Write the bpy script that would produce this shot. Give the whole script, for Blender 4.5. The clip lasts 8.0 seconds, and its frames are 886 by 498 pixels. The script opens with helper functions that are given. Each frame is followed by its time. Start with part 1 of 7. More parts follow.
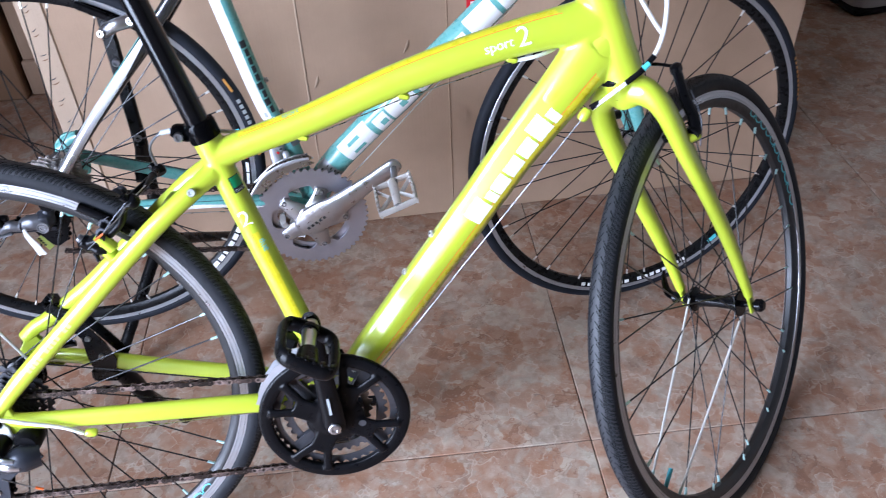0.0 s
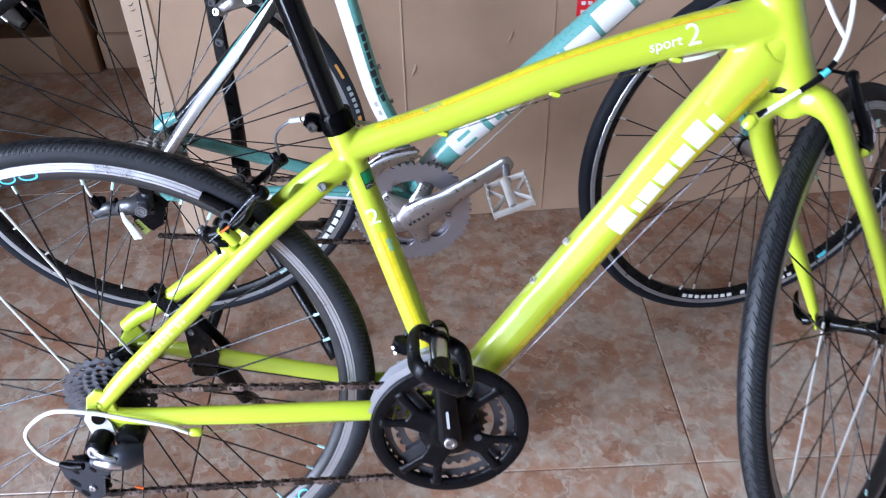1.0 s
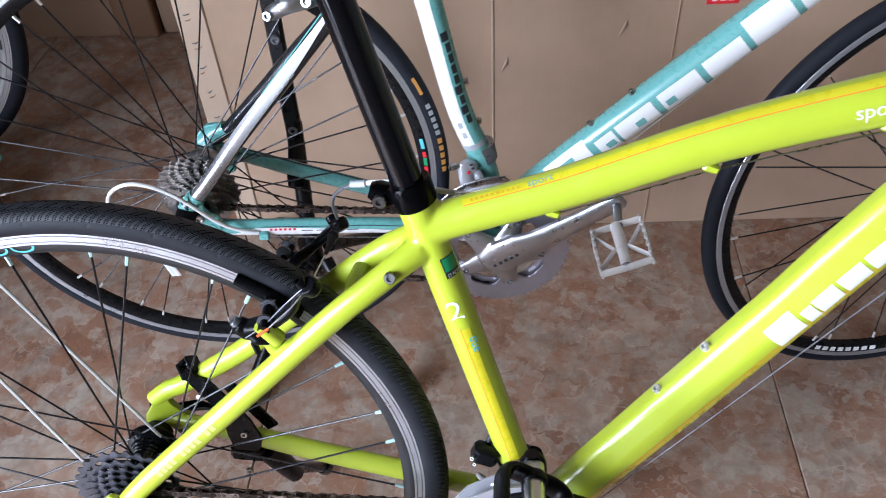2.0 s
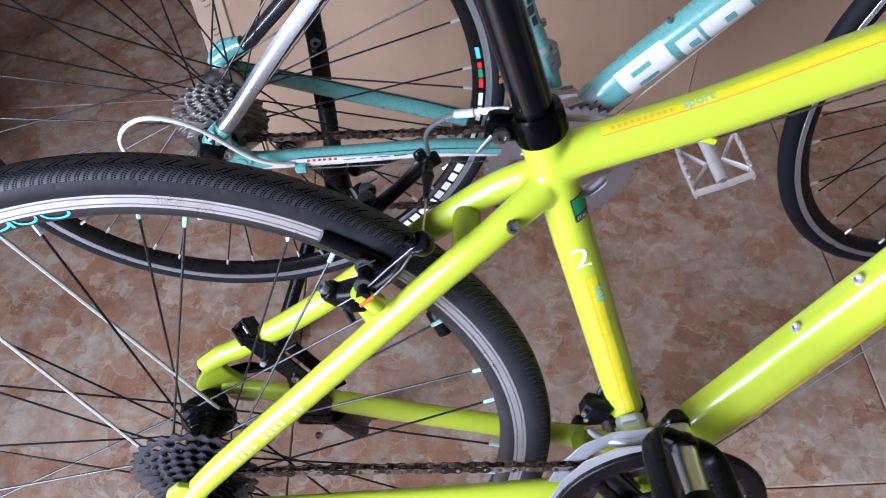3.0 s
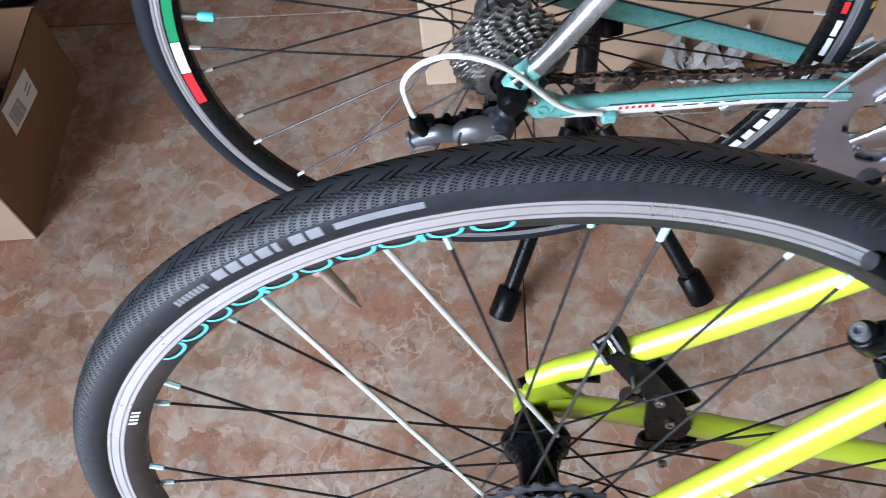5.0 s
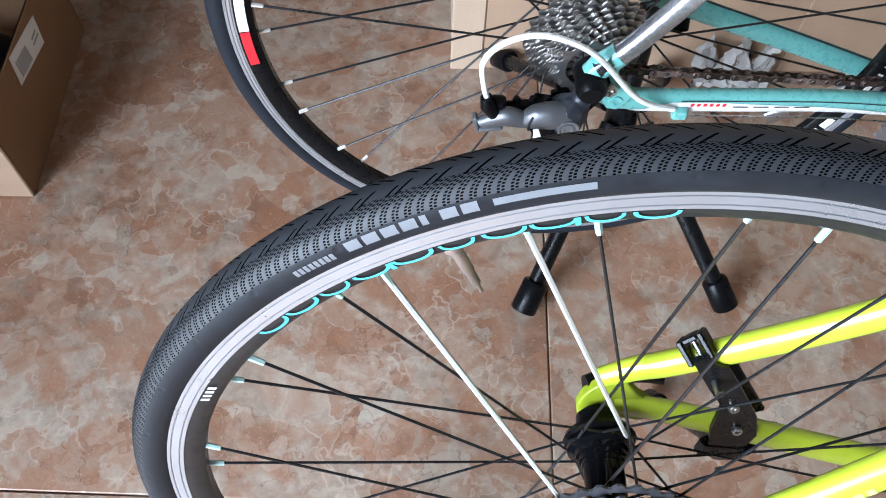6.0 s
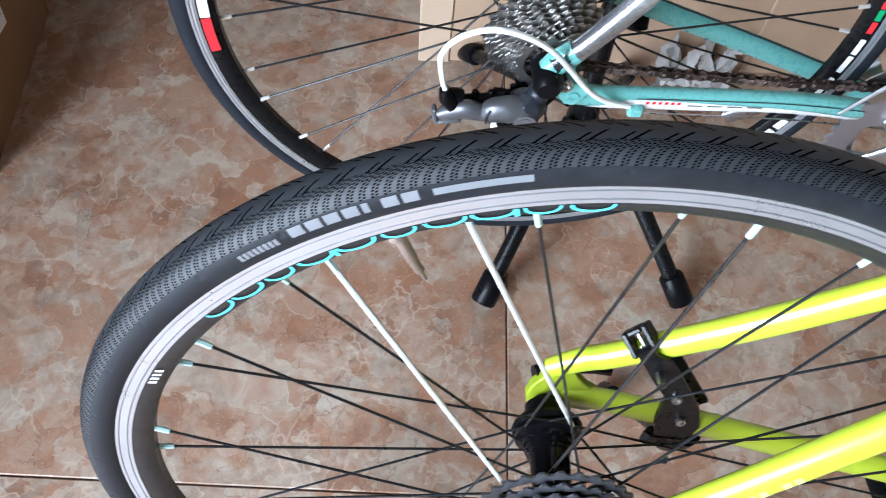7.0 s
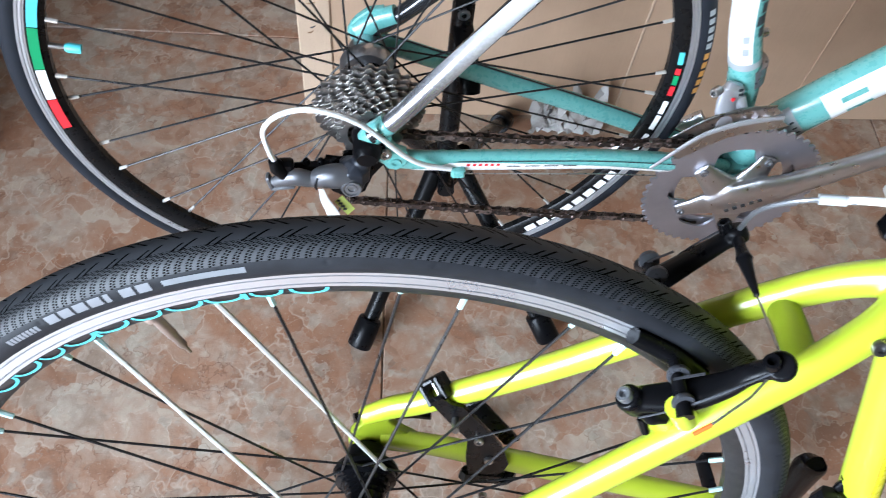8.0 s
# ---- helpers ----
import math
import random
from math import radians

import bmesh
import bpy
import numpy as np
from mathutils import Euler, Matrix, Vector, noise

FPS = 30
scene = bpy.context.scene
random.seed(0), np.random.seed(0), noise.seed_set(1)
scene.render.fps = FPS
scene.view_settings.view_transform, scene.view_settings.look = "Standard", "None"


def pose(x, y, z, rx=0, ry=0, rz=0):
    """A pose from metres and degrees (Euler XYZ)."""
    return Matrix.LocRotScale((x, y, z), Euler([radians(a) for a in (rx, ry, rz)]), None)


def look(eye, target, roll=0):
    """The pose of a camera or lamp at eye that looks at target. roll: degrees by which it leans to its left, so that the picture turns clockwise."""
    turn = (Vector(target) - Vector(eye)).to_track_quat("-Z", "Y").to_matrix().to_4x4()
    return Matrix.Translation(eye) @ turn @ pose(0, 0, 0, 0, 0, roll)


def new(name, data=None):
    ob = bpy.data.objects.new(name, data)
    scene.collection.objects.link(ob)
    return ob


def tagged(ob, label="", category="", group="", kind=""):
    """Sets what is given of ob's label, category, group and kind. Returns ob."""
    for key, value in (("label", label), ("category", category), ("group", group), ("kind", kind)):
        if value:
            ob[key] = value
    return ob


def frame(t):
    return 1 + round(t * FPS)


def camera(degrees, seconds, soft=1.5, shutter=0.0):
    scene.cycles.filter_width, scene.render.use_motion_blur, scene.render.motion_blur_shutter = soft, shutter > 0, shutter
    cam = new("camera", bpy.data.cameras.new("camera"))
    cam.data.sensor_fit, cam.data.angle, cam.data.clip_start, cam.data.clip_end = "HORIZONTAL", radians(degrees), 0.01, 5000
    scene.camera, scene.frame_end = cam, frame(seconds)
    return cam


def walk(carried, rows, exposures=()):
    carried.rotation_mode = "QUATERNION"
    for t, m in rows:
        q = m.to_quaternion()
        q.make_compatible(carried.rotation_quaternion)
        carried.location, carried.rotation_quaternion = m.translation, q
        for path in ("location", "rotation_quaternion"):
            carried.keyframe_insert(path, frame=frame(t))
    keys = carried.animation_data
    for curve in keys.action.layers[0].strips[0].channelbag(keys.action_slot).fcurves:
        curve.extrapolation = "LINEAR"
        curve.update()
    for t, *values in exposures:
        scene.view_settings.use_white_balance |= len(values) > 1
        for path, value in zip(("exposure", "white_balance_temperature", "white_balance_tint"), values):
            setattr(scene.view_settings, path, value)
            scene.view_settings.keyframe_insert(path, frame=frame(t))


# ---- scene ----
cam = camera(57.05, 8.0, soft=1.0, shutter=0.3)
PATH = [
    (0, (0.5423, -0.7849, 1.1725), (0.5958, -0.0175, 0.5335), -2.73),
    (0.5, (0.4559, -0.7775, 1.1623), (0.5018, -0.0134, 0.5189), -1.40),
    (1, (0.4157, -0.7086, 1.1485), (0.4350, 0.0522, 0.4998), -1.45),
    (1.2, (0.4101, -0.6414, 1.1443), (0.4114, 0.1161, 0.4915), -1.94),
    (2.3, (0.3681, -0.3873, 1.1006), (0.2931, 0.2894, 0.3682), -4.31),
    (2.5, (0.3359, -0.3633, 1.0878), (0.2710, 0.2931, 0.3361), -4.34),
    (3, (0.2599, -0.3295, 1.0623), (0.2422, 0.2841, 0.2729), -4.24),
    (3.5, (0.2278, -0.2586, 1.0287), (0.2035, 0.3107, 0.2069), -5.66),
    (4, (0.1916, -0.2075, 1.0113), (0.1292, 0.3219, 0.1652), -9.41),
    (4.5, (0.0796, -0.1756, 0.9989), (-0.0007, 0.3426, 0.1474), -10.68),
    (5, (-0.0301, -0.1575, 0.9632), (-0.0880, 0.3597, 0.1093), -7.23),
    (5.2, (-0.0652, -0.1548, 0.9530), (-0.1052, 0.3593, 0.0962), -4.77),
    (6.3, (-0.1330, -0.1469, 0.9339), (-0.1166, 0.3608, 0.0725), 4.29),
    (6.5, (-0.1336, -0.1453, 0.9303), (-0.1098, 0.3599, 0.0677), 5.13),
    (7, (-0.1132, -0.1549, 0.9457), (-0.0758, 0.3475, 0.0819), 7.07),
    (7.5, (-0.0397, -0.1452, 0.9921), (0.0083, 0.3608, 0.1309), 7.36),
    (8, (0.0128, -0.1591, 1.0223), (0.0829, 0.3687, 0.1758), 8.02),
]
EXPOSURES = [(0, 0.39, 5520, 21), (1, 0.20, 5560, 20), (2.5, 0.05, 5850, 20), (3, 0.13, 5700, 22), (4.5, 0.28, 5830, 18), (6.5, 0.57, 5720, 12), (8, 0.56, 5790, 12)]
walk(cam, [(t, look(eye, target, roll)) for t, eye, target, roll in PATH], EXPOSURES)

# ---- world and light ----
world = bpy.data.worlds.new("sky")
world.use_nodes = True
scene.world = world
wn = world.node_tree
sky = wn.nodes.new("ShaderNodeTexSky")
sky.sky_type, sky.sun_disc = "NISHITA", False
sky.sun_elevation, sky.sun_rotation = radians(48), radians(259)
wn.links.new(sky.outputs[0], wn.nodes["Background"].inputs[0])
wn.nodes["Background"].inputs[1].default_value = 0.10

sun = new("sun", bpy.data.lights.new("sun", "SUN"))
sun.data.energy, sun.data.angle, sun.data.color = 4.5, radians(3), (1.0, 0.96, 0.9)
sun.matrix_world = look((-10, -2.0, 11.5), (0, 0, 0))


def window_light(name, eye, target, sx, sy, watts, colour):
    """Daylight that comes in through an opening."""
    ob = new(name, bpy.data.lights.new(name, "AREA"))
    ob.data.shape, ob.data.size, ob.data.size_y = "RECTANGLE", sx, sy
    ob.data.energy, ob.data.color = watts, colour
    ob.data.spread = radians(88)
    ob.matrix_world = look(eye, target)
    return ob


window_light("daylight_door", (-1.66, -1.62, 1.08), (0.30, -0.30, 0.45), 1.5, 2.05, 70, (0.845, 0.94, 1.0))

# ---- materials ----
MATS = {}


class Nodes:
    """Short-hand for building a node tree."""

    def __init__(self, name):
        self.mat = bpy.data.materials.new(name)
        self.mat.use_nodes = True
        self.t = self.mat.node_tree
        self.bsdf = self.t.nodes["Principled BSDF"]

    def add(self, kind, **props):
        n = self.t.nodes.new(kind)
        for k, v in props.items():
            if k == "op":
                n.operation = v
            elif k == "mode":
                n.blend_type = v
            elif k == "data":
                n.data_type = v
            elif k == "feature":
                n.feature = v
        return n

    def link(self, a, b):
        self.t.links.new(a, b)

    def coords(self, which="Object"):
        return self.add("ShaderNodeTexCoord").outputs[which]

    def noise(self, scale, detail=4.0, rough=0.55, vec=None, distort=0.0):
        n = self.add("ShaderNodeTexNoise")
        n.inputs["Scale"].default_value = scale
        n.inputs["Detail"].default_value = detail
        n.inputs["Roughness"].default_value = rough
        n.inputs["Distortion"].default_value = distort
        self.link(vec if vec is not None else self.coords(), n.inputs["Vector"])
        return n.outputs["Fac"]

    def ramp(self, fac, *stops):
        r = self.add("ShaderNodeValToRGB")
        el = r.color_ramp.elements
        while len(el) < len(stops):
            el.new(0.5)
        for e, (p, c) in zip(el, stops):
            e.position = p
            e.color = (*c, 1.0) if not isinstance(c, float) else (c, c, c, 1.0)
        self.link(fac, r.inputs[0])
        return r.outputs[0]

    def math(self, op, a, b=None, c=None):
        n = self.add("ShaderNodeMath", op=op)
        for k, v in enumerate((a, b, c)):
            if v is None:
                continue
            if isinstance(v, (int, float)):
                n.inputs[k].default_value = v
            else:
                self.link(v, n.inputs[k])
        return n.outputs[0]

    def mix(self, fac, a, b, mode="MIX"):
        n = self.add("ShaderNodeMix", data="RGBA")
        n.blend_type = mode
        for s, v in ((n.inputs[0], fac), (n.inputs[6], a), (n.inputs[7], b)):
            if isinstance(v, (int, float)):
                s.default_value = v
            elif isinstance(v, tuple):
                s.default_value = (*v, 1.0)
            else:
                self.link(v, s)
        return n.outputs[2]

    def bump(self, height, strength=0.3, distance=0.001, normal=None):
        n = self.add("ShaderNodeBump")
        n.inputs["Strength"].default_value = strength
        n.inputs["Distance"].default_value = distance
        self.link(height, n.inputs["Height"])
        if normal is not None:
            self.link(normal, n.inputs["Normal"])
        return n.outputs[0]

    def put(self, colour=None, rough=None, metal=0.0, normal=None, coat=0.0, spec=None):
        b = self.bsdf
        for s, v in ((b.inputs["Base Color"], colour), (b.inputs["Roughness"], rough)):
            if v is None:
                continue
            if isinstance(v, (int, float)):
                s.default_value = v
            elif isinstance(v, tuple):
                s.default_value = (*v, 1.0)
            else:
                self.link(v, s)
        b.inputs["Metallic"].default_value = metal
        b.inputs["Coat Weight"].default_value = coat
        b.inputs["Coat Roughness"].default_value = 0.10
        if spec is not None:
            b.inputs["Specular IOR Level"].default_value = spec
        if normal is not None:
            self.link(normal, b.inputs["Normal"])
        return self.mat


def plain(name, colour, rough=0.5, metal=0.0, coat=0.0, vary=0.12, grain=90.0, bump=0.05, dist=0.0006, dirt=None, spec=None):
    """A coloured surface with cloudy variation, fine grain and a little relief."""
    if name in MATS:
        return MATS[name]
    n = Nodes(name)
    big = n.noise(14.0, 5.0, 0.6)
    fine = n.noise(grain, 3.0, 0.6)
    lo = tuple(c * (1 - vary) for c in colour)
    hi = tuple(min(1.0, c * (1 + vary)) for c in colour)
    col = n.ramp(big, (0.3, lo), (0.7, hi))
    if dirt:
        spots = n.ramp(n.noise(38.0, 8.0, 0.75), (0.55, 0.0), (0.72, 1.0))
        col = n.mix(n.math("MULTIPLY", spots, dirt[1]), col, dirt[0])
    r = n.ramp(fine, (0.3, max(0.02, rough - 0.08)), (0.7, min(1.0, rough + 0.08)))
    MATS[name] = n.put(col, r, metal, n.bump(fine, bump, dist), coat, spec)
    return MATS[name]


LIME = plain("lime_paint", (0.44, 0.535, 0.026), 0.38, coat=0.9, vary=0.04, bump=0.006, grain=60)
LIME.node_tree.nodes["Principled BSDF"].inputs["Coat Roughness"].default_value = 0.13
CELESTE = plain("celeste_paint", (0.145, 0.405, 0.375), 0.30, coat=0.6, vary=0.05, bump=0.012, grain=160)
CELESTE_DECAL = plain("celeste_decal", (0.10, 0.52, 0.58), 0.4, vary=0.05)
WHITE_PAINT = plain("white_paint", (0.80, 0.80, 0.79), 0.28, coat=0.4, vary=0.03, bump=0.01)
WHITE_DECAL = plain("white_decal", (0.84, 0.84, 0.82), 0.35, vary=0.03)
WHITE_PLASTIC = plain("white_cable_housing", (0.78, 0.78, 0.76), 0.35, vary=0.05)
BLACK_GLOSS = plain("black_anodised", (0.0035, 0.0035, 0.0042), 0.13, coat=0.04, vary=0.2, bump=0.02, spec=0.14)
POST_BLACK = plain("polished_black_post", (0.003, 0.003, 0.0036), 0.10, coat=0.12, vary=0.2, bump=0.01, spec=0.3)
BLACK_PLASTIC = plain("black_plastic", (0.0036, 0.0036, 0.0044), 0.32, vary=0.3, bump=0.10, dirt=((0.016, 0.014, 0.013), 0.25), spec=0.12)
BLACK_STEEL = plain("black_painted_steel", (0.0045, 0.0045, 0.005), 0.30, vary=0.2, bump=0.08, spec=0.2)
BLACK_SPOKE = plain("black_spoke", (0.008, 0.008, 0.009), 0.32, vary=0.2, spec=0.35)
WHITE_SPOKE = plain("white_spoke", (0.56, 0.545, 0.51), 0.35, vary=0.08)
STEEL = plain("bright_steel", (0.42, 0.415, 0.41), 0.30, metal=1.0, vary=0.12, bump=0.05)
ALLOY = plain("polished_alloy", (0.52, 0.52, 0.54), 0.34, metal=1.0, vary=0.12, bump=0.06, dirt=((0.22, 0.20, 0.19), 0.3))
RING_ALLOY = plain("satin_ring_alloy", (0.40, 0.39, 0.43), 0.38, metal=0.85, vary=0.10, bump=0.08)
BRAKE_TRACK = plain("machined_brake_track", (0.50, 0.51, 0.535), 0.34, metal=0.75, vary=0.03, grain=40, bump=0.0)
RIM_GREY = plain("dark_grey_rim", (0.017, 0.017, 0.0185), 0.40, metal=0.1, vary=0.2, bump=0.1)
RIM_BLACK = plain("black_rim", (0.006, 0.006, 0.0065), 0.30, vary=0.2, bump=0.03, spec=0.16)
DARK_ALLOY = plain("dark_derailleur_alloy", (0.085, 0.088, 0.10), 0.34, metal=0.5, vary=0.2, bump=0.08)
CAGE_DARK = plain("dark_cage_alloy", (0.026, 0.029, 0.038), 0.36, metal=0.35, vary=0.25, bump=0.10)
SATIN_SILVER = plain("satin_silver_alloy", (0.47, 0.47, 0.50), 0.40, metal=0.6, vary=0.10, bump=0.05)
GREY_ALLOY = plain("grey_derailleur_alloy", (0.22, 0.225, 0.24), 0.34, metal=0.7, vary=0.15, bump=0.08)
SPROCKET_DARK = plain("dark_sprocket_steel", (0.105, 0.105, 0.118), 0.40, metal=0.8, vary=0.3, bump=0.1, dirt=((0.03, 0.027, 0.025), 0.6))
SPROCKET_BRIGHT = plain("nickel_sprocket_steel", (0.38, 0.365, 0.35), 0.36, metal=0.95, vary=0.25, bump=0.1, dirt=((0.06, 0.05, 0.045), 0.6))
ORANGE = plain("orange_cap", (0.75, 0.14, 0.02), 0.4, vary=0.1)
ORANGE_LINE = plain("orange_pinstripe", (0.80, 0.22, 0.03), 0.35, vary=0.05)
GREEN = plain("flag_green", (0.01, 0.27, 0.10), 0.4, vary=0.05)
RED = plain("flag_red", (0.72, 0.02, 0.03), 0.4, vary=0.05)
PANEL_PRINT = plain("tyre_panel_print", (0.14, 0.15, 0.16), 0.6, vary=0.25, grain=300)
TYRE_PRINT = plain("worn_tyre_print", (0.15, 0.154, 0.165), 0.6, vary=0.25, grain=300)
FAINT_PRINT = plain("faint_pale_print", (0.58, 0.66, 0.17), 0.35, vary=0.05)
GREY_PRINT = plain("grey_print", (0.35, 0.37, 0.38), 0.5, vary=0.1)
BLACK_PRINT = plain("black_print", (0.02, 0.025, 0.03), 0.4, vary=0.1)
MUTED_ORANGE = plain("worn_gold_print", (0.58, 0.36, 0.02), 0.4, vary=0.2, grain=400)
MUTED_TEAL = plain("small_teal_print", (0.16, 0.38, 0.30), 0.4, vary=0.1)
ORANGE_PRINT = plain("orange_print", (0.60, 0.28, 0.06), 0.5, vary=0.1)
PEDAL_WHITE = plain("worn_silver_pedal", (0.66, 0.64, 0.62), 0.38, metal=0.35, vary=0.12, bump=0.15, dirt=((0.14, 0.11, 0.09), 0.7))
NIPPLE = plain("celeste_nipple", (0.45, 0.66, 0.64), 0.35, metal=0.3, vary=0.1)
NIPPLE_SILVER = plain("silver_nipple", (0.70, 0.68, 0.64), 0.3, metal=0.6, vary=0.1)
TUB_GREY = plain("grey_plastic_tub", (0.30, 0.30, 0.29), 0.5, vary=0.08, bump=0.1)
FILM = plain("crumpled_plastic_film", (0.42, 0.40, 0.38), 0.25, vary=0.2, bump=0.3)
WALL = plain("wall_paint", (0.42, 0.395, 0.36), 0.75, vary=0.06, grain=60, bump=0.2, dist=0.001)
CEILING = plain("ceiling_paint", (0.66, 0.65, 0.63), 0.8, vary=0.04, grain=60, bump=0.2, dist=0.001)
GROUT = plain("tile_grout", (0.12, 0.08, 0.06), 0.85, vary=0.2, grain=200, bump=0.4)


def carbon_material():
    n = Nodes("carbon_weave")
    v = n.add("ShaderNodeTexChecker")
    v.inputs["Scale"].default_value = 700.0
    v.inputs["Color1"].default_value = (0.06, 0.06, 0.065, 1)
    v.inputs["Color2"].default_value = (0.02, 0.02, 0.022, 1)
    n.link(n.coords(), v.inputs["Vector"])
    return n.put(v.outputs[0], 0.22, 0.5, coat=0.6)


def rubber_material(name, tint, tread):
    """Tyre rubber; with tread, small pips stand on the shoulders and the gaps hold painted shade. The map holds metres
    round and across the tyre.
    """
    n = Nodes(name)
    uv = n.add("ShaderNodeUVMap")
    uv.uv_map = "tread"
    sep = n.add("ShaderNodeSeparateXYZ")
    n.link(uv.outputs[0], sep.inputs[0])
    s, v = sep.outputs[0], sep.outputs[1]
    dust = n.noise(60.0, 6.0, 0.7)
    col = n.ramp(dust, (0.3, tuple(c * 0.75 for c in tint)), (0.75, tuple(c * 1.5 for c in tint)))
    grain = n.noise(900.0, 2.0, 0.5)
    nrm = n.bump(grain, 0.15, 0.0003)
    if tread:
        av = n.math("ABSOLUTE", v)
        band = n.math("MULTIPLY", n.math("GREATER_THAN", av, 0.0062), n.math("LESS_THAN", av, 0.0190))
        cell = 2 * math.pi * 0.339 / 108
        pitch = cell / 3
        q = n.math("SUBTRACT", 1.0, n.math("DIVIDE", n.math("SUBTRACT", av, 0.0062), 0.0128))
        bow = n.math("MULTIPLY", n.math("SUBTRACT", 1.0, n.math("MULTIPLY", q, q)), 0.0125)
        side = n.math("ADD", s, n.math("MULTIPLY", n.math("GREATER_THAN", v, 0.0), cell * 0.5))
        u = n.math("MULTIPLY", n.math("FRACT", n.math("DIVIDE", n.math("SUBTRACT", side, bow), pitch)), 3.0)
        column = n.math("FLOOR", u)
        near = n.math("LESS_THAN", n.math("ABSOLUTE", n.math("SUBTRACT", n.math("FRACT", u), 0.5)), 0.34)
        rows = n.math("FRACT", n.math("ADD", n.math("DIVIDE", av, 0.00140), n.math("MULTIPLY", column, 0.5)))
        spot = n.math("MULTIPLY", near, n.math("LESS_THAN", rows, 0.60))
        open_rib = n.math("MAXIMUM", n.math("GREATER_THAN", column, 0.5), n.math("GREATER_THAN", q, 0.62))
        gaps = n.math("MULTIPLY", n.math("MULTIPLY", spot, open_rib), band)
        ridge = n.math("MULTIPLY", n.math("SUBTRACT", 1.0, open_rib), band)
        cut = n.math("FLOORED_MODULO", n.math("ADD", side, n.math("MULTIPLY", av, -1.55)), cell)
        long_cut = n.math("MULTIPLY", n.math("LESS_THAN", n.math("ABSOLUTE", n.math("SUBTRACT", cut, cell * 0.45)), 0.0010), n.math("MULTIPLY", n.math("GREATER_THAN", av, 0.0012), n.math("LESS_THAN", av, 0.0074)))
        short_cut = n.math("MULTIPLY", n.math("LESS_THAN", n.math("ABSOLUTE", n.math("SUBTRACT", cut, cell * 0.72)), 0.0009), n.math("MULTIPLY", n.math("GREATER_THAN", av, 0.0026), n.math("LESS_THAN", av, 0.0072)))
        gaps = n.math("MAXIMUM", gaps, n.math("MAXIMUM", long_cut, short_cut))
        crown = n.math("LESS_THAN", av, 0.0062)
        nrm = n.bump(n.math("SUBTRACT", n.math("MULTIPLY", ridge, 0.5), gaps), 1.0, 0.0012, nrm)
        col = n.mix(n.math("MULTIPLY", n.math("ADD", band, crown), 0.30), col, tuple(c * 2.2 for c in tint))
        # shade inside gaps and cuts is put into the colour, with less shine
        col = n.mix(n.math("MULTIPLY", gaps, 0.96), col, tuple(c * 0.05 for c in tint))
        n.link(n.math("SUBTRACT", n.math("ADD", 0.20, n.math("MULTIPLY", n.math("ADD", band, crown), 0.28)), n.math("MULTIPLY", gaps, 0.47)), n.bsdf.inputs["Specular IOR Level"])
    rough = n.ramp(dust, (0.3, 0.50), (0.7, 0.66)) if tread else n.ramp(dust, (0.3, 0.62), (0.7, 0.8))
    return n.put(col, rough, 0.0, nrm, spec=None if tread else 0.22)


def chain_material():
    """Oily steel; each plate and roller has its own tone."""
    n = Nodes("oily_chain_steel")
    geo = n.add("ShaderNodeNewGeometry")
    tone = n.ramp(geo.outputs["Random Per Island"], (0.0, (0.010, 0.008, 0.007)), (0.45, (0.05, 0.036, 0.032)), (0.6, (0.13, 0.092, 0.08)), (1.0, (0.30, 0.225, 0.20)))
    oil = n.ramp(n.noise(160.0, 5.0, 0.7), (0.42, 0.0), (0.62, 0.8))
    col = n.mix(oil, tone, (0.02, 0.014, 0.011))
    return n.put(col, 0.38, 0.6)


def stay_material():
    """Silver lacquer over carbon at the foot, fading to white paint higher up the stay."""
    n = Nodes("silver_to_white_stay")
    sep = n.add("ShaderNodeSeparateXYZ")
    n.link(n.coords(), sep.inputs[0])
    fade = n.ramp(sep.outputs[2], (0.39, 0.0), (0.50, 1.0))
    weave = n.ramp(n.noise(420.0, 2.0, 0.5), (0.3, (0.30, 0.30, 0.32)), (0.7, (0.50, 0.50, 0.53)))
    n.link(n.math("SUBTRACT", 0.85, n.math("MULTIPLY", fade, 0.85)), n.bsdf.inputs["Metallic"])
    col = n.mix(fade, weave, (0.78, 0.78, 0.79))
    m = n.put(col, 0.26, 0.85, coat=0.6)
    return m


CHAIN_BROWN = chain_material()
STAY_SILVER = stay_material()
CARBON = carbon_material()
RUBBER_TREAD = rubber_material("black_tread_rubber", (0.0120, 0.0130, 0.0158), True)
RUBBER_SLICK = rubber_material("dark_slick_rubber", (0.010, 0.0115, 0.016), False)


def cardboard_material(name, colour):
    n = Nodes(name)
    co = n.coords()
    m = n.add("ShaderNodeMapping")
    m.inputs["Scale"].default_value = (260.0, 260.0, 6.0)
    n.link(co, m.inputs["Vector"])
    flutes = n.noise(1.0, 3.0, 0.6, m.outputs[0])
    stain = n.noise(4.5, 6.0, 0.6)
    speck = n.noise(420.0, 2.0, 0.6)
    lo, hi = tuple(c * 0.86 for c in colour), tuple(c * 1.10 for c in colour)
    col = n.ramp(stain, (0.3, lo), (0.7, hi))
    col = n.mix(n.math("MULTIPLY", flutes, 0.22), col, tuple(c * 0.72 for c in colour))
    col = n.mix(n.ramp(speck, (0.62, 0.0), (0.72, 0.35)), col, tuple(c * 0.55 for c in colour))
    h = n.math("ADD", n.math("MULTIPLY", flutes, 0.5), n.noise(9.0, 4.0, 0.6))
    return n.put(col, 0.72, 0.0, n.bump(h, 0.35, 0.0015), spec=0.3)


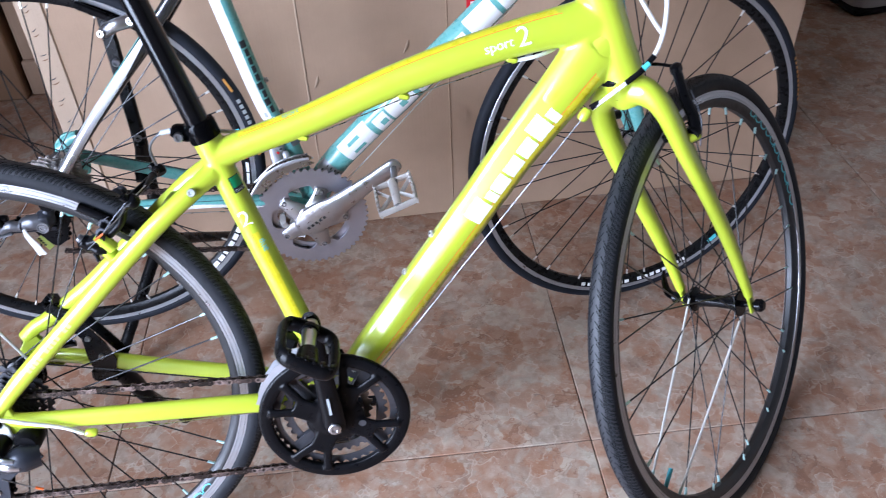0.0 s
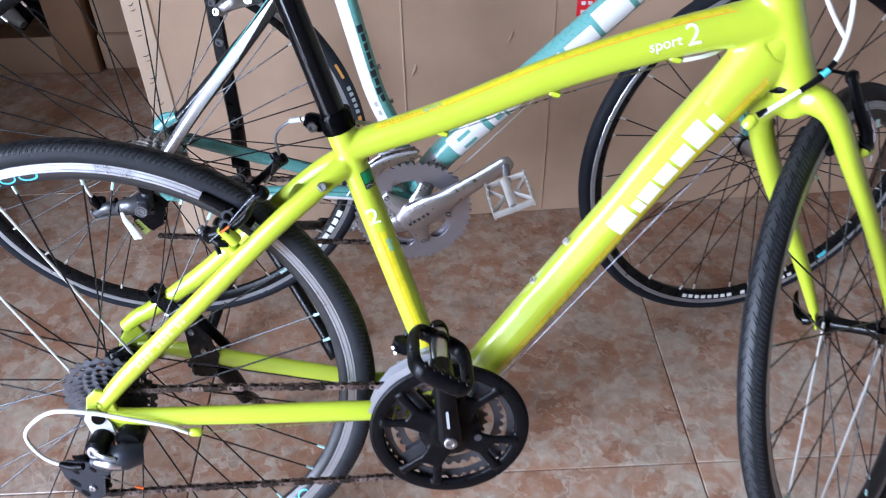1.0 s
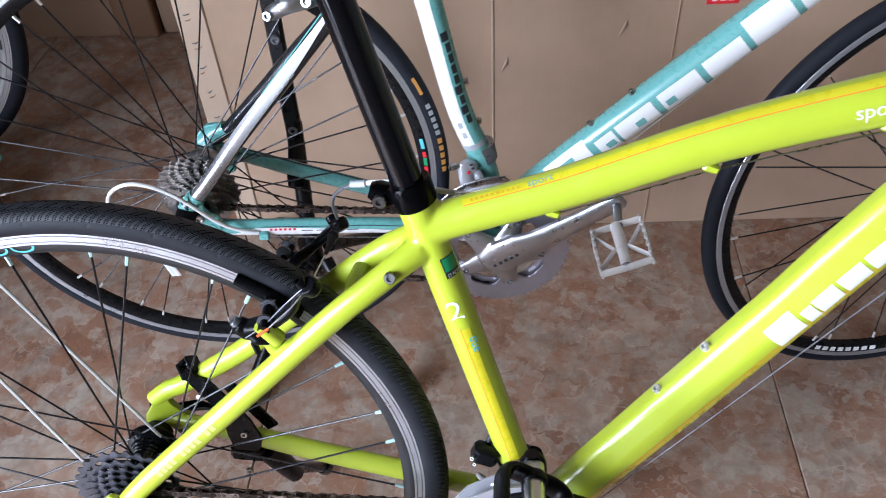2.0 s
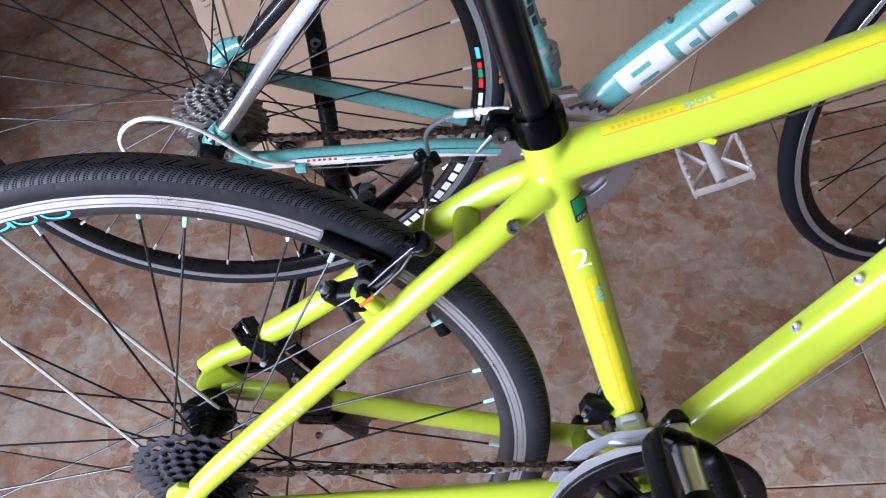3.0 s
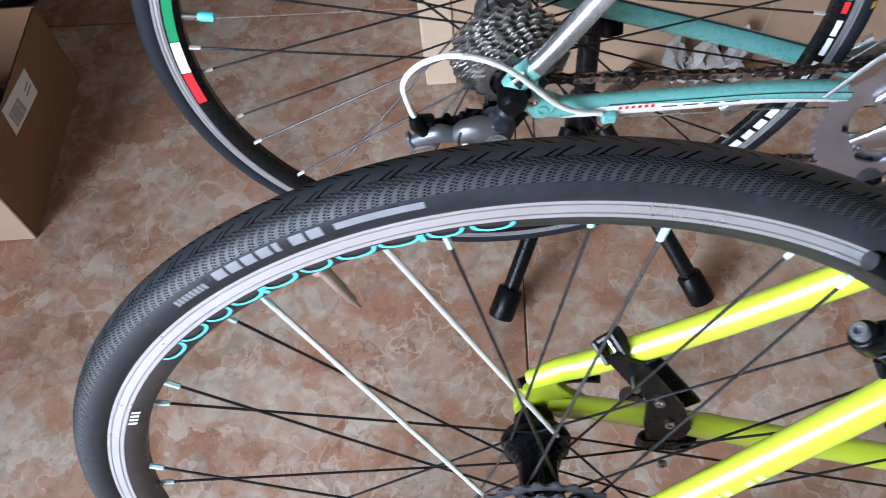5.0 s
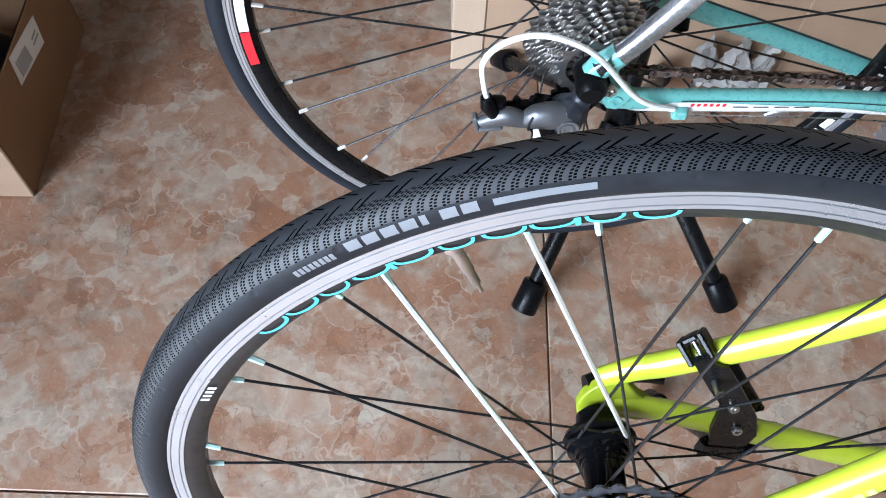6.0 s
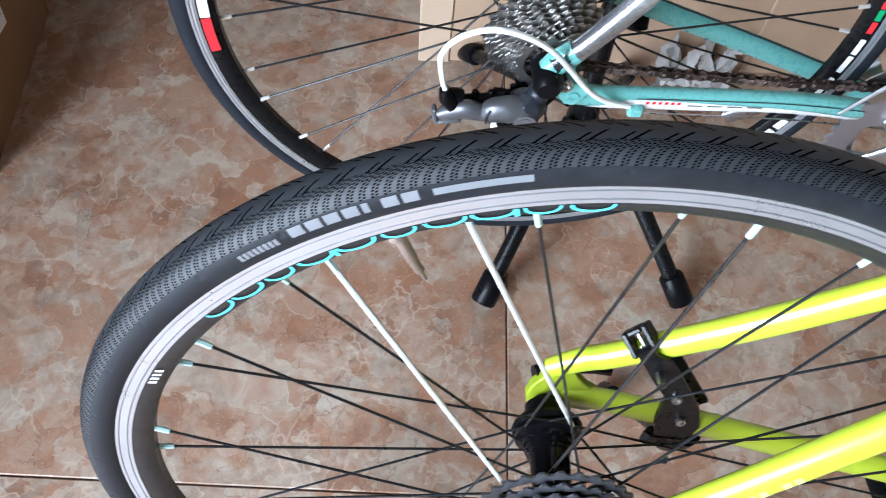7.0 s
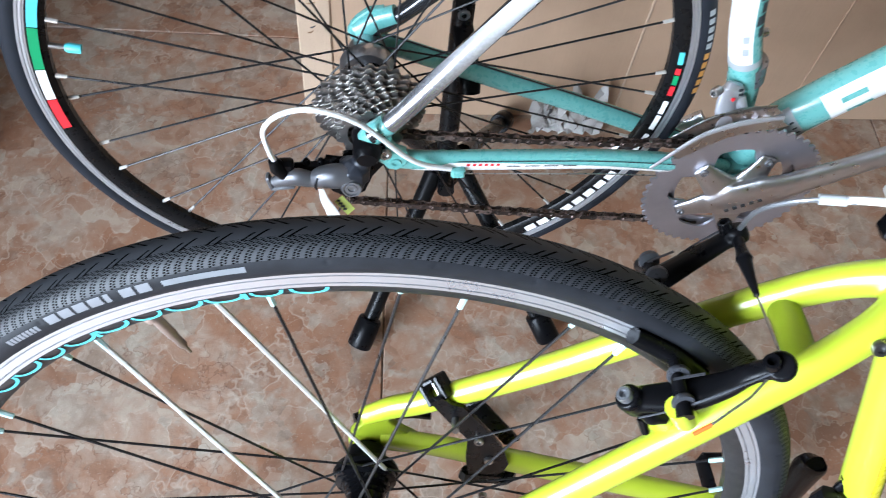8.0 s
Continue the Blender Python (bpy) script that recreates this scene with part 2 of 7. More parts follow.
CARDBOARD = cardboard_material("brown_cardboard", (0.455, 0.308, 0.205))
CARDBOARD_PALE = cardboard_material("pale_cardboard", (0.53, 0.392, 0.280))
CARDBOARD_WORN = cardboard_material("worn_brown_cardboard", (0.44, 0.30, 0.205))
CARDBOARD_SHADED = cardboard_material("shaded_brown_cardboard", (0.33, 0.21, 0.13))
# dark carton's own brown; on the near box it holds painted shade
CARDBOARD_DARK_SHADED = cardboard_material("dark_and_shaded_cardboard", (0.25, 0.14, 0.075))


def tile_material():
    """Glazed floor tile printed like brown stone: blotches, grey patches, pale veins, rusty cracks."""
    n = Nodes("stone_print_tile")
    co = n.coords("Object")
    info = n.add("ShaderNodeObjectInfo")
    shift = n.add("ShaderNodeVectorMath", op="ADD")
    scale = n.add("ShaderNodeVectorMath", op="SCALE")
    scale.inputs["Scale"].default_value = 37.0
    comb = n.add("ShaderNodeCombineXYZ")
    for k in range(3):
        n.link(info.outputs["Random"], comb.inputs[k])
    n.link(comb.outputs[0], scale.inputs[0])
    n.link(co, shift.inputs[0])
    n.link(scale.outputs[0], shift.inputs[1])
    p = shift.outputs[0]
    fine = n.noise(85.0, 5.0, 0.7, p)

    def slabs(scale_, warp, seed):
        """Broken plates with warped edges: a tone for each plate and the distance to its edge."""
        wv = n.add("ShaderNodeTexNoise")
        wv.inputs["Scale"].default_value = scale_ * 1.3
        wv.inputs["Detail"].default_value = 3.0
        wv.inputs["Roughness"].default_value = 0.5
        n.link(p, wv.inputs["Vector"])
        ws = n.add("ShaderNodeVectorMath", op="SCALE")
        ws.inputs["Scale"].default_value = warp / scale_
        n.link(wv.outputs["Color"], ws.inputs[0])
        off = n.add("ShaderNodeVectorMath", op="ADD")
        n.link(ws.outputs[0], off.inputs[0])
        off.inputs[1].default_value = (seed, seed * 0.7, 0.0)
        sh = n.add("ShaderNodeVectorMath", op="ADD")
        n.link(p, sh.inputs[0])
        n.link(off.outputs[0], sh.inputs[1])
        out = []
        for feature in ("F1", "DISTANCE_TO_EDGE"):
            vo = n.add("ShaderNodeTexVoronoi", feature=feature)
            vo.inputs["Scale"].default_value = scale_
            n.link(sh.outputs[0], vo.inputs["Vector"])
            out.append(vo.outputs["Color" if feature == "F1" else "Distance"])
        one = n.add("ShaderNodeSeparateXYZ")
        n.link(out[0], one.inputs[0])
        return one.outputs[0], one.outputs[1], out[1]

    tone1, hue1, edge1 = slabs(11.0, 2.4, 3.1)
    tone2, hue2, edge2 = slabs(26.0, 2.2, 5.3)
    mid = n.noise(26.0, 6.0, 0.56, p, 0.7)
    mix_ = n.math("ADD", n.math("MULTIPLY", mid, 0.62), n.math("ADD", n.math("MULTIPLY", tone1, 0.20), n.math("MULTIPLY", tone2, 0.18)))
    col = n.ramp(mix_, (0.34, (0.250, 0.130, 0.080)), (0.43, (0.342, 0.196, 0.126)), (0.50, (0.388, 0.248, 0.173)), (0.57, (0.422, 0.297, 0.220)), (0.68, (0.480, 0.385, 0.300)))
    patch = n.math("ADD", n.math("MULTIPLY", n.noise(15.0, 5.0, 0.55, p, 0.7), 0.8), n.math("MULTIPLY", hue2, 0.2))
    greys = n.ramp(patch, (0.46, 0.0), (0.58, 1.0))
    col = n.mix(n.math("MULTIPLY", greys, 0.46), col, n.ramp(n.noise(55.0, 6.0, 0.66, p, 0.4), (0.36, (0.260, 0.235, 0.190)), (0.50, (0.376, 0.345, 0.285)), (0.64, (0.505, 0.465, 0.395))))
    rust = n.ramp(n.math("ADD", n.math("MULTIPLY", n.noise(19.0, 5.0, 0.55, p, 0.6), 0.8), n.math("MULTIPLY", hue1, 0.2)), (0.52, 0.0), (0.60, 1.0))
    col = n.mix(n.math("MULTIPLY", rust, 0.60), col, (0.335, 0.160, 0.088))
    gate1 = n.ramp(n.noise(16.0, 5.0, 0.65, p), (0.46, 0.0), (0.56, 1.0))
    gate2 = n.ramp(n.noise(13.0, 3.0, 0.5, p, 0.4), (0.50, 0.0), (0.60, 1.0))
    pale = n.math("MULTIPLY", n.math("ADD", n.ramp(edge1, (0.008, 1.0), (0.032, 0.0)), n.math("MULTIPLY", n.ramp(edge2, (0.008, 1.0), (0.045, 0.0)), 0.55)), gate1)
    dark = n.math("MULTIPLY", n.ramp(edge2, (0.006, 1.0), (0.045, 0.0)), gate2)
    col = n.mix(n.math("MULTIPLY", dark, 0.55), col, (0.17, 0.075, 0.042))
    col = n.mix(n.math("MINIMUM", n.math("MULTIPLY", pale, 0.52), 0.60), col, (0.56, 0.465, 0.375))
    speck = n.ramp(n.noise(240.0, 3.0, 0.7, p), (0.62, 0.0), (0.74, 0.6))
    col = n.mix(speck, col, (0.55, 0.49, 0.42))
    rough = n.ramp(fine, (0.3, 0.30), (0.7, 0.46))
    lumps = n.noise(46.0, 4.0, 0.6, p, 0.9)
    h = n.math("ADD", n.math("ADD", n.math("MULTIPLY", lumps, 0.45), n.math("MULTIPLY", mix_, 0.5)), n.math("MULTIPLY", fine, 0.2))
    return n.put(col, rough, 0.0, n.bump(h, 0.60, 0.0022), spec=0.5)


TILE = tile_material()


# ---- mesh building ----
def vec(*a):
    return np.array(a, float)


def unit(a):
    a = np.asarray(a, float)
    return a / max(1e-12, np.linalg.norm(a))


def spline(points, n=8):
    """A smooth line through the points."""
    p = np.array(points, float)
    p = np.vstack([2 * p[0] - p[1], p, 2 * p[-1] - p[-2]])
    out = []
    for i in range(1, len(p) - 2):
        a, b, c, d = p[i - 1:i + 3]
        for k in range(n):
            t = k / n
            out.append(0.5 * (2 * b + (c - a) * t + (2 * a - 5 * b + 4 * c - d) * t * t + (3 * b - a - 3 * c + d) * t ** 3))
    out.append(p[-2])
    return np.array(out)


class Shape:
    """Collects vertices and faces of one mesh."""

    def __init__(self):
        self.v, self.f, self.uv = [], [], None

    def add(self, verts, faces):
        k = len(self.v)
        self.v.extend([tuple(map(float, q)) for q in verts])
        self.f.extend([tuple(i + k for i in q) for q in faces])
        return self

    def rings(self, rings, closed=False, caps=True):
        k, m = len(self.v), len(rings[0])
        for r in rings:
            self.v.extend([tuple(map(float, q)) for q in r])
        n = len(rings)
        for i in range(n if closed else n - 1):
            j = (i + 1) % n
            for a in range(m):
                b = (a + 1) % m
                self.f.append((k + i * m + a, k + i * m + b, k + j * m + b, k + j * m + a))
        if caps and not closed:
            self.f.append(tuple(k + a for a in reversed(range(m))))
            self.f.append(tuple(k + (n - 1) * m + a for a in range(m)))
        return self

    def tube(self, points, radii, seg=10, closed=False, caps=True, ref=(0, 1, 0)):
        p = np.array(points, float)
        n = len(p)
        if isinstance(radii, (int, float)):
            radii = [radii] * n
        radii = [(r, r) if isinstance(r, (int, float)) else tuple(r) for r in radii]
        if len(radii) != n:
            x = np.linspace(0, len(radii) - 1, n)
            ra = np.interp(x, range(len(radii)), [r[0] for r in radii])
            rb = np.interp(x, range(len(radii)), [r[1] for r in radii])
            radii = list(zip(ra, rb))
        side = np.array(ref, float)
        rings = []
        for i in range(n):
            t = unit(p[(i + 1) % n] - p[i - 1]) if closed else unit(p[min(i + 1, n - 1)] - p[max(i - 1, 0)])
            side = side - t * (side @ t)
            if np.linalg.norm(side) < 1e-3:
                side = np.cross(t, (0.3, 0.5, 0.81))
            side = unit(side)
            up = np.cross(t, side)
            a, b = radii[i]
            rings.append([p[i] + side * a * math.cos(w) + up * b * math.sin(w) for w in np.linspace(0, 2 * math.pi, seg, endpoint=False)])
        return self.rings(rings, closed, caps)

    def lathe(self, profile, seg=32, centre=(0, 0, 0), axis=(0, 1, 0), closed=False, start=0.0):
        """Turns (radius, along) pairs about an axis."""
        c, ax = np.array(centre, float), unit(axis)
        u = unit(np.cross(ax, (0.0, 0.0, 1.0) if abs(ax[2]) < 0.9 else (1.0, 0.0, 0.0)))
        w = np.cross(ax, u)
        rings = []
        for a in np.linspace(0, 2 * math.pi, seg, endpoint=False) + start:
            d = u * math.cos(a) + w * math.sin(a)
            rings.append([c + d * max(r, 1e-5) + ax * y for r, y in profile])
        k, m = len(self.v), len(profile)
        for r in rings:
            self.v.extend([tuple(map(float, q)) for q in r])
        for i in range(seg):
            j = (i + 1) % seg
            for a in range(m if closed else m - 1):
                b = (a + 1) % m
                self.f.append((k + i * m + a, k + j * m + a, k + j * m + b, k + i * m + b))
        return self

    def box(self, centre, size, rot=None, bevel=0.0):
        h = np.array(size, float) / 2
        b = min(bevel, *(h * 0.9)) if bevel else 0.0
        m = np.array(rot if rot is not None else np.eye(3), float)
        c = np.array(centre, float)
        if not b:
            q = [(x, y, z) for x in (-1, 1) for y in (-1, 1) for z in (-1, 1)]
            return self.add([c + m @ (np.array(s) * h) for s in q], [(0, 1, 3, 2), (4, 6, 7, 5), (0, 4, 5, 1), (2, 3, 7, 6), (0, 2, 6, 4), (1, 5, 7, 3)])
        rings = []
        for z, k in ((-h[2], b), (-h[2] + b, 0), (h[2] - b, 0), (h[2], b)):
            x, y = h[0] - k, h[1] - k
            i = b * 0.999
            rings.append([c + m @ np.array((a, e, z)) for a, e in ((x, -y + i), (x, y - i), (x - i, y), (-x + i, y), (-x, y - i), (-x, -y + i), (-x + i, -y), (x - i, -y))])
        return self.rings(rings)

    def bar(self, a, b, width, thick, normal=(0, 1, 0), bevel=0.001):
        """A flat bar from a to b; normal is the direction of its thickness."""
        a, b = np.array(a, float), np.array(b, float)
        x = unit(b - a)
        y = np.array(normal, float)
        y = unit(y - x * (y @ x))
        z = np.cross(x, y)
        return self.box((a + b) / 2, (np.linalg.norm(b - a), thick, width), np.array([x, y, z]).T, bevel)

    def band(self, outer, inner, y0, y1, centre=(0, 0, 0)):
        """A flat ring between two closed lines of (x, z) with equal counts, from y0 to y1."""
        c = np.array(centre, float)
        n, k = len(outer), len(self.v)
        for line, y in ((outer, y0), (inner, y0), (outer, y1), (inner, y1)):
            self.v.extend([tuple(map(float, c + np.array((x, y, z)))) for x, z in line])
        for i in range(n):
            j = (i + 1) % n
            o0, n0, o1, n1 = k, k + n, k + 2 * n, k + 3 * n
            self.f += [(o0 + i, o0 + j, n0 + j, n0 + i), (o1 + j, o1 + i, n1 + i, n1 + j), (o0 + j, o0 + i, o1 + i, o1 + j), (n0 + i, n0 + j, n1 + j, n1 + i)]
        return self

    def plate(self, outline, y0, y1, centre=(0, 0, 0), axes=None):
        """A flat plate with an outline of (x, z), from y0 to y1."""
        c = np.array(centre, float)
        m = np.array(axes if axes is not None else np.eye(3), float)
        n = len(outline)
        lo = [c + m @ np.array((x, y0, z)) for x, z in outline]
        hi = [c + m @ np.array((x, y1, z)) for x, z in outline]
        faces = [tuple(range(n)), tuple(range(2 * n - 1, n - 1, -1))]
        faces += [((i + 1) % n, i, n + i, n + (i + 1) % n) for i in range(n)]
        return self.add(lo + hi, faces)

    def mesh(self, name, sharp=38):
        me = bpy.data.meshes.new(name)
        me.from_pydata(self.v, [], self.f)
        if self.uv is not None:
            layer = me.uv_layers.new(name="tread")
            loops = np.empty(len(me.loops), np.int32)
            me.loops.foreach_get("vertex_index", loops)
            layer.data.foreach_set("uv", np.asarray(self.uv, np.float32)[loops].ravel())
        me.polygons.foreach_set("use_smooth", [True] * len(me.polygons))
        me.set_sharp_from_angle(angle=radians(sharp))
        me.update()
        return me


def part(name, shape, material, parent, label="", sharp=38):
    """Links a shape as one mesh object under a thing or under a part."""
    me = shape if isinstance(shape, bpy.types.Mesh) else shape.mesh(name, sharp)
    if not me.materials:
        me.materials.append(material)
    ob = new(name, me)
    ob.parent = parent
    return tagged(ob, label)


def thing(name, m, label, category, group=""):
    ob = new(name)
    ob.empty_display_size = 0.05
    ob.matrix_world = m
    return tagged(ob, label, category, group)


def solid(name, shape, material, label="", category="", kind="", group="", m=None, sharp=38):
    me = shape.mesh(name, sharp)
    me.materials.append(material)
    ob = new(name, me)
    if m is not None:
        ob.matrix_world = m
    return tagged(ob, label, category, group, kind)


def basis(origin, x, y, z):
    m = Matrix.Identity(4)
    for k in range(3):
        m[k][0], m[k][1], m[k][2], m[k][3] = x[k], y[k], z[k], origin[k]
    return m


# ---- room ----
X0, X1, Y0, Y1, H = -1.70, 3.35, -2.60, 2.35, 2.8
DOOR = (-2.40, -0.85, 2.15)


def wall(name, centre, size):
    return solid(name, Shape().box(centre, size), WALL, "plain painted shop wall", "wall", "structure")


wall("wall_north", ((X0 + X1) / 2, Y1 + 0.06, H / 2), (X1 - X0 + 0.24, 0.12, H))
wall("wall_south", ((X0 + X1) / 2, Y0 - 0.06, H / 2), (X1 - X0 + 0.24, 0.12, H))
wall("wall_east", (X1 + 0.06, (Y0 + Y1) / 2, H / 2), (0.12, Y1 - Y0, H))
west = Shape()
west.box((X0 - 0.06, (Y0 + DOOR[0]) / 2, H / 2), (0.12, DOOR[0] - Y0, H))
west.box((X0 - 0.06, (Y1 + DOOR[1]) / 2, H / 2), (0.12, Y1 - DOOR[1], H))
west.box((X0 - 0.06, (DOOR[0] + DOOR[1]) / 2, (H + DOOR[2]) / 2), (0.12, DOOR[1] - DOOR[0], H - DOOR[2]))
solid("wall_west", west, WALL, "plain painted shop wall with a doorway", "wall", "structure")
solid("ceiling", Shape().box(((X0 + X1) / 2, (Y0 + Y1) / 2, H + 0.05), (X1 - X0 + 0.24, Y1 - Y0 + 0.24, 0.1)), CEILING, "plain white ceiling", "ceiling", "structure")
solid("ground", Shape().box((0.5, 0, -0.15), (60, 60, 0.08)), GROUT, "bare ground outside the doorway", "ground", "structure")

TILE_SIZE, JOINT = 0.832, 0.0019
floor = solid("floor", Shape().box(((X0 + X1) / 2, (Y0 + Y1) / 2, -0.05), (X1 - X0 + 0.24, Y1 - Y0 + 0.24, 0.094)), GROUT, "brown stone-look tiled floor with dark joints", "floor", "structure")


def lay_tiles():
    s = TILE_SIZE - JOINT
    me = Shape().box((0, 0, -0.0035), (s, s, 0.007), bevel=0.0012).mesh("tile", 25)
    me.materials.append(TILE)
    for i in range(-3, 5):
        for j in range(-4, 4):
            x, y = 0.013 + (i + 0.5) * TILE_SIZE, 0.069 + (j + 0.5) * TILE_SIZE
            if X0 - 0.2 < x < X1 + 0.2 and Y0 - 0.2 < y < Y1 + 0.2:
                ob = part("tile", me, TILE, floor)
                ob.location = (x, y, 0)


# ---- wheels ----


def tyre_shape(mid, minor, around, across, tread=0.0):
    """A tyre about the y axis; with tread, small notches are cut into its walls."""
    th = np.linspace(0, 2 * math.pi, around, endpoint=False)
    ph = np.linspace(-2.30, 2.30, across)
    T, P = np.meshgrid(th, ph, indexing="ij")
    s, v = T * (mid + minor), P * minor
    rr = np.full(T.shape, minor)
    rr = rr * (1 - 0.03 * np.cos(2 * P))
    if tread:
        av = np.abs(v)
        cell = 2 * math.pi * (mid + minor) / 108
        u2 = (s - 0.7 * av + np.where(v > 0, 0.2 * cell, 0.0)) % (cell * 3)
        notch = (np.abs(u2 - cell * 0.25) < 0.0010) & (av > 0.0200) & (av < 0.0235)
        rr = rr - 0.6 * tread * notch
    x = (mid + rr * np.cos(P)) * np.cos(T)
    z = (mid + rr * np.cos(P)) * np.sin(T)
    y = rr * np.sin(P)
    sh = Shape()
    sh.v = list(map(tuple, np.stack([x, y, z], -1).reshape(-1, 3).tolist()))
    i, j = np.meshgrid(np.arange(around), np.arange(across - 1), indexing="ij")
    i2 = (i + 1) % around
    sh.f = list(map(tuple, np.stack([i * across + j, i * across + j + 1, i2 * across + j + 1, i2 * across + j], -1).reshape(-1, 4).tolist()))
    sh.uv = np.stack([s, v], -1).reshape(-1, 2)
    return sh


def rim_decal(a0, a1, r0, r1, y, cant, n=10):
    """A strip on the drive side of a rim between two angles (degrees) and radii."""
    sh = Shape()
    a = np.radians(np.linspace(a0, a1, n + 1))
    for r, yy in ((r0, y + cant), (r1, y)):
        sh.v += [(r * math.cos(q), yy, r * math.sin(q)) for q in a]
    sh.f = [(i, i + 1, n + 2 + i, n + 1 + i) for i in range(n)]
    return sh


def spoke_line(rim_angle, hub_angle, rim_r, hub_r, rim_y, hub_y):
    a, b = math.radians(rim_angle), math.radians(hub_angle)
    return vec(rim_r * math.cos(a), rim_y, rim_r * math.sin(a)), vec(hub_r * math.cos(b), hub_y, hub_r * math.sin(b))


def wheel(name, parent, m, mid, minor, rim, pairs, first, half, flanges, hub_r, spoke_mats, nipple_mat, tyre, track, cross=68.0, spin=0.0, label="", paired=False):
    """A wheel about its own y axis, drive side at -y. rim: outer, track inner, spoke bed radii, half width, material."""
    r_out, r_track, r_bed, hw, rim_mat = rim
    body = Shape()
    body.lathe([(r_track, -hw), (r_bed + 0.004, -hw * 0.72), (r_bed, -hw * 0.35), (r_bed, hw * 0.35), (r_bed + 0.004, hw * 0.72), (r_track, hw), (r_out - 0.003, hw * 0.8), (r_out - 0.006, 0), (r_out - 0.003, -hw * 0.8)], 144, closed=True)
    w = part(name, body, rim_mat, parent, label)
    w.matrix_basis = m
    for side in (-1, 1):
        dr = r_out - r_track
        line = [(r_track, side * (hw - 0.0012)), (r_track + 0.0003, side * (hw + 0.0006))]
        for g in (0.22, 0.62):
            line += [(r_track + dr * g - 0.0005, side * (hw + 0.0007)), (r_track + dr * g - 0.0002, side * (hw - 0.0006)), (r_track + dr * g + 0.0002, side * (hw - 0.0006)), (r_track + dr * g + 0.0005, side * (hw + 0.0007))]
        line += [(r_out - 0.0006, side * (hw + 0.0009)), (r_out, side * (hw + 0.0002)), (r_out, side * (hw - 0.002))]
        tr = Shape().lathe(line, 144)
        part("brake_track", tr, track, w, "bright machined brake track")
    part("tyre", tyre[0], tyre[1], w, tyre[2], sharp=70)
    hub = Shape()
    l, r = flanges
    hub.lathe([(0.0001, r - 0.004), (hub_r, r - 0.004), (hub_r, r), (hub_r * 0.55, r + 0.004), (hub_r * 0.48, (l + r) / 2), (hub_r * 0.55, l - 0.004), (hub_r, l), (hub_r, l + 0.004), (hub_r * 0.5, l + 0.006), (hub_r * 0.42, l + 0.018), (0.0001, l + 0.018)], 28)
    part("hub", hub, BLACK_GLOSS, w, "black anodised hub shell")
    n_mesh = Shape().lathe([(0.0001, 0), (0.0021, 0), (0.0019, 0.011), (0.0001, 0.012)], 6, axis=(0, 0, -1)).mesh("nipple")
    n_mesh.materials.append(nipple_mat)
    for p in range(pairs):
        c = first + 360.0 / pairs * p + spin
        for k, sgn in enumerate((-1, 1)):
            ds = k == 0 if paired else (p + k) % 2 == 0
            hy = r - 0.002 if ds else l + 0.002
            lean = c + sgn * half + (cross if p % 2 == 0 else -cross) if paired else c - sgn * cross
            a, b = spoke_line(c + sgn * half, lean, r_bed + 0.001, hub_r * 0.9, hy * 0.10, hy)
            mat = spoke_mats[1] if (2 * p + k) in spoke_mats[2] else spoke_mats[0]
            d = unit(b - a)
            thick = 0.0018 if (2 * p + k) in spoke_mats[2] else 0.0011
            part("spoke", Shape().tube([a + d * 0.008, b], thick, 6), mat, w, "white spoke" if thick > 0.0015 else "")
            ob = part("nipple", n_mesh, nipple_mat, w)
            ob.matrix_basis = Matrix.Translation(a) @ Vector(-d).to_track_quat("Z", "Y").to_matrix().to_4x4()
    return w


LIME_M = pose(0.0023, -0.0666, 0.0006, 0, 0, 0.68) @ pose(0, 0, 0, -12.46, 0.08, 0)
CEL_M = pose(-0.0069, 0.3874, 0.0888, 0, 0, 3.52) @ pose(0, 0, 0, -2.53, -0.78, 0)
lime = thing("hybrid_bicycle", LIME_M, "lime yellow city bicycle leaning on its black kickstand", "bicycle")
cel = thing("road_bicycle", CEL_M, "turquoise and white road bicycle held in a black floor stand", "bicycle")

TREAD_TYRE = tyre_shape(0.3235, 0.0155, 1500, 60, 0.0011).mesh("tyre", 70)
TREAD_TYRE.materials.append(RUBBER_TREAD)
SLICK_TYRE = tyre_shape(0.3225, 0.0115, 240, 22).mesh("tyre", 70)
SLICK_TYRE.materials.append(RUBBER_SLICK)
LIME_RIM = (0.3165, 0.3025, 0.290, 0.0112, RIM_GREY)
CEL_RIM = (0.3165, 0.3085, 0.2935, 0.0100, RIM_BLACK)

REAR_M = Matrix.Translation((0, 0, 0.339))
FRONT_M = basis((1.012, 0.055, 0.329), (0.6633, 0.7127, 0.2284), (-0.6757, 0.7015, -0.2266), (-0.3217, -0.004, 0.9468))
lime_rear = wheel("rear_wheel", lime, REAR_M, 0.3235, 0.0155, LIME_RIM, 16, 82.0, 3.6, (0.034, -0.018), 0.026, (BLACK_SPOKE, WHITE_SPOKE, {4, 3}), NIPPLE, (TREAD_TYRE, RUBBER_TREAD, "black tyre with fine patterned tread"), BRAKE_TRACK, label="dark grey double-wall rim with black spokes", paired=True)
lime_front = wheel("front_wheel", lime, FRONT_M, 0.3235, 0.0155, LIME_RIM, 16, 80.0, 3.6, (0.034, -0.034), 0.019, (BLACK_SPOKE, WHITE_SPOKE, {12, 11}), NIPPLE, (TREAD_TYRE, RUBBER_TREAD, "black tyre with fine patterned tread"), BRAKE_TRACK, spin=2.0, label="dark grey double-wall rim with black spokes", paired=True)
CEL_REAR_M = Matrix.Translation((0.007, 0, 0.334))
_l = unit((-0.1319, 0.9897, -0.055))
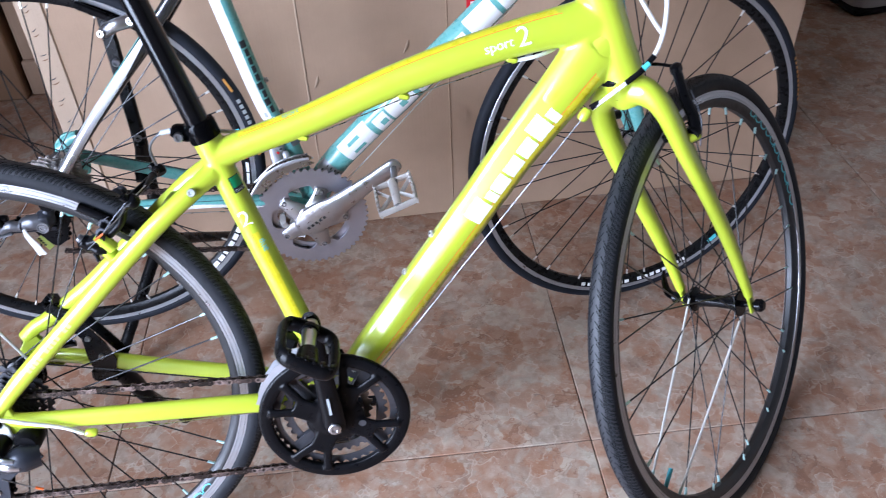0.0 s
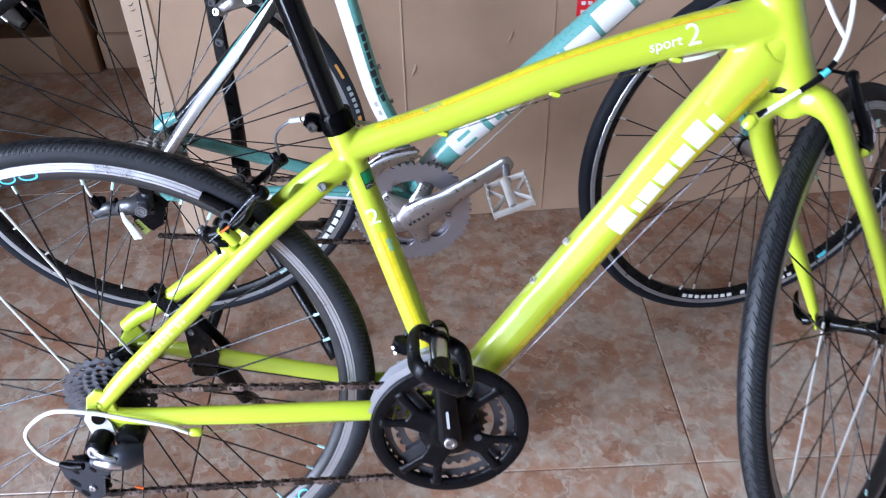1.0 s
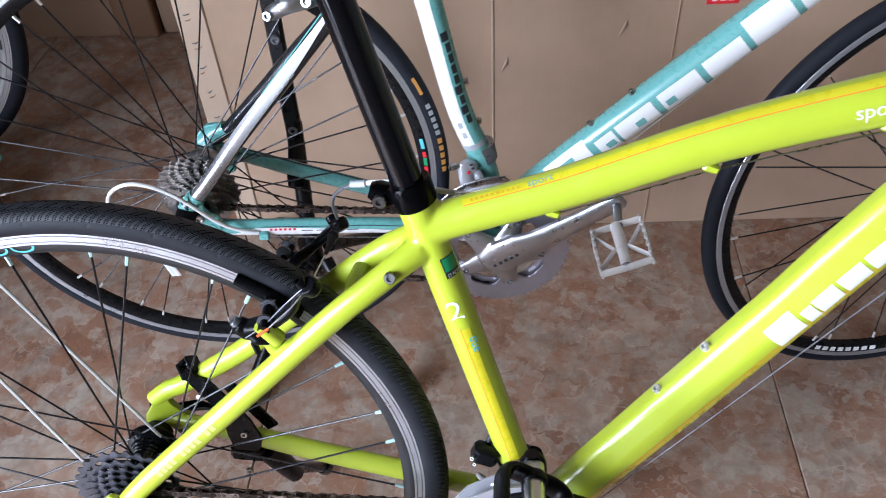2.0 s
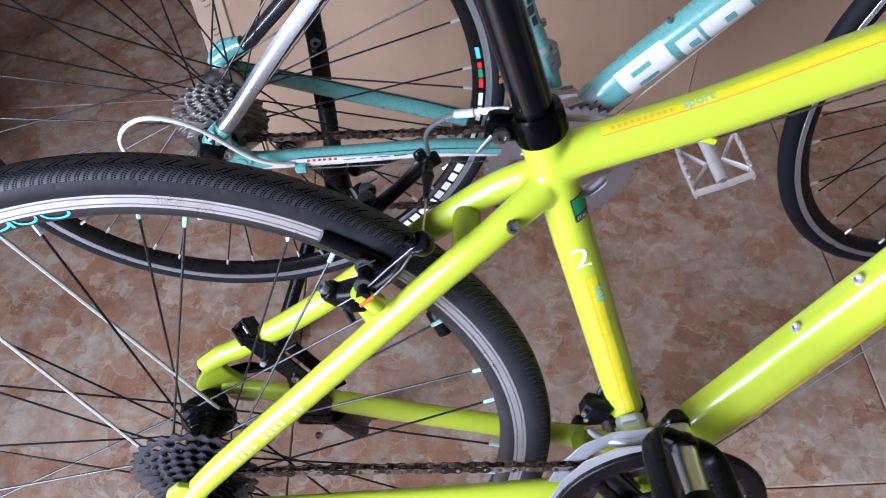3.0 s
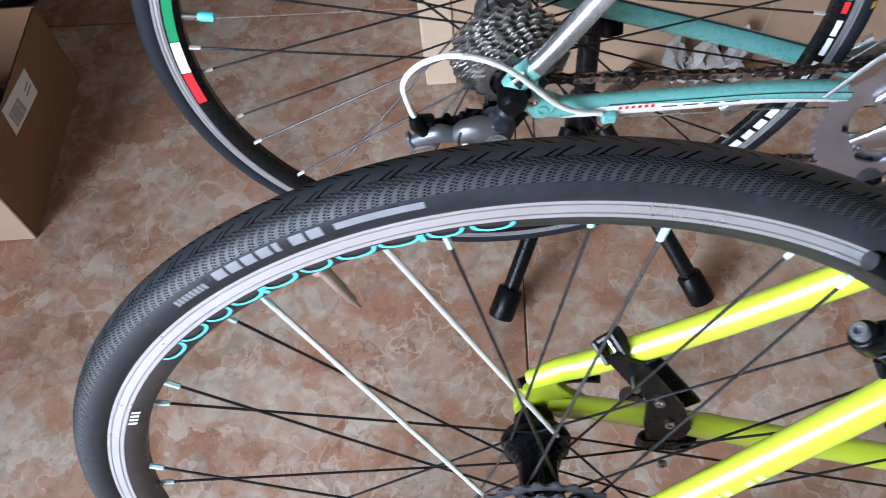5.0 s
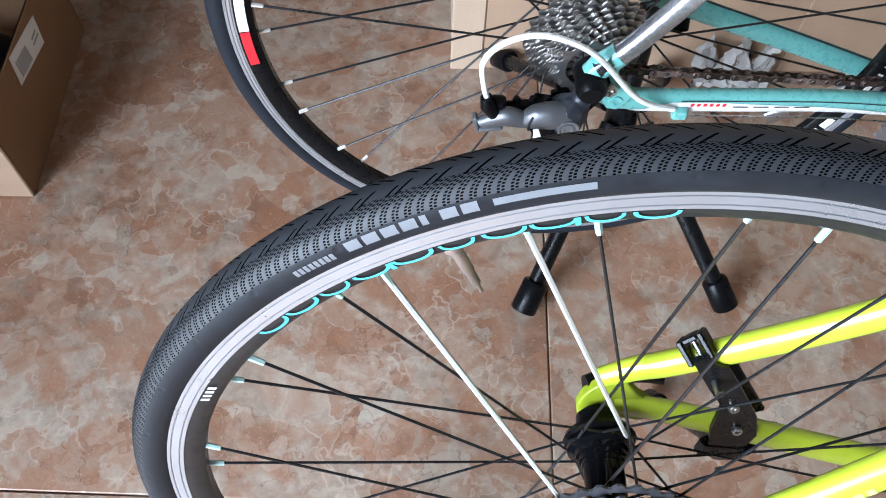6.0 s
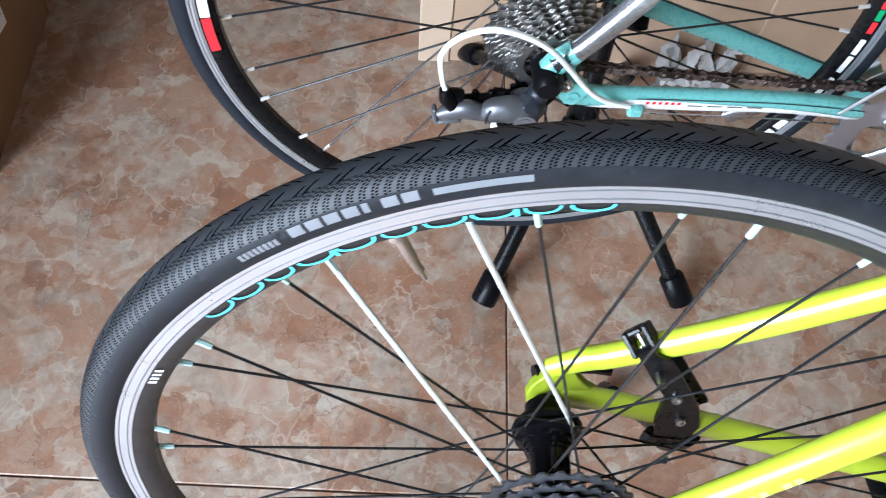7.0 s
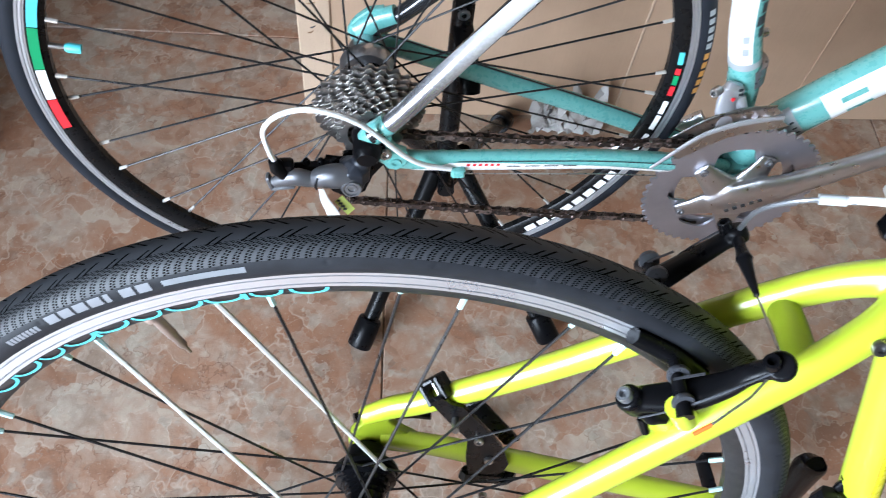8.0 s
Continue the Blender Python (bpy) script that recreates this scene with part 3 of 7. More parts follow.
_f = unit(np.cross(_l, (0, 0, 1)))
CEL_FRONT_M = basis((1.017, 0.006, 0.232), _f, _l, np.cross(_f, _l))
cel_rear = wheel("rear_wheel", cel, CEL_REAR_M, 0.3225, 0.0115, CEL_RIM, 18, 179.5, 3.5, (0.034, -0.018), 0.022, (BLACK_SPOKE, WHITE_SPOKE, set()), NIPPLE_SILVER, (SLICK_TYRE, RUBBER_SLICK, "dark slick road tyre"), BRAKE_TRACK, label="black racing rim with coloured bands")
cel_front = wheel("front_wheel", cel, CEL_FRONT_M, 0.3225, 0.0115, CEL_RIM, 16, 70.0, 3.5, (0.034, -0.034), 0.019, (BLACK_SPOKE, WHITE_SPOKE, set()), NIPPLE_SILVER, (SLICK_TYRE, RUBBER_SLICK, "dark slick road tyre"), BRAKE_TRACK, label="black racing rim with white print")


# ---- frame tubes ----
class Tube:
    """A frame tube along a line in the bicycle's plane, with half width and half height at each point."""

    def __init__(self, points, radii, n=6, facet=None):
        self.facet = facet
        self.p = spline(points, n)
        x = np.linspace(0, len(radii) - 1, len(self.p))
        self.a = np.interp(x, range(len(radii)), [r[0] for r in radii])
        self.b = np.interp(x, range(len(radii)), [r[1] for r in radii])
        self.s = np.concatenate([[0], np.cumsum(np.linalg.norm(np.diff(self.p, axis=0), axis=1))])

    def flat(self, w):
        """How far the skin is pressed in at w: each facet is a middle angle and a half width."""
        k = 1.0
        for mid, half in self.facet or ():
            d = (w - mid + math.pi) % (2 * math.pi) - math.pi
            if abs(d) < half:
                k = min(k, (1 + math.cos(half)) / 2 / max(math.cos(d), 0.4) if abs(d) < half * 0.8 else 1 - (1 - (1 + math.cos(half)) / 2 / math.cos(half * 0.8)) * (half - abs(d)) / (half * 0.2))
        return k

    def shape(self, seg=22, caps=True):
        if self.facet:
            turns = np.linspace(0, 2 * math.pi, 48, endpoint=False)
            return Shape().rings([[self.at(s, w) for w in turns] for s in self.s])
        return Shape().tube(self.p, list(zip(self.a, self.b)), seg, caps=caps)

    def at(self, s, w, off=0.0):
        """The point at length s, turned by w from the drive side towards the tube's left when seen along it, off the skin."""
        p = np.array([np.interp(s, self.s, self.p[:, k]) for k in range(3)])
        q = np.array([np.interp(s + 0.002, self.s, self.p[:, k]) for k in range(3)])
        q0 = np.array([np.interp(s - 0.002, self.s, self.p[:, k]) for k in range(3)])
        t = unit(q - q0)
        side = vec(0, -1, 0)
        side = unit(side - t * (side @ t))
        up = np.cross(side, t)
        a, b = np.interp(s, self.s, self.a) + off, np.interp(s, self.s, self.b) + off
        k = self.flat(w) if self.facet else 1.0
        return p + side * a * k * math.cos(w) + up * b * k * math.sin(w)

    def patch(self, s0, s1, w0, w1, ns=8, nw=6, off=0.0004):
        sh = Shape()
        for i in range(ns + 1):
            for j in range(nw + 1):
                sh.v.append(tuple(self.at(s0 + (s1 - s0) * i / ns, w0 + (w1 - w0) * j / nw, off)))
        m = nw + 1
        sh.f = [(i * m + j, i * m + j + 1, (i + 1) * m + j + 1, (i + 1) * m + j) for i in range(ns) for j in range(nw)]
        return sh


def text_shape(words, size, place, strips=8, spacing=1.0):
    """Words in the built-in font, cut into strips and laid on a skin by place(u, v)."""
    cu = bpy.data.curves.new("words", "FONT")
    cu.body, cu.size, cu.space_character = words, size, spacing
    cu.align_x, cu.align_y = "LEFT", "BOTTOM_BASELINE"
    cu.resolution_u = 3
    ob = bpy.data.objects.new("words", cu)
    scene.collection.objects.link(ob)
    me = bpy.data.meshes.new_from_object(ob.evaluated_get(bpy.context.evaluated_depsgraph_get()))
    bpy.data.objects.remove(ob)
    bpy.data.curves.remove(cu)
    bm = bmesh.new()
    bm.from_mesh(me)
    bpy.data.meshes.remove(me)
    for k in range(1, strips):
        geom = bm.verts[:] + bm.edges[:] + bm.faces[:]
        bmesh.ops.bisect_plane(bm, geom=geom, plane_co=(0, size * (k / strips * 1.1 - 0.2), 0), plane_no=(0, 1, 0))
    bmesh.ops.triangulate(bm, faces=bm.faces[:])
    sh = Shape()
    bm.verts.index_update()
    sh.v = [tuple(map(float, place(v.co.x, v.co.y))) for v in bm.verts]
    sh.f = [tuple(v.index for v in f.verts) for f in bm.faces]
    bm.free()
    return sh


def merge(*shapes):
    out = Shape()
    for s in shapes:
        out.add(s.v, s.f)
    return out


# lime frame
TT = Tube([(0.325, 0, 0.650), (0.383, 0, 0.667), (0.45, 0, 0.687), (0.57, 0, 0.729), (0.70, 0, 0.762), (0.80, 0, 0.778)], [(0.0165, 0.0175), (0.0165, 0.0175), (0.017, 0.018), (0.018, 0.0195), (0.020, 0.022), (0.021, 0.025)])
DT = Tube([(0.438, 0, 0.286), (0.492, 0, 0.351), (0.566, 0, 0.447), (0.647, 0, 0.553), (0.71, 0, 0.636), (0.818, 0, 0.764)], [(0.021, 0.022), (0.022, 0.0265), (0.0225, 0.0275), (0.0225, 0.0275), (0.0225, 0.0295), (0.0225, 0.0365)], 6, ((0.55, 0.56), (-1.05, 0.5), (1.66, 0.56)))
ST = Tube([(0.432, 0, 0.284), (0.400, 0, 0.398), (0.365, 0, 0.522), (0.3182, 0, 0.6875)], [(0.0162, 0.0162), (0.0162, 0.0162), (0.0162, 0.0162), (0.0165, 0.0165)])
part("top_tube", TT.shape(), LIME, lime)
part("down_tube", DT.shape(), LIME, lime)
part("seat_tube", ST.shape(), LIME, lime)
hs = Shape().tube([(0.7855, 0, 0.850), (0.788, 0, 0.842), (0.80, 0, 0.806), (0.822, 0, 0.741), (0.832, 0, 0.712), (0.835, 0, 0.703)], [0.0265, 0.0255, 0.0245, 0.0245, 0.0255, 0.0265], 28)
for tb, a, b in ((TT, 0.70, 0.80), (DT, 0.74, 0.815)):
    q = np.array([tb.p[i] for i in range(len(tb.p)) if a <= tb.p[i][0] <= b])
    r0, r1 = ((0.0190, 0.0210), (0.0225, 0.0272)) if tb is TT else ((0.0216, 0.0290), (0.0235, 0.0375))
    hs.tube(list(q), [tuple(np.array(r0) + (np.array(r1) - np.array(r0)) * k / (len(q) - 1)) for k in range(len(q))], 28)
hs.add(*(lambda g: (g.v, g.f))(Shape().tube(spline([(0.768, 0, 0.740), (0.780, 0, 0.753), (0.796, 0, 0.766), (0.806, 0, 0.774)], 5), [(0.010, 0.008), (0.0175, 0.020), (0.0205, 0.030), (0.0215, 0.034)], 20)))
head = part("head_tube", hs, LIME, lime, "head tube with smooth welded joints")
for kind in ("REMESH", "SMOOTH"):
    m = head.modifiers.new(kind.lower(), kind)
    if kind == "REMESH":
        m.mode, m.voxel_size, m.use_smooth_shade = "VOXEL", 0.0020, True
    else:
        m.factor, m.iterations = 0.5, 12
part("bottom_bracket_shell", Shape().lathe([(0.0001, -0.036), (0.0185, -0.036), (0.0205, -0.034), (0.0205, 0.034), (0.0185, 0.036), (0.0001, 0.036)], 28, (0.432, 0, 0.284)), LIME, lime)
DS_STAY = Tube([(0.004, -0.0625, 0.352), (0.045, -0.059, 0.395), (0.13, -0.05, 0.473), (0.235, -0.036, 0.568), (0.291, -0.0225, 0.611), (0.324, -0.007, 0.632)], [(0.0085, 0.010), (0.0095, 0.0115), (0.0100, 0.0120), (0.0105, 0.0122), (0.0110, 0.0122), (0.0115, 0.0125)])
NDS_STAY = Tube([(-0.001, 0.0745, 0.379), (0.022, 0.0712, 0.397), (0.047, 0.0675, 0.4115), (0.13, 0.054, 0.473), (0.235, 0.033, 0.568), (0.29, 0.02, 0.615), (0.322, 0.006, 0.637)], [(0.0075, 0.0095), (0.0090, 0.0110), (0.0095, 0.0115), (0.0100, 0.0120), (0.0105, 0.0125), (0.011, 0.0125), (0.011, 0.0125)])


def soft_joint(name, runs, parent, material, voxel=0.0018, rounds=10):
    """Welded tubes run into one another: each run is a tube with the lengths of its far and its joined end."""
    sh = Shape()
    for tb, s0, s1 in runs:
        pts, rad = [], []
        for k in range(9):
            s_ = s0 + (s1 - s0) * k / 8
            pts.append(tuple(np.interp(s_, tb.s, tb.p[:, c]) for c in range(3)))
            grow = -0.0008 + 0.0020 * k / 8
            rad.append((float(np.interp(s_, tb.s, tb.a)) + grow, float(np.interp(s_, tb.s, tb.b)) + grow))
        sh.tube(pts, rad, 28)
    ob = part(name, sh, material, parent)
    m = ob.modifiers.new("melt", "REMESH")
    m.mode, m.voxel_size, m.use_smooth_shade = "VOXEL", voxel, True
    m = ob.modifiers.new("soft", "SMOOTH")
    m.factor, m.iterations = 0.5, rounds
    return ob


soft_joint("seat_joint", [(DS_STAY, DS_STAY.s[-1] - 0.055, DS_STAY.s[-1]), (NDS_STAY, NDS_STAY.s[-1] - 0.055, NDS_STAY.s[-1]), (TT, 0.055, 0.002), (ST, ST.s[-1] - 0.095, ST.s[-1] - 0.012)], lime, LIME)
for st in (DS_STAY, NDS_STAY):
    part("seat_stay", st.shape(18), LIME, lime)
DS_CHAIN = Tube([(0.01, -0.0625, 0.34), (0.05, -0.061, 0.331), (0.19, -0.055, 0.3205), (0.31, -0.046, 0.31), (0.375, -0.034, 0.296), (0.425, -0.022, 0.28)], [(0.0075, 0.0100), (0.0085, 0.0125), (0.0090, 0.0145), (0.0090, 0.0150), (0.0095, 0.0145), (0.0105, 0.0130)])
NDS_CHAIN = Tube([(0.012, 0.0735, 0.348), (0.0762, 0.0645, 0.342), (0.178, 0.0545, 0.320), (0.287, 0.04, 0.303), (0.375, 0.026, 0.292), (0.425, 0.016, 0.282)], [(0.0075, 0.0100), (0.0085, 0.0125), (0.0090, 0.0140), (0.0090, 0.0140), (0.0095, 0.0140), (0.0105, 0.0130)])
for st in (DS_CHAIN, NDS_CHAIN):
    part("chain_stay", st.shape(18), LIME, lime)
part("seat_post", Shape().tube([(0.322, 0, 0.672), (0.2757, 0, 0.8330), (0.2375, 0, 0.966)], 0.0142, 40), POST_BLACK, lime, "black anodised seat post")

# turquoise frame
CDT = Tube([(0.418, -0.008, 0.231), (0.45, -0.01, 0.288), (0.583, -0.01, 0.406), (0.683, -0.008, 0.49), (0.8, -0.005, 0.591), (0.88, 0, 0.657)], [(0.021, 0.021), (0.021, 0.023), (0.0215, 0.025), (0.0215, 0.025), (0.021, 0.024), (0.021, 0.024)])
CST = Tube([(0.409, 0, 0.213), (0.386, -0.003, 0.335), (0.3585, -0.003, 0.42), (0.334, -0.002, 0.545), (0.308, 0, 0.69)], [(0.0165, 0.0165), (0.0165, 0.0165), (0.0158, 0.0158), (0.0158, 0.0158), (0.0158, 0.0158)])
part("down_tube", CDT.shape(), CELESTE, cel)
part("seat_tube", CST.shape(), CELESTE, cel)
C_DS_STAY = Tube([(0.004, -0.078, 0.347), (0.03, -0.075, 0.369), (0.09, -0.064, 0.436), (0.15, -0.049, 0.4975), (0.225, -0.0295, 0.575), (0.3, -0.0125, 0.656)], [(0.0085, 0.009), (0.0085, 0.009), (0.0088, 0.0095), (0.009, 0.0105), (0.009, 0.0105), (0.009, 0.0105)])
C_NDS_STAY = Tube([(0.002, 0.066, 0.346), (0.030, 0.063, 0.362), (0.09, 0.056, 0.420), (0.15, 0.045, 0.482), (0.225, 0.028, 0.560), (0.30, 0.014, 0.650)], [(0.0085, 0.009), (0.0085, 0.009), (0.0088, 0.0095), (0.009, 0.0105), (0.009, 0.0105), (0.009, 0.0105)])
part("seat_stay", C_DS_STAY.shape(18), CARBON, cel, "dark carbon seat stay with a silver and white face")
finish = Shape()
for k in range(25):
    q = 0.012 + 0.014 * k
    lo = float(np.interp(q, (0.02, 0.14, 0.24, 0.35), (-1.1, -0.55, -0.30, 0.55)))
    hi = float(np.interp(q, (0.02, 0.12, 0.24, 0.35), (2.4, 1.6, 1.08, 0.62)))
    finish.v += [tuple(C_DS_STAY.at(q, lo + (hi - lo) * j / 8, 0.0004)) for j in range(9)]
finish.f = [(9 * k + j, 9 * k + j + 1, 9 * k + j + 10, 9 * k + j + 9) for k in range(24) for j in range(8)]
part("stay_finish", finish, STAY_SILVER, cel, "silver face fading to white and ending in a point")
part("seat_stay", C_NDS_STAY.shape(18), CARBON, cel, "dark carbon seat stay")
C_DS_CHAIN = Tube([(0.008, -0.068, 0.323), (0.035, -0.066, 0.3), (0.135, -0.056, 0.2845), (0.25, -0.047, 0.2707), (0.36, -0.0325, 0.241), (0.405, -0.022, 0.2165)], [(0.0075, 0.010), (0.008, 0.0120), (0.0085, 0.0125), (0.009, 0.0120), (0.009, 0.0125), (0.010, 0.0125)])
C_NDS_CHAIN = Tube([(0.006, 0.065, 0.337), (0.035, 0.064, 0.3265), (0.135, 0.0575, 0.2892), (0.25, 0.05, 0.248), (0.36, 0.0315, 0.2125), (0.405, 0.0185, 0.195)], [(0.0075, 0.010), (0.008, 0.0115), (0.0085, 0.0120), (0.009, 0.0120), (0.009, 0.0125), (0.010, 0.0125)])
for st in (C_DS_CHAIN, C_NDS_CHAIN):
    part("chain_stay", st.shape(18), CELESTE, cel)
part("bottom_bracket_shell", Shape().lathe([(0.0001, -0.036), (0.019, -0.036), (0.021, -0.034), (0.021, 0.034), (0.019, 0.036), (0.0001, 0.036)], 28, (0.413, 0, 0.213)), CELESTE, cel)


# ---- small mechanical shapes ----
def gear_lines(r, teeth, inner, depth=0.004, n_per=4, arms=0, root=0.013, turn=0.0):
    """Outer toothed line and inner round line of a sprocket, with equal counts."""
    out, inn = [], []
    for i in range(teeth):
        for k in range(n_per):
            a = 2 * math.pi * (i + k / n_per) / teeth
            q = r - depth if k in (0, 3) else r
            out.append((q * math.cos(a), q * math.sin(a)))
            w = root if arms and ((a + turn) * arms / (2 * math.pi)) % 1 < 0.24 else inner
            inn.append((w * math.cos(a), w * math.sin(a)))
    return out, inn


def sprocket_shape(teeth, thick=0.0018, arms=7):
    """A cassette sprocket: toothed rim, thin arms, with gaps between them."""
    r = teeth * 0.0127 / (2 * math.pi) + 0.003
    sh = Shape()
    o, i = gear_lines(r, teeth, max(r - 0.0095, 0.014), arms=arms if r > 0.032 else 0)
    return sh.band(o, i, -thick / 2, thick / 2)


def cassette(parent, centre, counts, y_in, step, mat, label):
    c = np.array(centre)
    last = y_in - step * (len(counts) - 1)
    body = Shape().lathe([(0.0001, last - 0.006), (0.009, last - 0.006), (0.0145, last - 0.004), (0.0145, last - 0.001), (0.012, last), (0.012, y_in + 0.003), (0.0001, y_in + 0.003)], 24, c)
    ob = part("cassette", body, mat, parent, label)
    for k, n in enumerate(counts):
        sh = sprocket_shape(n)
        sh.v = [(x * math.cos(0.21 * k) - z * math.sin(0.21 * k) + c[0], y + y_in - step * k, x * math.sin(0.21 * k) + z * math.cos(0.21 * k) + c[2]) for x, y, z in sh.v]
        part("sprocket", sh, mat, ob)
    return ob


def chain_shape(points, pitch=0.0127):
    """Links along a line: inner and outer plates in turn, with a roller at each joint."""
    p = spline(points, 10)
    s = np.concatenate([[0], np.cumsum(np.linalg.norm(np.diff(p, axis=0), axis=1))])
    n = int(s[-1] / pitch)
    q = np.stack([np.interp(np.arange(n + 1) * pitch, s, p[:, k]) for k in range(3)], 1)
    sh = Shape()
    for i in range(n):
        a, b = q[i], q[i + 1]
        d = unit(b - a)
        y = vec(0, 1, 0)
        y = unit(y - d * (y @ d))
        z = np.cross(d, y)
        w = 0.0031 if i % 2 else 0.0022
        for sg in (-1, 1):
            c0 = a + y * sg * w
            out = []
            for cx, base in ((0.0, math.pi / 2), (pitch, -math.pi / 2)):
                for k in range(5):
                    t = base + math.pi * k / 4
                    out.append((cx + 0.0042 * math.cos(t), 0.0042 * math.sin(t)))
            out.insert(5, (pitch * 0.5, -0.0028))
            out.append((pitch * 0.5, 0.0028))
            m = np.array([d, y, z]).T
            sh.plate(out, -0.0005, 0.0005, c0, m)
        sh.lathe([(0.0001, -0.0042), (0.0019, -0.0042), (0.0038, -0.0018), (0.0038, 0.0018), (0.0019, 0.0042), (0.0001, 0.0042)], 7, a, y)
    return sh


def melt(ob, voxel, rounds=6):
    """Runs overlapping shapes of one casting into one another with soft fillets."""
    m = ob.modifiers.new("melt", "REMESH")
    m.mode, m.voxel_size, m.use_smooth_shade = "VOXEL", voxel, True
    s = ob.modifiers.new("soft", "SMOOTH")
    s.factor, s.iterations = 0.5, rounds
    return ob


def bolt(parent, centre, axis, r=0.004, h=0.004, mat=None, name="bolt"):
    """A cap bolt with a hollow hexagon head."""
    sh = Shape().lathe([(0.0001, 0), (r, 0), (r, h * 0.7), (r * 0.85, h), (r * 0.5, h), (r * 0.45, h * 0.45), (0.0001, h * 0.45)], 14, centre, axis)
    return part(name, sh, mat or STEEL, parent)


def cable(parent, points, r, mat, name="cable_housing", label="", n=8):
    return part(name, Shape().tube(spline(points, n), r, 8), mat, parent, label)


# ---- lime bicycle: fork, head, seat ----
fork = Shape()
for sg in (-1, 1):
    pts = spline([(-0.071, sg * 0.004, 0.402), (-0.072, sg * 0.028, 0.392), (-0.069, sg * 0.044, 0.362), (-0.058, sg * 0.049, 0.300), (-0.037, sg * 0.052, 0.215), (-0.013, sg * 0.053, 0.110), (-0.001, sg * 0.053, 0.018)], 6)
    fork.tube(pts, [(0.016, 0.015), (0.016, 0.0165), (0.0135, 0.0175), (0.012, 0.017), (0.0105, 0.0145), (0.0095, 0.0115), (0.007, 0.008)], 18, ref=(0, 1, 0))
    fork.box((0.0, sg * 0.053, 0.004), (0.018, 0.005, 0.034), bevel=0.002)
fork.lathe([(0.0001, 0.375), (0.017, 0.375), (0.021, 0.384), (0.0235, 0.400), (0.0245, 0.413), (0.0001, 0.413)], 26, (-0.071, 0, 0), (0, 0, 1))
fork.tube(spline([(-0.071, -0.041, 0.375), (-0.073, -0.024, 0.391), (-0.073, 0.0, 0.396), (-0.073, 0.024, 0.391), (-0.071, 0.041, 0.375)], 4), [(0.015, 0.014), (0.017, 0.017), (0.018, 0.018), (0.017, 0.017), (0.015, 0.014)], 16, ref=(1, 0, 0))
fork_ob = part("fork", fork, LIME, lime, "lime fork with broad crown")
fork_ob.matrix_basis = FRONT_M
melt(fork_ob, 0.0016, 10)
hole = Shape().lathe([(0.0001, 0.0006), (0.004, 0.0006), (0.0045, 0.0), (0.0045, -0.002)], 12, (-0.0925, 0, 0.396), (-1, 0, 0))
part("crown_bolt_hole", hole, BLACK_PLASTIC, fork_ob)
part("headset_ring", Shape().lathe([(0.0001, 0.413), (0.0262, 0.413), (0.0268, 0.417), (0.0255, 0.421), (0.0001, 0.421)], 28, (-0.071, 0, 0), (0, 0, 1)), BLACK_GLOSS, fork_ob, "black headset ring")
for sg in (-1, 1):
    b = Shape().lathe([(0.0001, 0), (0.0065, 0), (0.0065, 0.014), (0.005, 0.017), (0.0001, 0.017)], 12, (-0.056, sg * 0.055, 0.312), (0.6, sg * 0.5, 0.0))
    part("brake_boss", b, LIME, fork_ob)
    arm = Shape().tube(spline([(-0.040, sg * 0.060, 0.316), (-0.038, sg * 0.061, 0.334), (-0.038, sg * 0.057, 0.360), (-0.030, sg * 0.051, 0.398)], 4), [(0.008, 0.011), (0.007, 0.009), (0.006, 0.0085), (0.005, 0.0085)], 10)
    arm.box((-0.030, sg * 0.051, 0.397), (0.016, 0.012, 0.014), bevel=0.003)
    arm.lathe([(0.0001, -0.008), (0.006, -0.008), (0.0065, 0.008), (0.0001, 0.009)], 12, (-0.026, sg * 0.056, 0.338), (1, 0, -0.4))
    arm.lathe([(0.0001, -0.008), (0.009, -0.008), (0.010, 0.0), (0.008, 0.008), (0.0001, 0.008)], 14, (-0.044, sg * 0.060, 0.316), (1, 0, 0))
    part("front_brake_arm", arm, BLACK_PLASTIC, fork_ob, "black rim brake arm")
    pad = Shape().bar((-0.050, sg * 0.021, 0.308), (-0.006, sg * 0.021, 0.320), 0.012, 0.010, bevel=0.003)
    part("brake_pad", pad, BLACK_PLASTIC, fork_ob)
    part("spring", Shape().tube(spline([(-0.048, sg * 0.066, 0.298), (-0.036, sg * 0.070, 0.330), (-0.028, sg * 0.062, 0.366)], 5), 0.0009, 6), DARK_ALLOY, fork_ob)
part("front_brake_link", Shape().tube(spline([(-0.030, -0.051, 0.400), (-0.024, -0.02, 0.404), (-0.024, 0.02, 0.404), (-0.030, 0.051, 0.400)], 5), 0.0022, 8), BLACK_PLASTIC, fork_ob)
axle = Shape().lathe([(0.0001, -0.072), (0.006, -0.072), (0.0095, -0.068), (0.0095, -0.060), (0.006, -0.057), (0.0045, -0.056), (0.0045, 0.060), (0.008, 0.062), (0.009, 0.070), (0.0001, 0.072)], 16)
part("front_axle", axle, BLACK_GLOSS, lime_front, "black quick-release axle")
lever = Shape().tube(spline([(0.0, 0.070, 0.0), (-0.002, 0.077, 0.012), (-0.004, 0.076, 0.034), (-0.005, 0.072, 0.052)], 5), [(0.006, 0.006), (0.004, 0.008), (0.003, 0.008), (0.002, 0.006)], 10)
part("release_lever", lever, BLACK_GLOSS, lime_front, "black quick-release lever")
valve = Shape().tube([(0.290 * math.cos(radians(205.8)), 0, 0.290 * math.sin(radians(205.8))), (0.262 * math.cos(radians(205.8)), 0, 0.262 * math.sin(radians(205.8)))], 0.0032, 8)
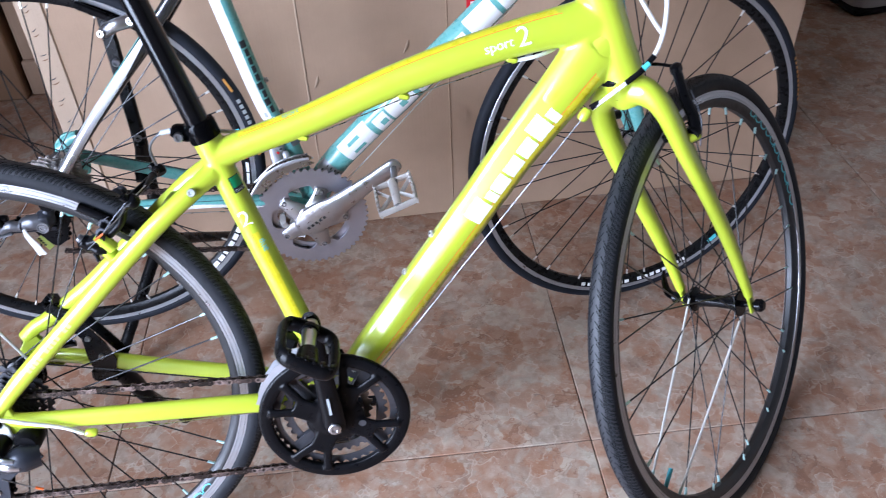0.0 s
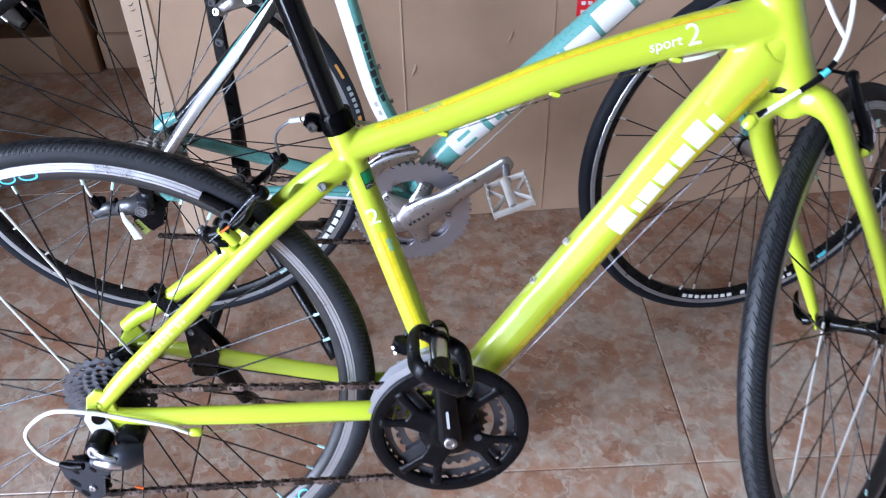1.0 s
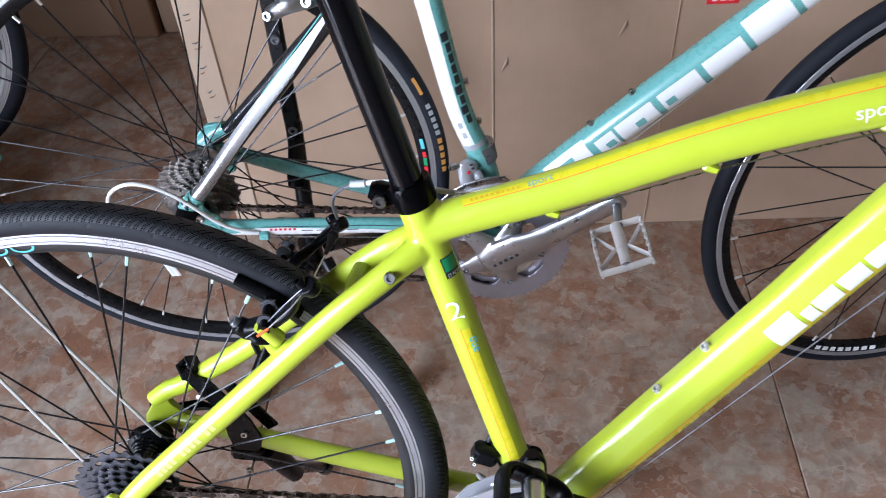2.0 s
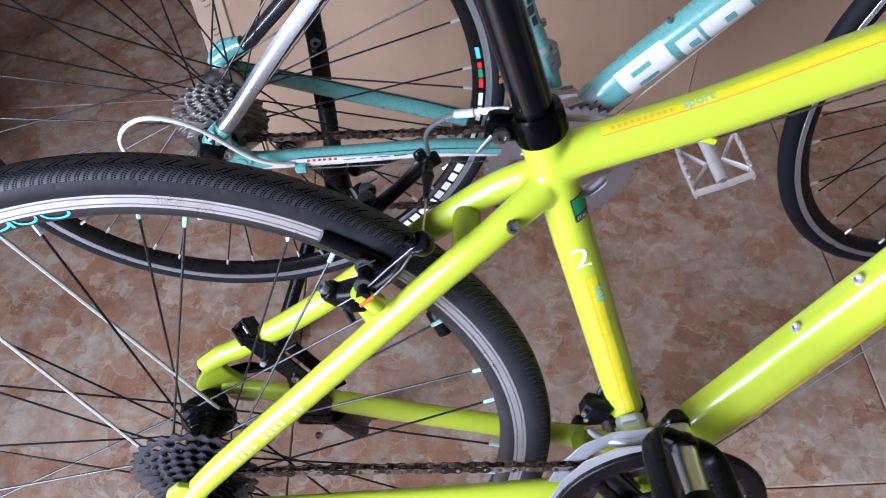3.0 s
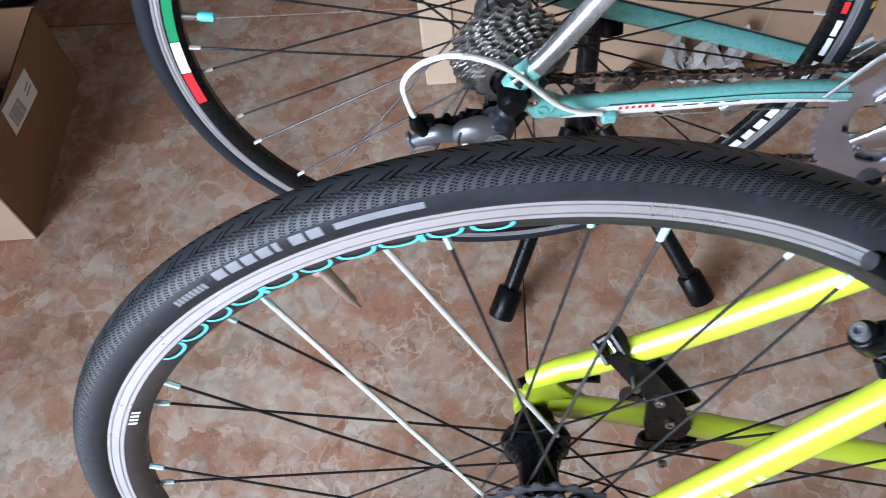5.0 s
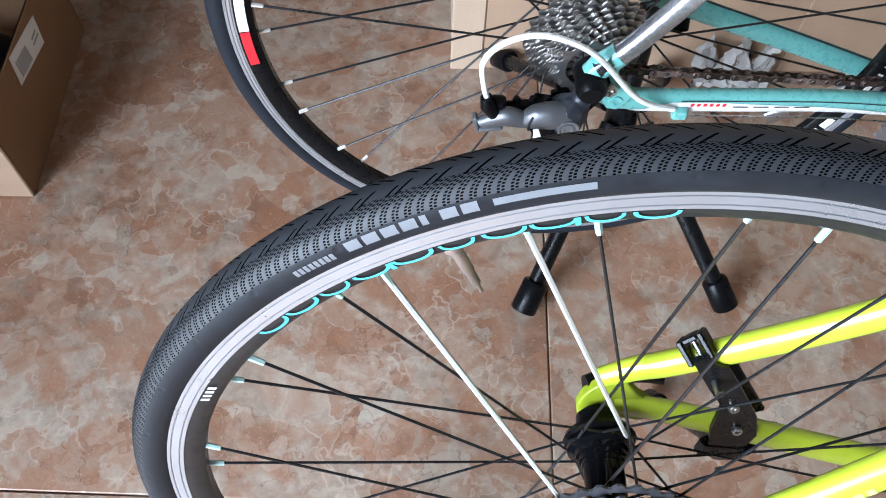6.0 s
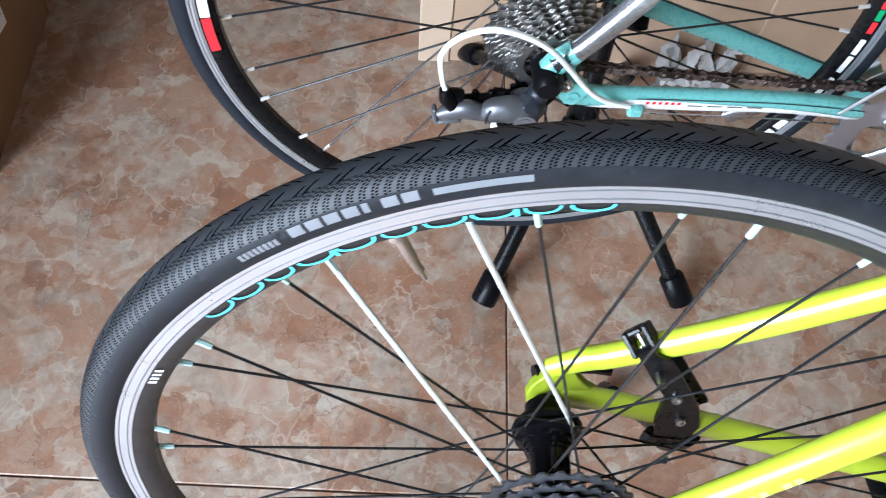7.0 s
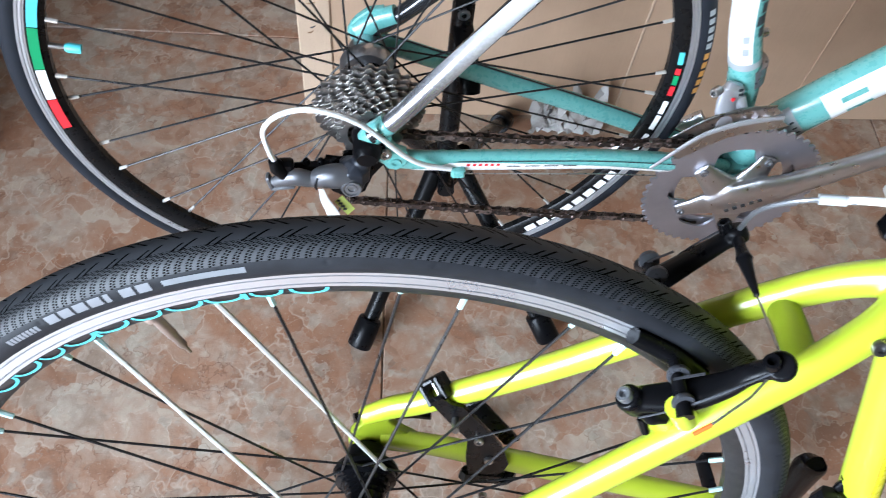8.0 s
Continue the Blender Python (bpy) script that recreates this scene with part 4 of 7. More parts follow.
part("valve", valve, CELESTE_DECAL, lime_front, "turquoise valve cap")

clamp = Shape().tube([(0.3222, 0, 0.673), (0.3212, 0, 0.676), (0.3165, 0, 0.692), (0.3157, 0, 0.695)], [0.0186, 0.0196, 0.0196, 0.0186], 28)
clamp.box((0.2965, -0.001, 0.683), (0.028, 0.018, 0.018), np.array([[0.958, 0, -0.287], [0, 1, 0], [0.287, 0, 0.958]]).T, 0.004)
clamp_ob = part("seat_clamp", clamp, BLACK_GLOSS, lime, "black seat clamp with a silver bolt")
bolt(clamp_ob, (0.2925, -0.010, 0.681), (0, -1, 0.05), 0.0062, 0.004, STEEL)
for p0 in ((0.585, 0.512), (0.546, 0.4595)):
    d = unit((-0.77, 0, 0.64))
    bolt(lime, (p0[0] + 0.001, -0.002, p0[1] + 0.004), (-0.77, -0.12, 0.64), 0.0048, 0.0046, NIPPLE_SILVER, "bottle_bolt")
bolt(lime, (0.2990, -0.0315, 0.6175), (-0.1, -0.95, 0.3), 0.0055, 0.0040, STEEL, "stay_bolt")
bridge = Shape().tube([(0.264, -0.030, 0.592), (0.266, 0.0, 0.594), (0.268, 0.028, 0.592)], (0.0105), 14, ref=(1, 0, 0))
part("stay_bridge", bridge, LIME, lime)
part("chain_stay_bridge", Shape().tube([(0.372, -0.03, 0.302), (0.372, 0.03, 0.298)], 0.009, 14, ref=(1, 0, 0)), LIME, lime)

# rear drop-outs
pl = Shape().plate([(-0.011, 0.318), (0.004, 0.314), (0.022, 0.317), (0.034, 0.327), (0.024, 0.343), (0.019, 0.352), (0.014, 0.361), (0.003, 0.364), (-0.008, 0.358), (-0.014, 0.346), (-0.017, 0.334)], -0.067, -0.060)
melt(part("drop_out", pl, LIME, lime), 0.0013, 4)
pl = Shape().plate([(-0.0165, 0.345), (-0.0145, 0.334), (-0.007, 0.328), (-0.002, 0.337), (0.006, 0.343), (0.013, 0.338), (0.019, 0.329), (0.038, 0.325), (0.050, 0.335), (0.044, 0.350), (0.030, 0.362), (0.021, 0.374), (0.014, 0.388), (0.004, 0.393), (-0.003, 0.386), (-0.004, 0.373), (-0.0135, 0.359)], 0.0695, 0.0785)
melt(part("drop_out", pl, LIME, lime, "forged lime drop-out with small eyelets"), 0.0013, 5)
for x, z in ((0.029, 0.353), (0.033, 0.337)):
    part("eyelet", Shape().lathe([(0.0001, -0.0002), (0.0021, -0.0002), (0.0024, 0.0012), (0.0001, 0.0012)], 12, (x, 0.0692, z), (0, -1, 0)), BLACK_STEEL, lime, "dark threaded eyelet")
part("derailleur_hanger", Shape().plate([(-0.009, 0.300), (0.006, 0.296), (0.016, 0.306), (0.014, 0.330), (0.004, 0.350), (-0.012, 0.352), (-0.018, 0.338)], -0.0715, -0.0675), WHITE_PAINT, lime, "white painted derailleur hanger")
bolt(lime, (0.004, -0.067, 0.357), (0, -1, 0), 0.0055, 0.004, LIME, "hanger_bolt")
r_axle = Shape().lathe([(0.0001, -0.074), (0.0075, -0.074), (0.0095, -0.070), (0.0095, -0.062), (0.005, -0.060), (0.005, 0.078), (0.0085, 0.080), (0.0095, 0.090), (0.0001, 0.092)], 16, (0, 0, 0.339))
part("rear_axle", r_axle, BLACK_GLOSS, lime, "black quick-release axle")
hub_shield = Shape().lathe([(0.0001, 0.038), (0.0185, 0.038), (0.0190, 0.040), (0.0180, 0.044), (0.0155, 0.0455), (0.0150, 0.050), (0.0132, 0.052), (0.0115, 0.066), (0.0105, 0.069), (0.0001, 0.069)], 40, (0, 0, 0.339))
part("hub_end_cap", hub_shield, BLACK_PLASTIC, lime, "black plastic hub end cap")
steps = Shape().lathe([(0.0120, -0.014), (0.0150, -0.012), (0.0156, 0.012), (0.0156, 0.0195), (0.0164, 0.0200), (0.0166, 0.0235), (0.0178, 0.0240), (0.0182, 0.0275), (0.0200, 0.0282), (0.0210, 0.0320), (0.0120, 0.0330)], 40, (0, 0, 0.339))
part("hub_collar", steps, BLACK_GLOSS, lime, "stepped black hub collar")
part("release_lever", lever, BLACK_GLOSS, lime_front, "black quick-release lever")
valve = Shape().tube([(0.290 * math.cos(radians(205.8)), 0, 0.290 * math.sin(radians(205.8))), (0.262 * math.cos(radians(205.8)), 0, 0.262 * math.sin(radians(205.8)))], 0.0032, 8)
part("valve", valve, CELESTE_DECAL, lime_front, "turquoise valve cap")

clamp = Shape().tube([(0.3222, 0, 0.673), (0.3212, 0, 0.676), (0.3165, 0, 0.692), (0.3157, 0, 0.695)], [0.0186, 0.0196, 0.0196, 0.0186], 28)
clamp.box((0.2965, -0.001, 0.683), (0.028, 0.018, 0.018), np.array([[0.958, 0, -0.287], [0, 1, 0], [0.287, 0, 0.958]]).T, 0.004)
clamp_ob = part("seat_clamp", clamp, BLACK_GLOSS, lime, "black seat clamp with a silver bolt")
bolt(clamp_ob, (0.2925, -0.010, 0.681), (0, -1, 0.05), 0.0062, 0.004, STEEL)
for p0 in ((0.585, 0.512), (0.546, 0.4595)):
    d = unit((-0.77, 0, 0.64))
    bolt(lime, (p0[0] + 0.001, -0.002, p0[1] + 0.004), (-0.77, -0.12, 0.64), 0.0045, 0.0042, name="bottle_bolt")
bolt(lime, (0.2990, -0.0315, 0.6175), (-0.1, -0.95, 0.3), 0.0055, 0.0040, STEEL, "stay_bolt")
bridge = Shape().tube([(0.264, -0.030, 0.592), (0.266, 0.0, 0.594), (0.268, 0.028, 0.592)], (0.0105), 14, ref=(1, 0, 0))
part("stay_bridge", bridge, LIME, lime)
part("chain_stay_bridge", Shape().tube([(0.372, -0.03, 0.302), (0.372, 0.03, 0.298)], 0.009, 14, ref=(1, 0, 0)), LIME, lime)

# rear drop-outs
pl = Shape().plate([(-0.011, 0.318), (0.004, 0.314), (0.022, 0.317), (0.034, 0.327), (0.024, 0.343), (0.020, 0.360), (0.014, 0.374), (0.002, 0.378), (-0.010, 0.368), (-0.015, 0.350), (-0.017, 0.334)], -0.067, -0.060)
melt(part("drop_out", pl, LIME, lime), 0.0013, 4)
pl = Shape().plate([(-0.0165, 0.345), (-0.0145, 0.334), (-0.007, 0.328), (-0.002, 0.337), (0.006, 0.343), (0.013, 0.338), (0.019, 0.329), (0.038, 0.325), (0.050, 0.335), (0.044, 0.350), (0.030, 0.362), (0.021, 0.374), (0.014, 0.388), (0.004, 0.393), (-0.003, 0.386), (-0.004, 0.373), (-0.0135, 0.359)], 0.0695, 0.0785)
melt(part("drop_out", pl, LIME, lime, "forged lime drop-out with small eyelets"), 0.0013, 5)
for x, z in ((0.029, 0.353), (0.033, 0.337)):
    part("eyelet", Shape().lathe([(0.0001, -0.0002), (0.0021, -0.0002), (0.0024, 0.0012), (0.0001, 0.0012)], 12, (x, 0.0692, z), (0, -1, 0)), BLACK_STEEL, lime, "dark threaded eyelet")
part("derailleur_hanger", Shape().plate([(-0.009, 0.300), (0.006, 0.296), (0.016, 0.306), (0.014, 0.330), (0.004, 0.350), (-0.012, 0.352), (-0.018, 0.338)], -0.0715, -0.0675), WHITE_PAINT, lime, "white painted derailleur hanger")
bolt(lime, (0.004, -0.067, 0.357), (0, -1, 0), 0.0055, 0.004, LIME, "hanger_bolt")
r_axle = Shape().lathe([(0.0001, -0.074), (0.0075, -0.074), (0.0095, -0.070), (0.0095, -0.062), (0.005, -0.060), (0.005, 0.078), (0.0085, 0.080), (0.0095, 0.090), (0.0001, 0.092)], 16, (0, 0, 0.339))
part("rear_axle", r_axle, BLACK_GLOSS, lime, "black quick-release axle")
hub_shield = Shape().lathe([(0.0001, 0.040), (0.027, 0.040), (0.0285, 0.043), (0.027, 0.047), (0.021, 0.049), (0.0175, 0.052), (0.0165, 0.064), (0.0001, 0.064)], 26, (0, 0, 0.339))
part("hub_end_cap", hub_shield, BLACK_PLASTIC, lime, "black plastic hub end cap")
part("release_lever", Shape().tube(spline([(0.0, 0.086, 0.343), (0.012, 0.094, 0.345), (0.036, 0.098, 0.347), (0.057, 0.093, 0.349)], 4), [(0.006, 0.006), (0.004, 0.007), (0.003, 0.008), (0.002, 0.005)], 10), BLACK_GLOSS, lime, "black quick-release lever")
rv = [0.291 * math.cos(radians(115.3)), 0.291 * math.sin(radians(115.3))]
vs = Shape().lathe([(0.0001, 0), (0.0056, 0), (0.0060, 0.002), (0.0056, 0.004), (0.0036, 0.0045), (0.0034, 0.022), (0.0028, 0.024), (0.0027, 0.033), (0.0013, 0.036), (0.0011, 0.041), (0.0001, 0.041)], 14, (rv[0], 0, rv[1]), (-rv[0], 0, -rv[1]))
part("valve", vs, plain("dull_valve_brass", (0.30, 0.235, 0.20), 0.42, metal=0.7, vary=0.25, grain=500, bump=0.3), lime_rear, "bare metal valve stem")

# cassette, chain and rear derailleur
cassette(lime, (0, 0, 0.339), [28, 24, 21, 19, 17, 15, 13, 11], -0.0245, 0.0046, SPROCKET_DARK, "dark grey eight-speed cassette")
CH_Y = -0.0405
part("chain", chain_shape([(-0.004, CH_Y, 0.3580), (0.006, CH_Y, 0.3575), (0.10, CH_Y, 0.3555), (0.22, -0.044, 0.3525), (0.34, -0.047, 0.3490), (0.42, -0.049, 0.3465)]), CHAIN_BROWN, lime, "brown oily chain, upper run")
part("chain", chain_shape([(-0.036, -0.0435, 0.1905), (0.06, -0.044, 0.1920), (0.2, -0.046, 0.1940), (0.34, -0.048, 0.1955), (0.42, -0.049, 0.1960)]), CHAIN_BROWN, lime, "brown oily chain, lower run")
part("chain", chain_shape([(-0.036, -0.0435, 0.1905), (-0.056, -0.043, 0.197), (-0.061, -0.0425, 0.216), (-0.046, -0.042, 0.234), (-0.010, -0.042, 0.252), (0.010, -0.0415, 0.270), (0.020, -0.041, 0.292), (0.026, CH_Y, 0.315)]), CHAIN_BROWN, lime, "brown oily chain through the derailleur")
rd = part("rear_derailleur", Shape().lathe([(0.0001, -0.014), (0.011, -0.014), (0.0135, -0.011), (0.0135, 0.016), (0.010, 0.020), (0.0001, 0.020)], 22, (-0.002, -0.082, 0.309), (0.15, 0.99, 0.1)), BLACK_PLASTIC, lime, "grey and black rear derailleur")
bolt(rd, (-0.004, -0.0955, 0.308), (-0.1, -1, 0), 0.0085, 0.004, ALLOY)
body = Shape().tube(spline([(-0.012, -0.086, 0.288), (0.006, -0.090, 0.288), (0.028, -0.088, 0.292), (0.046, -0.080, 0.290)], 5), [(0.010, 0.009), (0.013, 0.013), (0.015, 0.019), (0.012, 0.016)], 16)
part("derailleur_link", body, CAGE_DARK, rd, "dark grey alloy link")
part("derailleur_cover", Shape().tube(spline([(-0.001, -0.1000, 0.3075), (0.010, -0.1030, 0.3035), (0.022, -0.1020, 0.2995)], 4), [(0.0015, 0.003), (0.002, 0.004), (0.0015, 0.003)], 10), GREY_ALLOY, rd, "bright stripe")
part("derailleur_cover", Shape().tube(spline([(-0.006, -0.098, 0.292), (0.012, -0.103, 0.291), (0.026, -0.101, 0.287)], 4), [(0.002, 0.004), (0.003, 0.006), (0.003, 0.004)], 10), ALLOY, rd, "bright cover plate")
part("derailleur_knuckle", Shape().lathe([(0.0001, -0.016), (0.013, -0.016), (0.0175, -0.010), (0.0175, 0.012), (0.013, 0.018), (0.0001, 0.018)], 22, (0.033, -0.066, 0.308), (0, 1, 0)), BLACK_PLASTIC, rd)
cage = Shape().plate([(-0.075, 0.252), (-0.064, 0.260), (-0.030, 0.254), (0.010, 0.270), (0.030, 0.277), (0.034, 0.264), (0.000, 0.246), (-0.022, 0.228), (-0.027, 0.200), (-0.038, 0.189), (-0.050, 0.192), (-0.062, 0.208), (-0.072, 0.232)], -0.0545, -0.0515)
part("derailleur_cage", cage, CAGE_DARK, rd, "dark grey pressed cage")
for cx, cz, rr in ((-0.061, 0.222, 0.0060), (-0.052, 0.2035, 0.0050), (-0.0565, 0.242, 0.0045), (-0.034, 0.243, 0.0040)):
    part("cage_slot", Shape().plate([(cx + rr * 1.5 * math.cos(q) * 0.6 - rr * math.sin(q) * 0.5, cz - rr * 1.5 * math.cos(q) * 0.8 - rr * math.sin(q) * 0.4) for q in np.linspace(0, 2 * math.pi, 12, endpoint=False)], -0.0549, -0.0546), BLACK_PLASTIC, rd)
part("derailleur_cage", Shape().plate([(-0.066, 0.250), (-0.040, 0.252), (0.0, 0.262), (0.010, 0.252), (-0.022, 0.222), (-0.028, 0.198), (-0.040, 0.189), (-0.056, 0.206)], -0.0355, -0.033), BLACK_PLASTIC, rd)
for cx, cz in ((-0.041, 0.2115), (-0.018, 0.263)):
    o, i = gear_lines(0.0215, 11, 0.006, 0.004)
    j = Shape().band(o, i, -0.046, -0.042, (cx, 0, cz))
    part("jockey_wheel", j, BLACK_PLASTIC, rd)
    bolt(rd, (cx, -0.0545, cz), (0, -1, 0), 0.0048, 0.0025, ALLOY)
part("inner_cable", Shape().tube([(0.0, -0.100, 0.272), (0.020, -0.098, 0.258), (0.040, -0.096, 0.246)], 0.0009, 6), STEEL, rd)
part("cable_cap", Shape().tube([(0.034, -0.0965, 0.2495), (0.043, -0.0955, 0.2445)], 0.0017, 8), ORANGE, rd, "orange cable end cap")
cable(lime, [(0.104, -0.070, 0.3085), (0.083, -0.073, 0.3235), (0.044, -0.077, 0.339), (-0.001, -0.078, 0.353), (-0.048, -0.076, 0.357), (-0.079, -0.075, 0.340), (-0.092, -0.075, 0.318), (-0.079, -0.076, 0.288), (-0.056, -0.078, 0.273)], 0.0026, WHITE_PLASTIC, label="white gear cable housing loop")
part("barrel_adjuster", Shape().tube([(-0.060, -0.078, 0.276), (-0.044, -0.080, 0.272), (-0.030, -0.082, 0.274)], [0.0035, 0.0055, 0.0045], 10), BLACK_PLASTIC, rd)
part("cable_stop", Shape().lathe([(0.0001, -0.007), (0.0045, -0.007), (0.0058, -0.004), (0.0058, 0.005), (0.0040, 0.008), (0.0001, 0.008)], 14, (0.112, -0.0665, 0.3060), (1, 0, -0.1)), LIME, lime)
part("inner_cable", Shape().tube([(0.112, -0.066, 0.304), (0.30, -0.053, 0.299), (0.40, -0.015, 0.268)], 0.0008, 5), STEEL, lime)

# crankset
BBC = vec(0.432, 0, 0.284)
guard = Shape()
guard.lathe([(0.0840, -0.0655), (0.0915, -0.0674), (0.1005, -0.0665), (0.1030, -0.0645), (0.1030, -0.0595), (0.1000, -0.0580), (0.0840, -0.0585)], 72, BBC, closed=True)
spokes_ = []
for k in range(4):
    a = radians(62 + 90 * k)
    pol = lambda r, w: BBC + vec(r * math.cos(a + w), -0.0665, r * math.sin(a + w))
    spokes_.append(Shape().bar(pol(0.018, 0), pol(0.060, 0), 0.032, 0.007, bevel=0.0025))
    for w in (-0.24, 0.20):
        spokes_[-1].bar(pol(0.044, w * 0.55), pol(0.091, w * 1.35), 0.0125, 0.0065, bevel=0.003)
for g in spokes_:
    guard.add(g.v, g.f)
guard.lathe([(0.0001, -0.072), (0.020, -0.072), (0.031, -0.069), (0.040, -0.065), (0.040, -0.061), (0.0001, -0.060)], 32, BBC)
crank = melt(part("crankset", guard, BLACK_PLASTIC, lime, "black triple crankset with round chain guard"), 0.0015, 5)
for teeth, y, mat in ((42, -0.0545, SPROCKET_DARK), (34, -0.0475, SPROCKET_DARK), (24, -0.041, SPROCKET_BRIGHT)):
    r = teeth * 0.0127 / (2 * math.pi) + 0.003
    o, i = gear_lines(r, teeth, r - 0.013, 0.0045, arms=4, root=0.018, turn=radians(-35))
    sh = Shape().band(o, i, y - 0.001, y + 0.001, BBC)
    part("chainring", sh, mat, crank, "toothed steel chainring")
AE = vec(0.4215, -0.088, 0.4535)
part("crank_arm", Shape().tube(spline([(0.432, -0.076, 0.272), (0.432, -0.079, 0.284), (0.429, -0.083, 0.330), (0.424, -0.087, 0.405), AE, AE + vec(-0.001, 0, 0.012)], 5), [(0.007, 0.010), (0.009, 0.0165), (0.008, 0.0145), (0.007, 0.0120), (0.007, 0.0125), (0.006, 0.007)], 16), BLACK_GLOSS, crank, "black crank arm")
bolt(crank, BBC + vec(0, -0.088, 0), (0, -1, 0), 0.0085, 0.003, ALLOY, "crank_bolt")
part("crank_print", Shape().bar(BBC + vec(-0.002, -0.0915, 0.026), BBC + vec(-0.0035, -0.0945, 0.055), 0.0035, 0.0006, bevel=0), GREY_PRINT, crank, "grey printed mark")
part("guard_badge", Shape().lathe([(0.0001, 0.0), (0.0055, 0.0), (0.005, 0.0012), (0.0001, 0.0012)], 16, BBC + vec(0.036, -0.069, -0.010), (0, -1, 0)), DARK_ALLOY, crank)
pedal = part("pedal", Shape().tube([AE + vec(0, 0.004, 0), AE + vec(0, -0.094, 0.004)], [0.0100, 0.0080], 16, ref=(1, 0, 0)), ALLOY, lime, "black cage pedal with a bright axle")
PC = AE + vec(0.0, -0.058, 0.002)
pt = np.array([[0.85, 0.0, -0.53], [0, 1, 0], [0.53, 0, 0.85]]).T


def ped(p):
    return PC + pt @ np.array(p, float)


cagep = Shape()
ring = []
for k in range(28):
    q = 2 * math.pi * k / 28
    e = lambda c, r: math.copysign(abs(c) ** 0.45, c) * r
    ring.append(ped((e(math.cos(q), 0.034), -0.001 + e(math.sin(q), 0.040), 0.0)))
cagep.tube(ring, [(0.0105, 0.0058)] * 28, 12, closed=True, ref=tuple(pt @ np.array((0, 0, 1.0))))
melt(part("pedal_cage", cagep, BLACK_PLASTIC, pedal, "rounded black plastic cage"), 0.0014, 3)
for k in range(6):
    part("pedal_ridge", Shape().box(ped((-0.025 + 0.010 * k, -0.0405, 0.0112)), (0.004, 0.009, 0.003), pt, 0.0008), BLACK_PLASTIC, pedal)
part("pedal_body", Shape().tube([ped((0, -0.040, 0)), ped((0, -0.010, 0))], [(0.0145, 0.011), (0.0125, 0.011)], 14, ref=(1, 0, 0)), BLACK_PLASTIC, pedal)
part("pedal_cap", Shape().lathe([(0.0001, 0), (0.0115, 0), (0.0125, 0.004), (0.010, 0.010), (0.0001, 0.011)], 18, ped((0, 0.032, 0)), (0, 1, 0)), BLACK_PLASTIC, pedal)
far = vec(0.4425, 0.088, 0.1145)
part("crank_arm", Shape().tube(spline([(0.432, 0.076, 0.296), (0.432, 0.079, 0.284), (0.437, 0.085, 0.190), far], 5), [(0.007, 0.010), (0.009, 0.0160), (0.007, 0.012), (0.007, 0.012)], 14), BLACK_GLOSS, crank, "black crank arm")
fp = part("pedal", Shape().tube([far, far + vec(0, 0.09, 0)], 0.0065, 12, ref=(1, 0, 0)), GREY_ALLOY, lime, "black cage pedal")
fc = Shape()
for sx in (-1, 1):
    fc.tube([far + vec(sx * 0.040, 0.012, 0), far + vec(sx * 0.040, 0.098, 0)], [(0.004, 0.011)] * 2, 10)
for y in (0.012, 0.098):
    fc.tube([far + vec(-0.040, y, 0), far + vec(0.040, y, 0)], [(0.011, 0.004)] * 2, 10, ref=(0, 0, 1))
part("pedal_cage", fc, BLACK_PLASTIC, fp)

# front derailleur
fd = part("front_derailleur", Shape().tube([(0.4075, 0, 0.371), (0.4115, 0, 0.357)], 0.0190, 22), BLACK_PLASTIC, lime, "black and silver front derailleur")
part("derailleur_body", Shape().box((0.378, -0.008, 0.381), (0.028, 0.020, 0.024), np.array([(0.93, 0, -0.36), (0, 1, 0), (0.36, 0, 0.93)]).T, 0.005), BLACK_PLASTIC, fd)
part("derailleur_lever", Shape().tube(spline([(0.384, -0.002, 0.392), (0.386, 0.0, 0.402), (0.382, 0.0, 0.408)], 3), [(0.004, 0.006), (0.003, 0.004), (0.003, 0.003)], 10), BLACK_PLASTIC, fd)
arm = Shape().box((0.407, -0.033, 0.375), (0.026, 0.038, 0.013), np.array([(0.96, 0, 0.28), (0, 1, 0), (-0.28, 0, 0.96)]).T, 0.004)
arm.tube(spline([(0.372, -0.020, 0.362), (0.380, -0.036, 0.370), (0.398, -0.046, 0.376), (0.428, -0.048, 0.377)], 4), [(0.003, 0.005), (0.004, 0.006), (0.005, 0.006), (0.004, 0.005)], 12)
melt(part("derailleur_arm", arm, SATIN_SILVER, fd, "satin silver cast arm"), 0.0013, 4)
part("arm_badge", Shape().box((0.4045, -0.024, 0.3835), (0.013, 0.007, 0.001), np.array([(0.96, 0, 0.28), (0, 1, 0), (-0.28, 0, 0.96)]).T, 0.0003), GREY_PRINT, fd, "small printed badge, unreadable")
for y, mat in ((-0.0605, SATIN_SILVER), (-0.0435, SATIN_SILVER)):
    out = [(0.330, 0.318), (0.341, 0.346), (0.360, 0.372), (0.386, 0.388), (0.420, 0.392), (0.447, 0.384), (0.446, 0.370), (0.420, 0.377), (0.390, 0.373), (0.368, 0.358), (0.352, 0.336), (0.341, 0.312)]
    part("derailleur_cage", Shape().plate(out, y - 0.0009, y + 0.0009), mat, fd, "polished steel cage plate")
for x, z in ((0.3655, 0.385), (0.368, 0.377)):
    bolt(fd, (x, -0.017, z), (-0.3, -0.9, 0.3), 0.0024, 0.004, STEEL, "limit_screw")

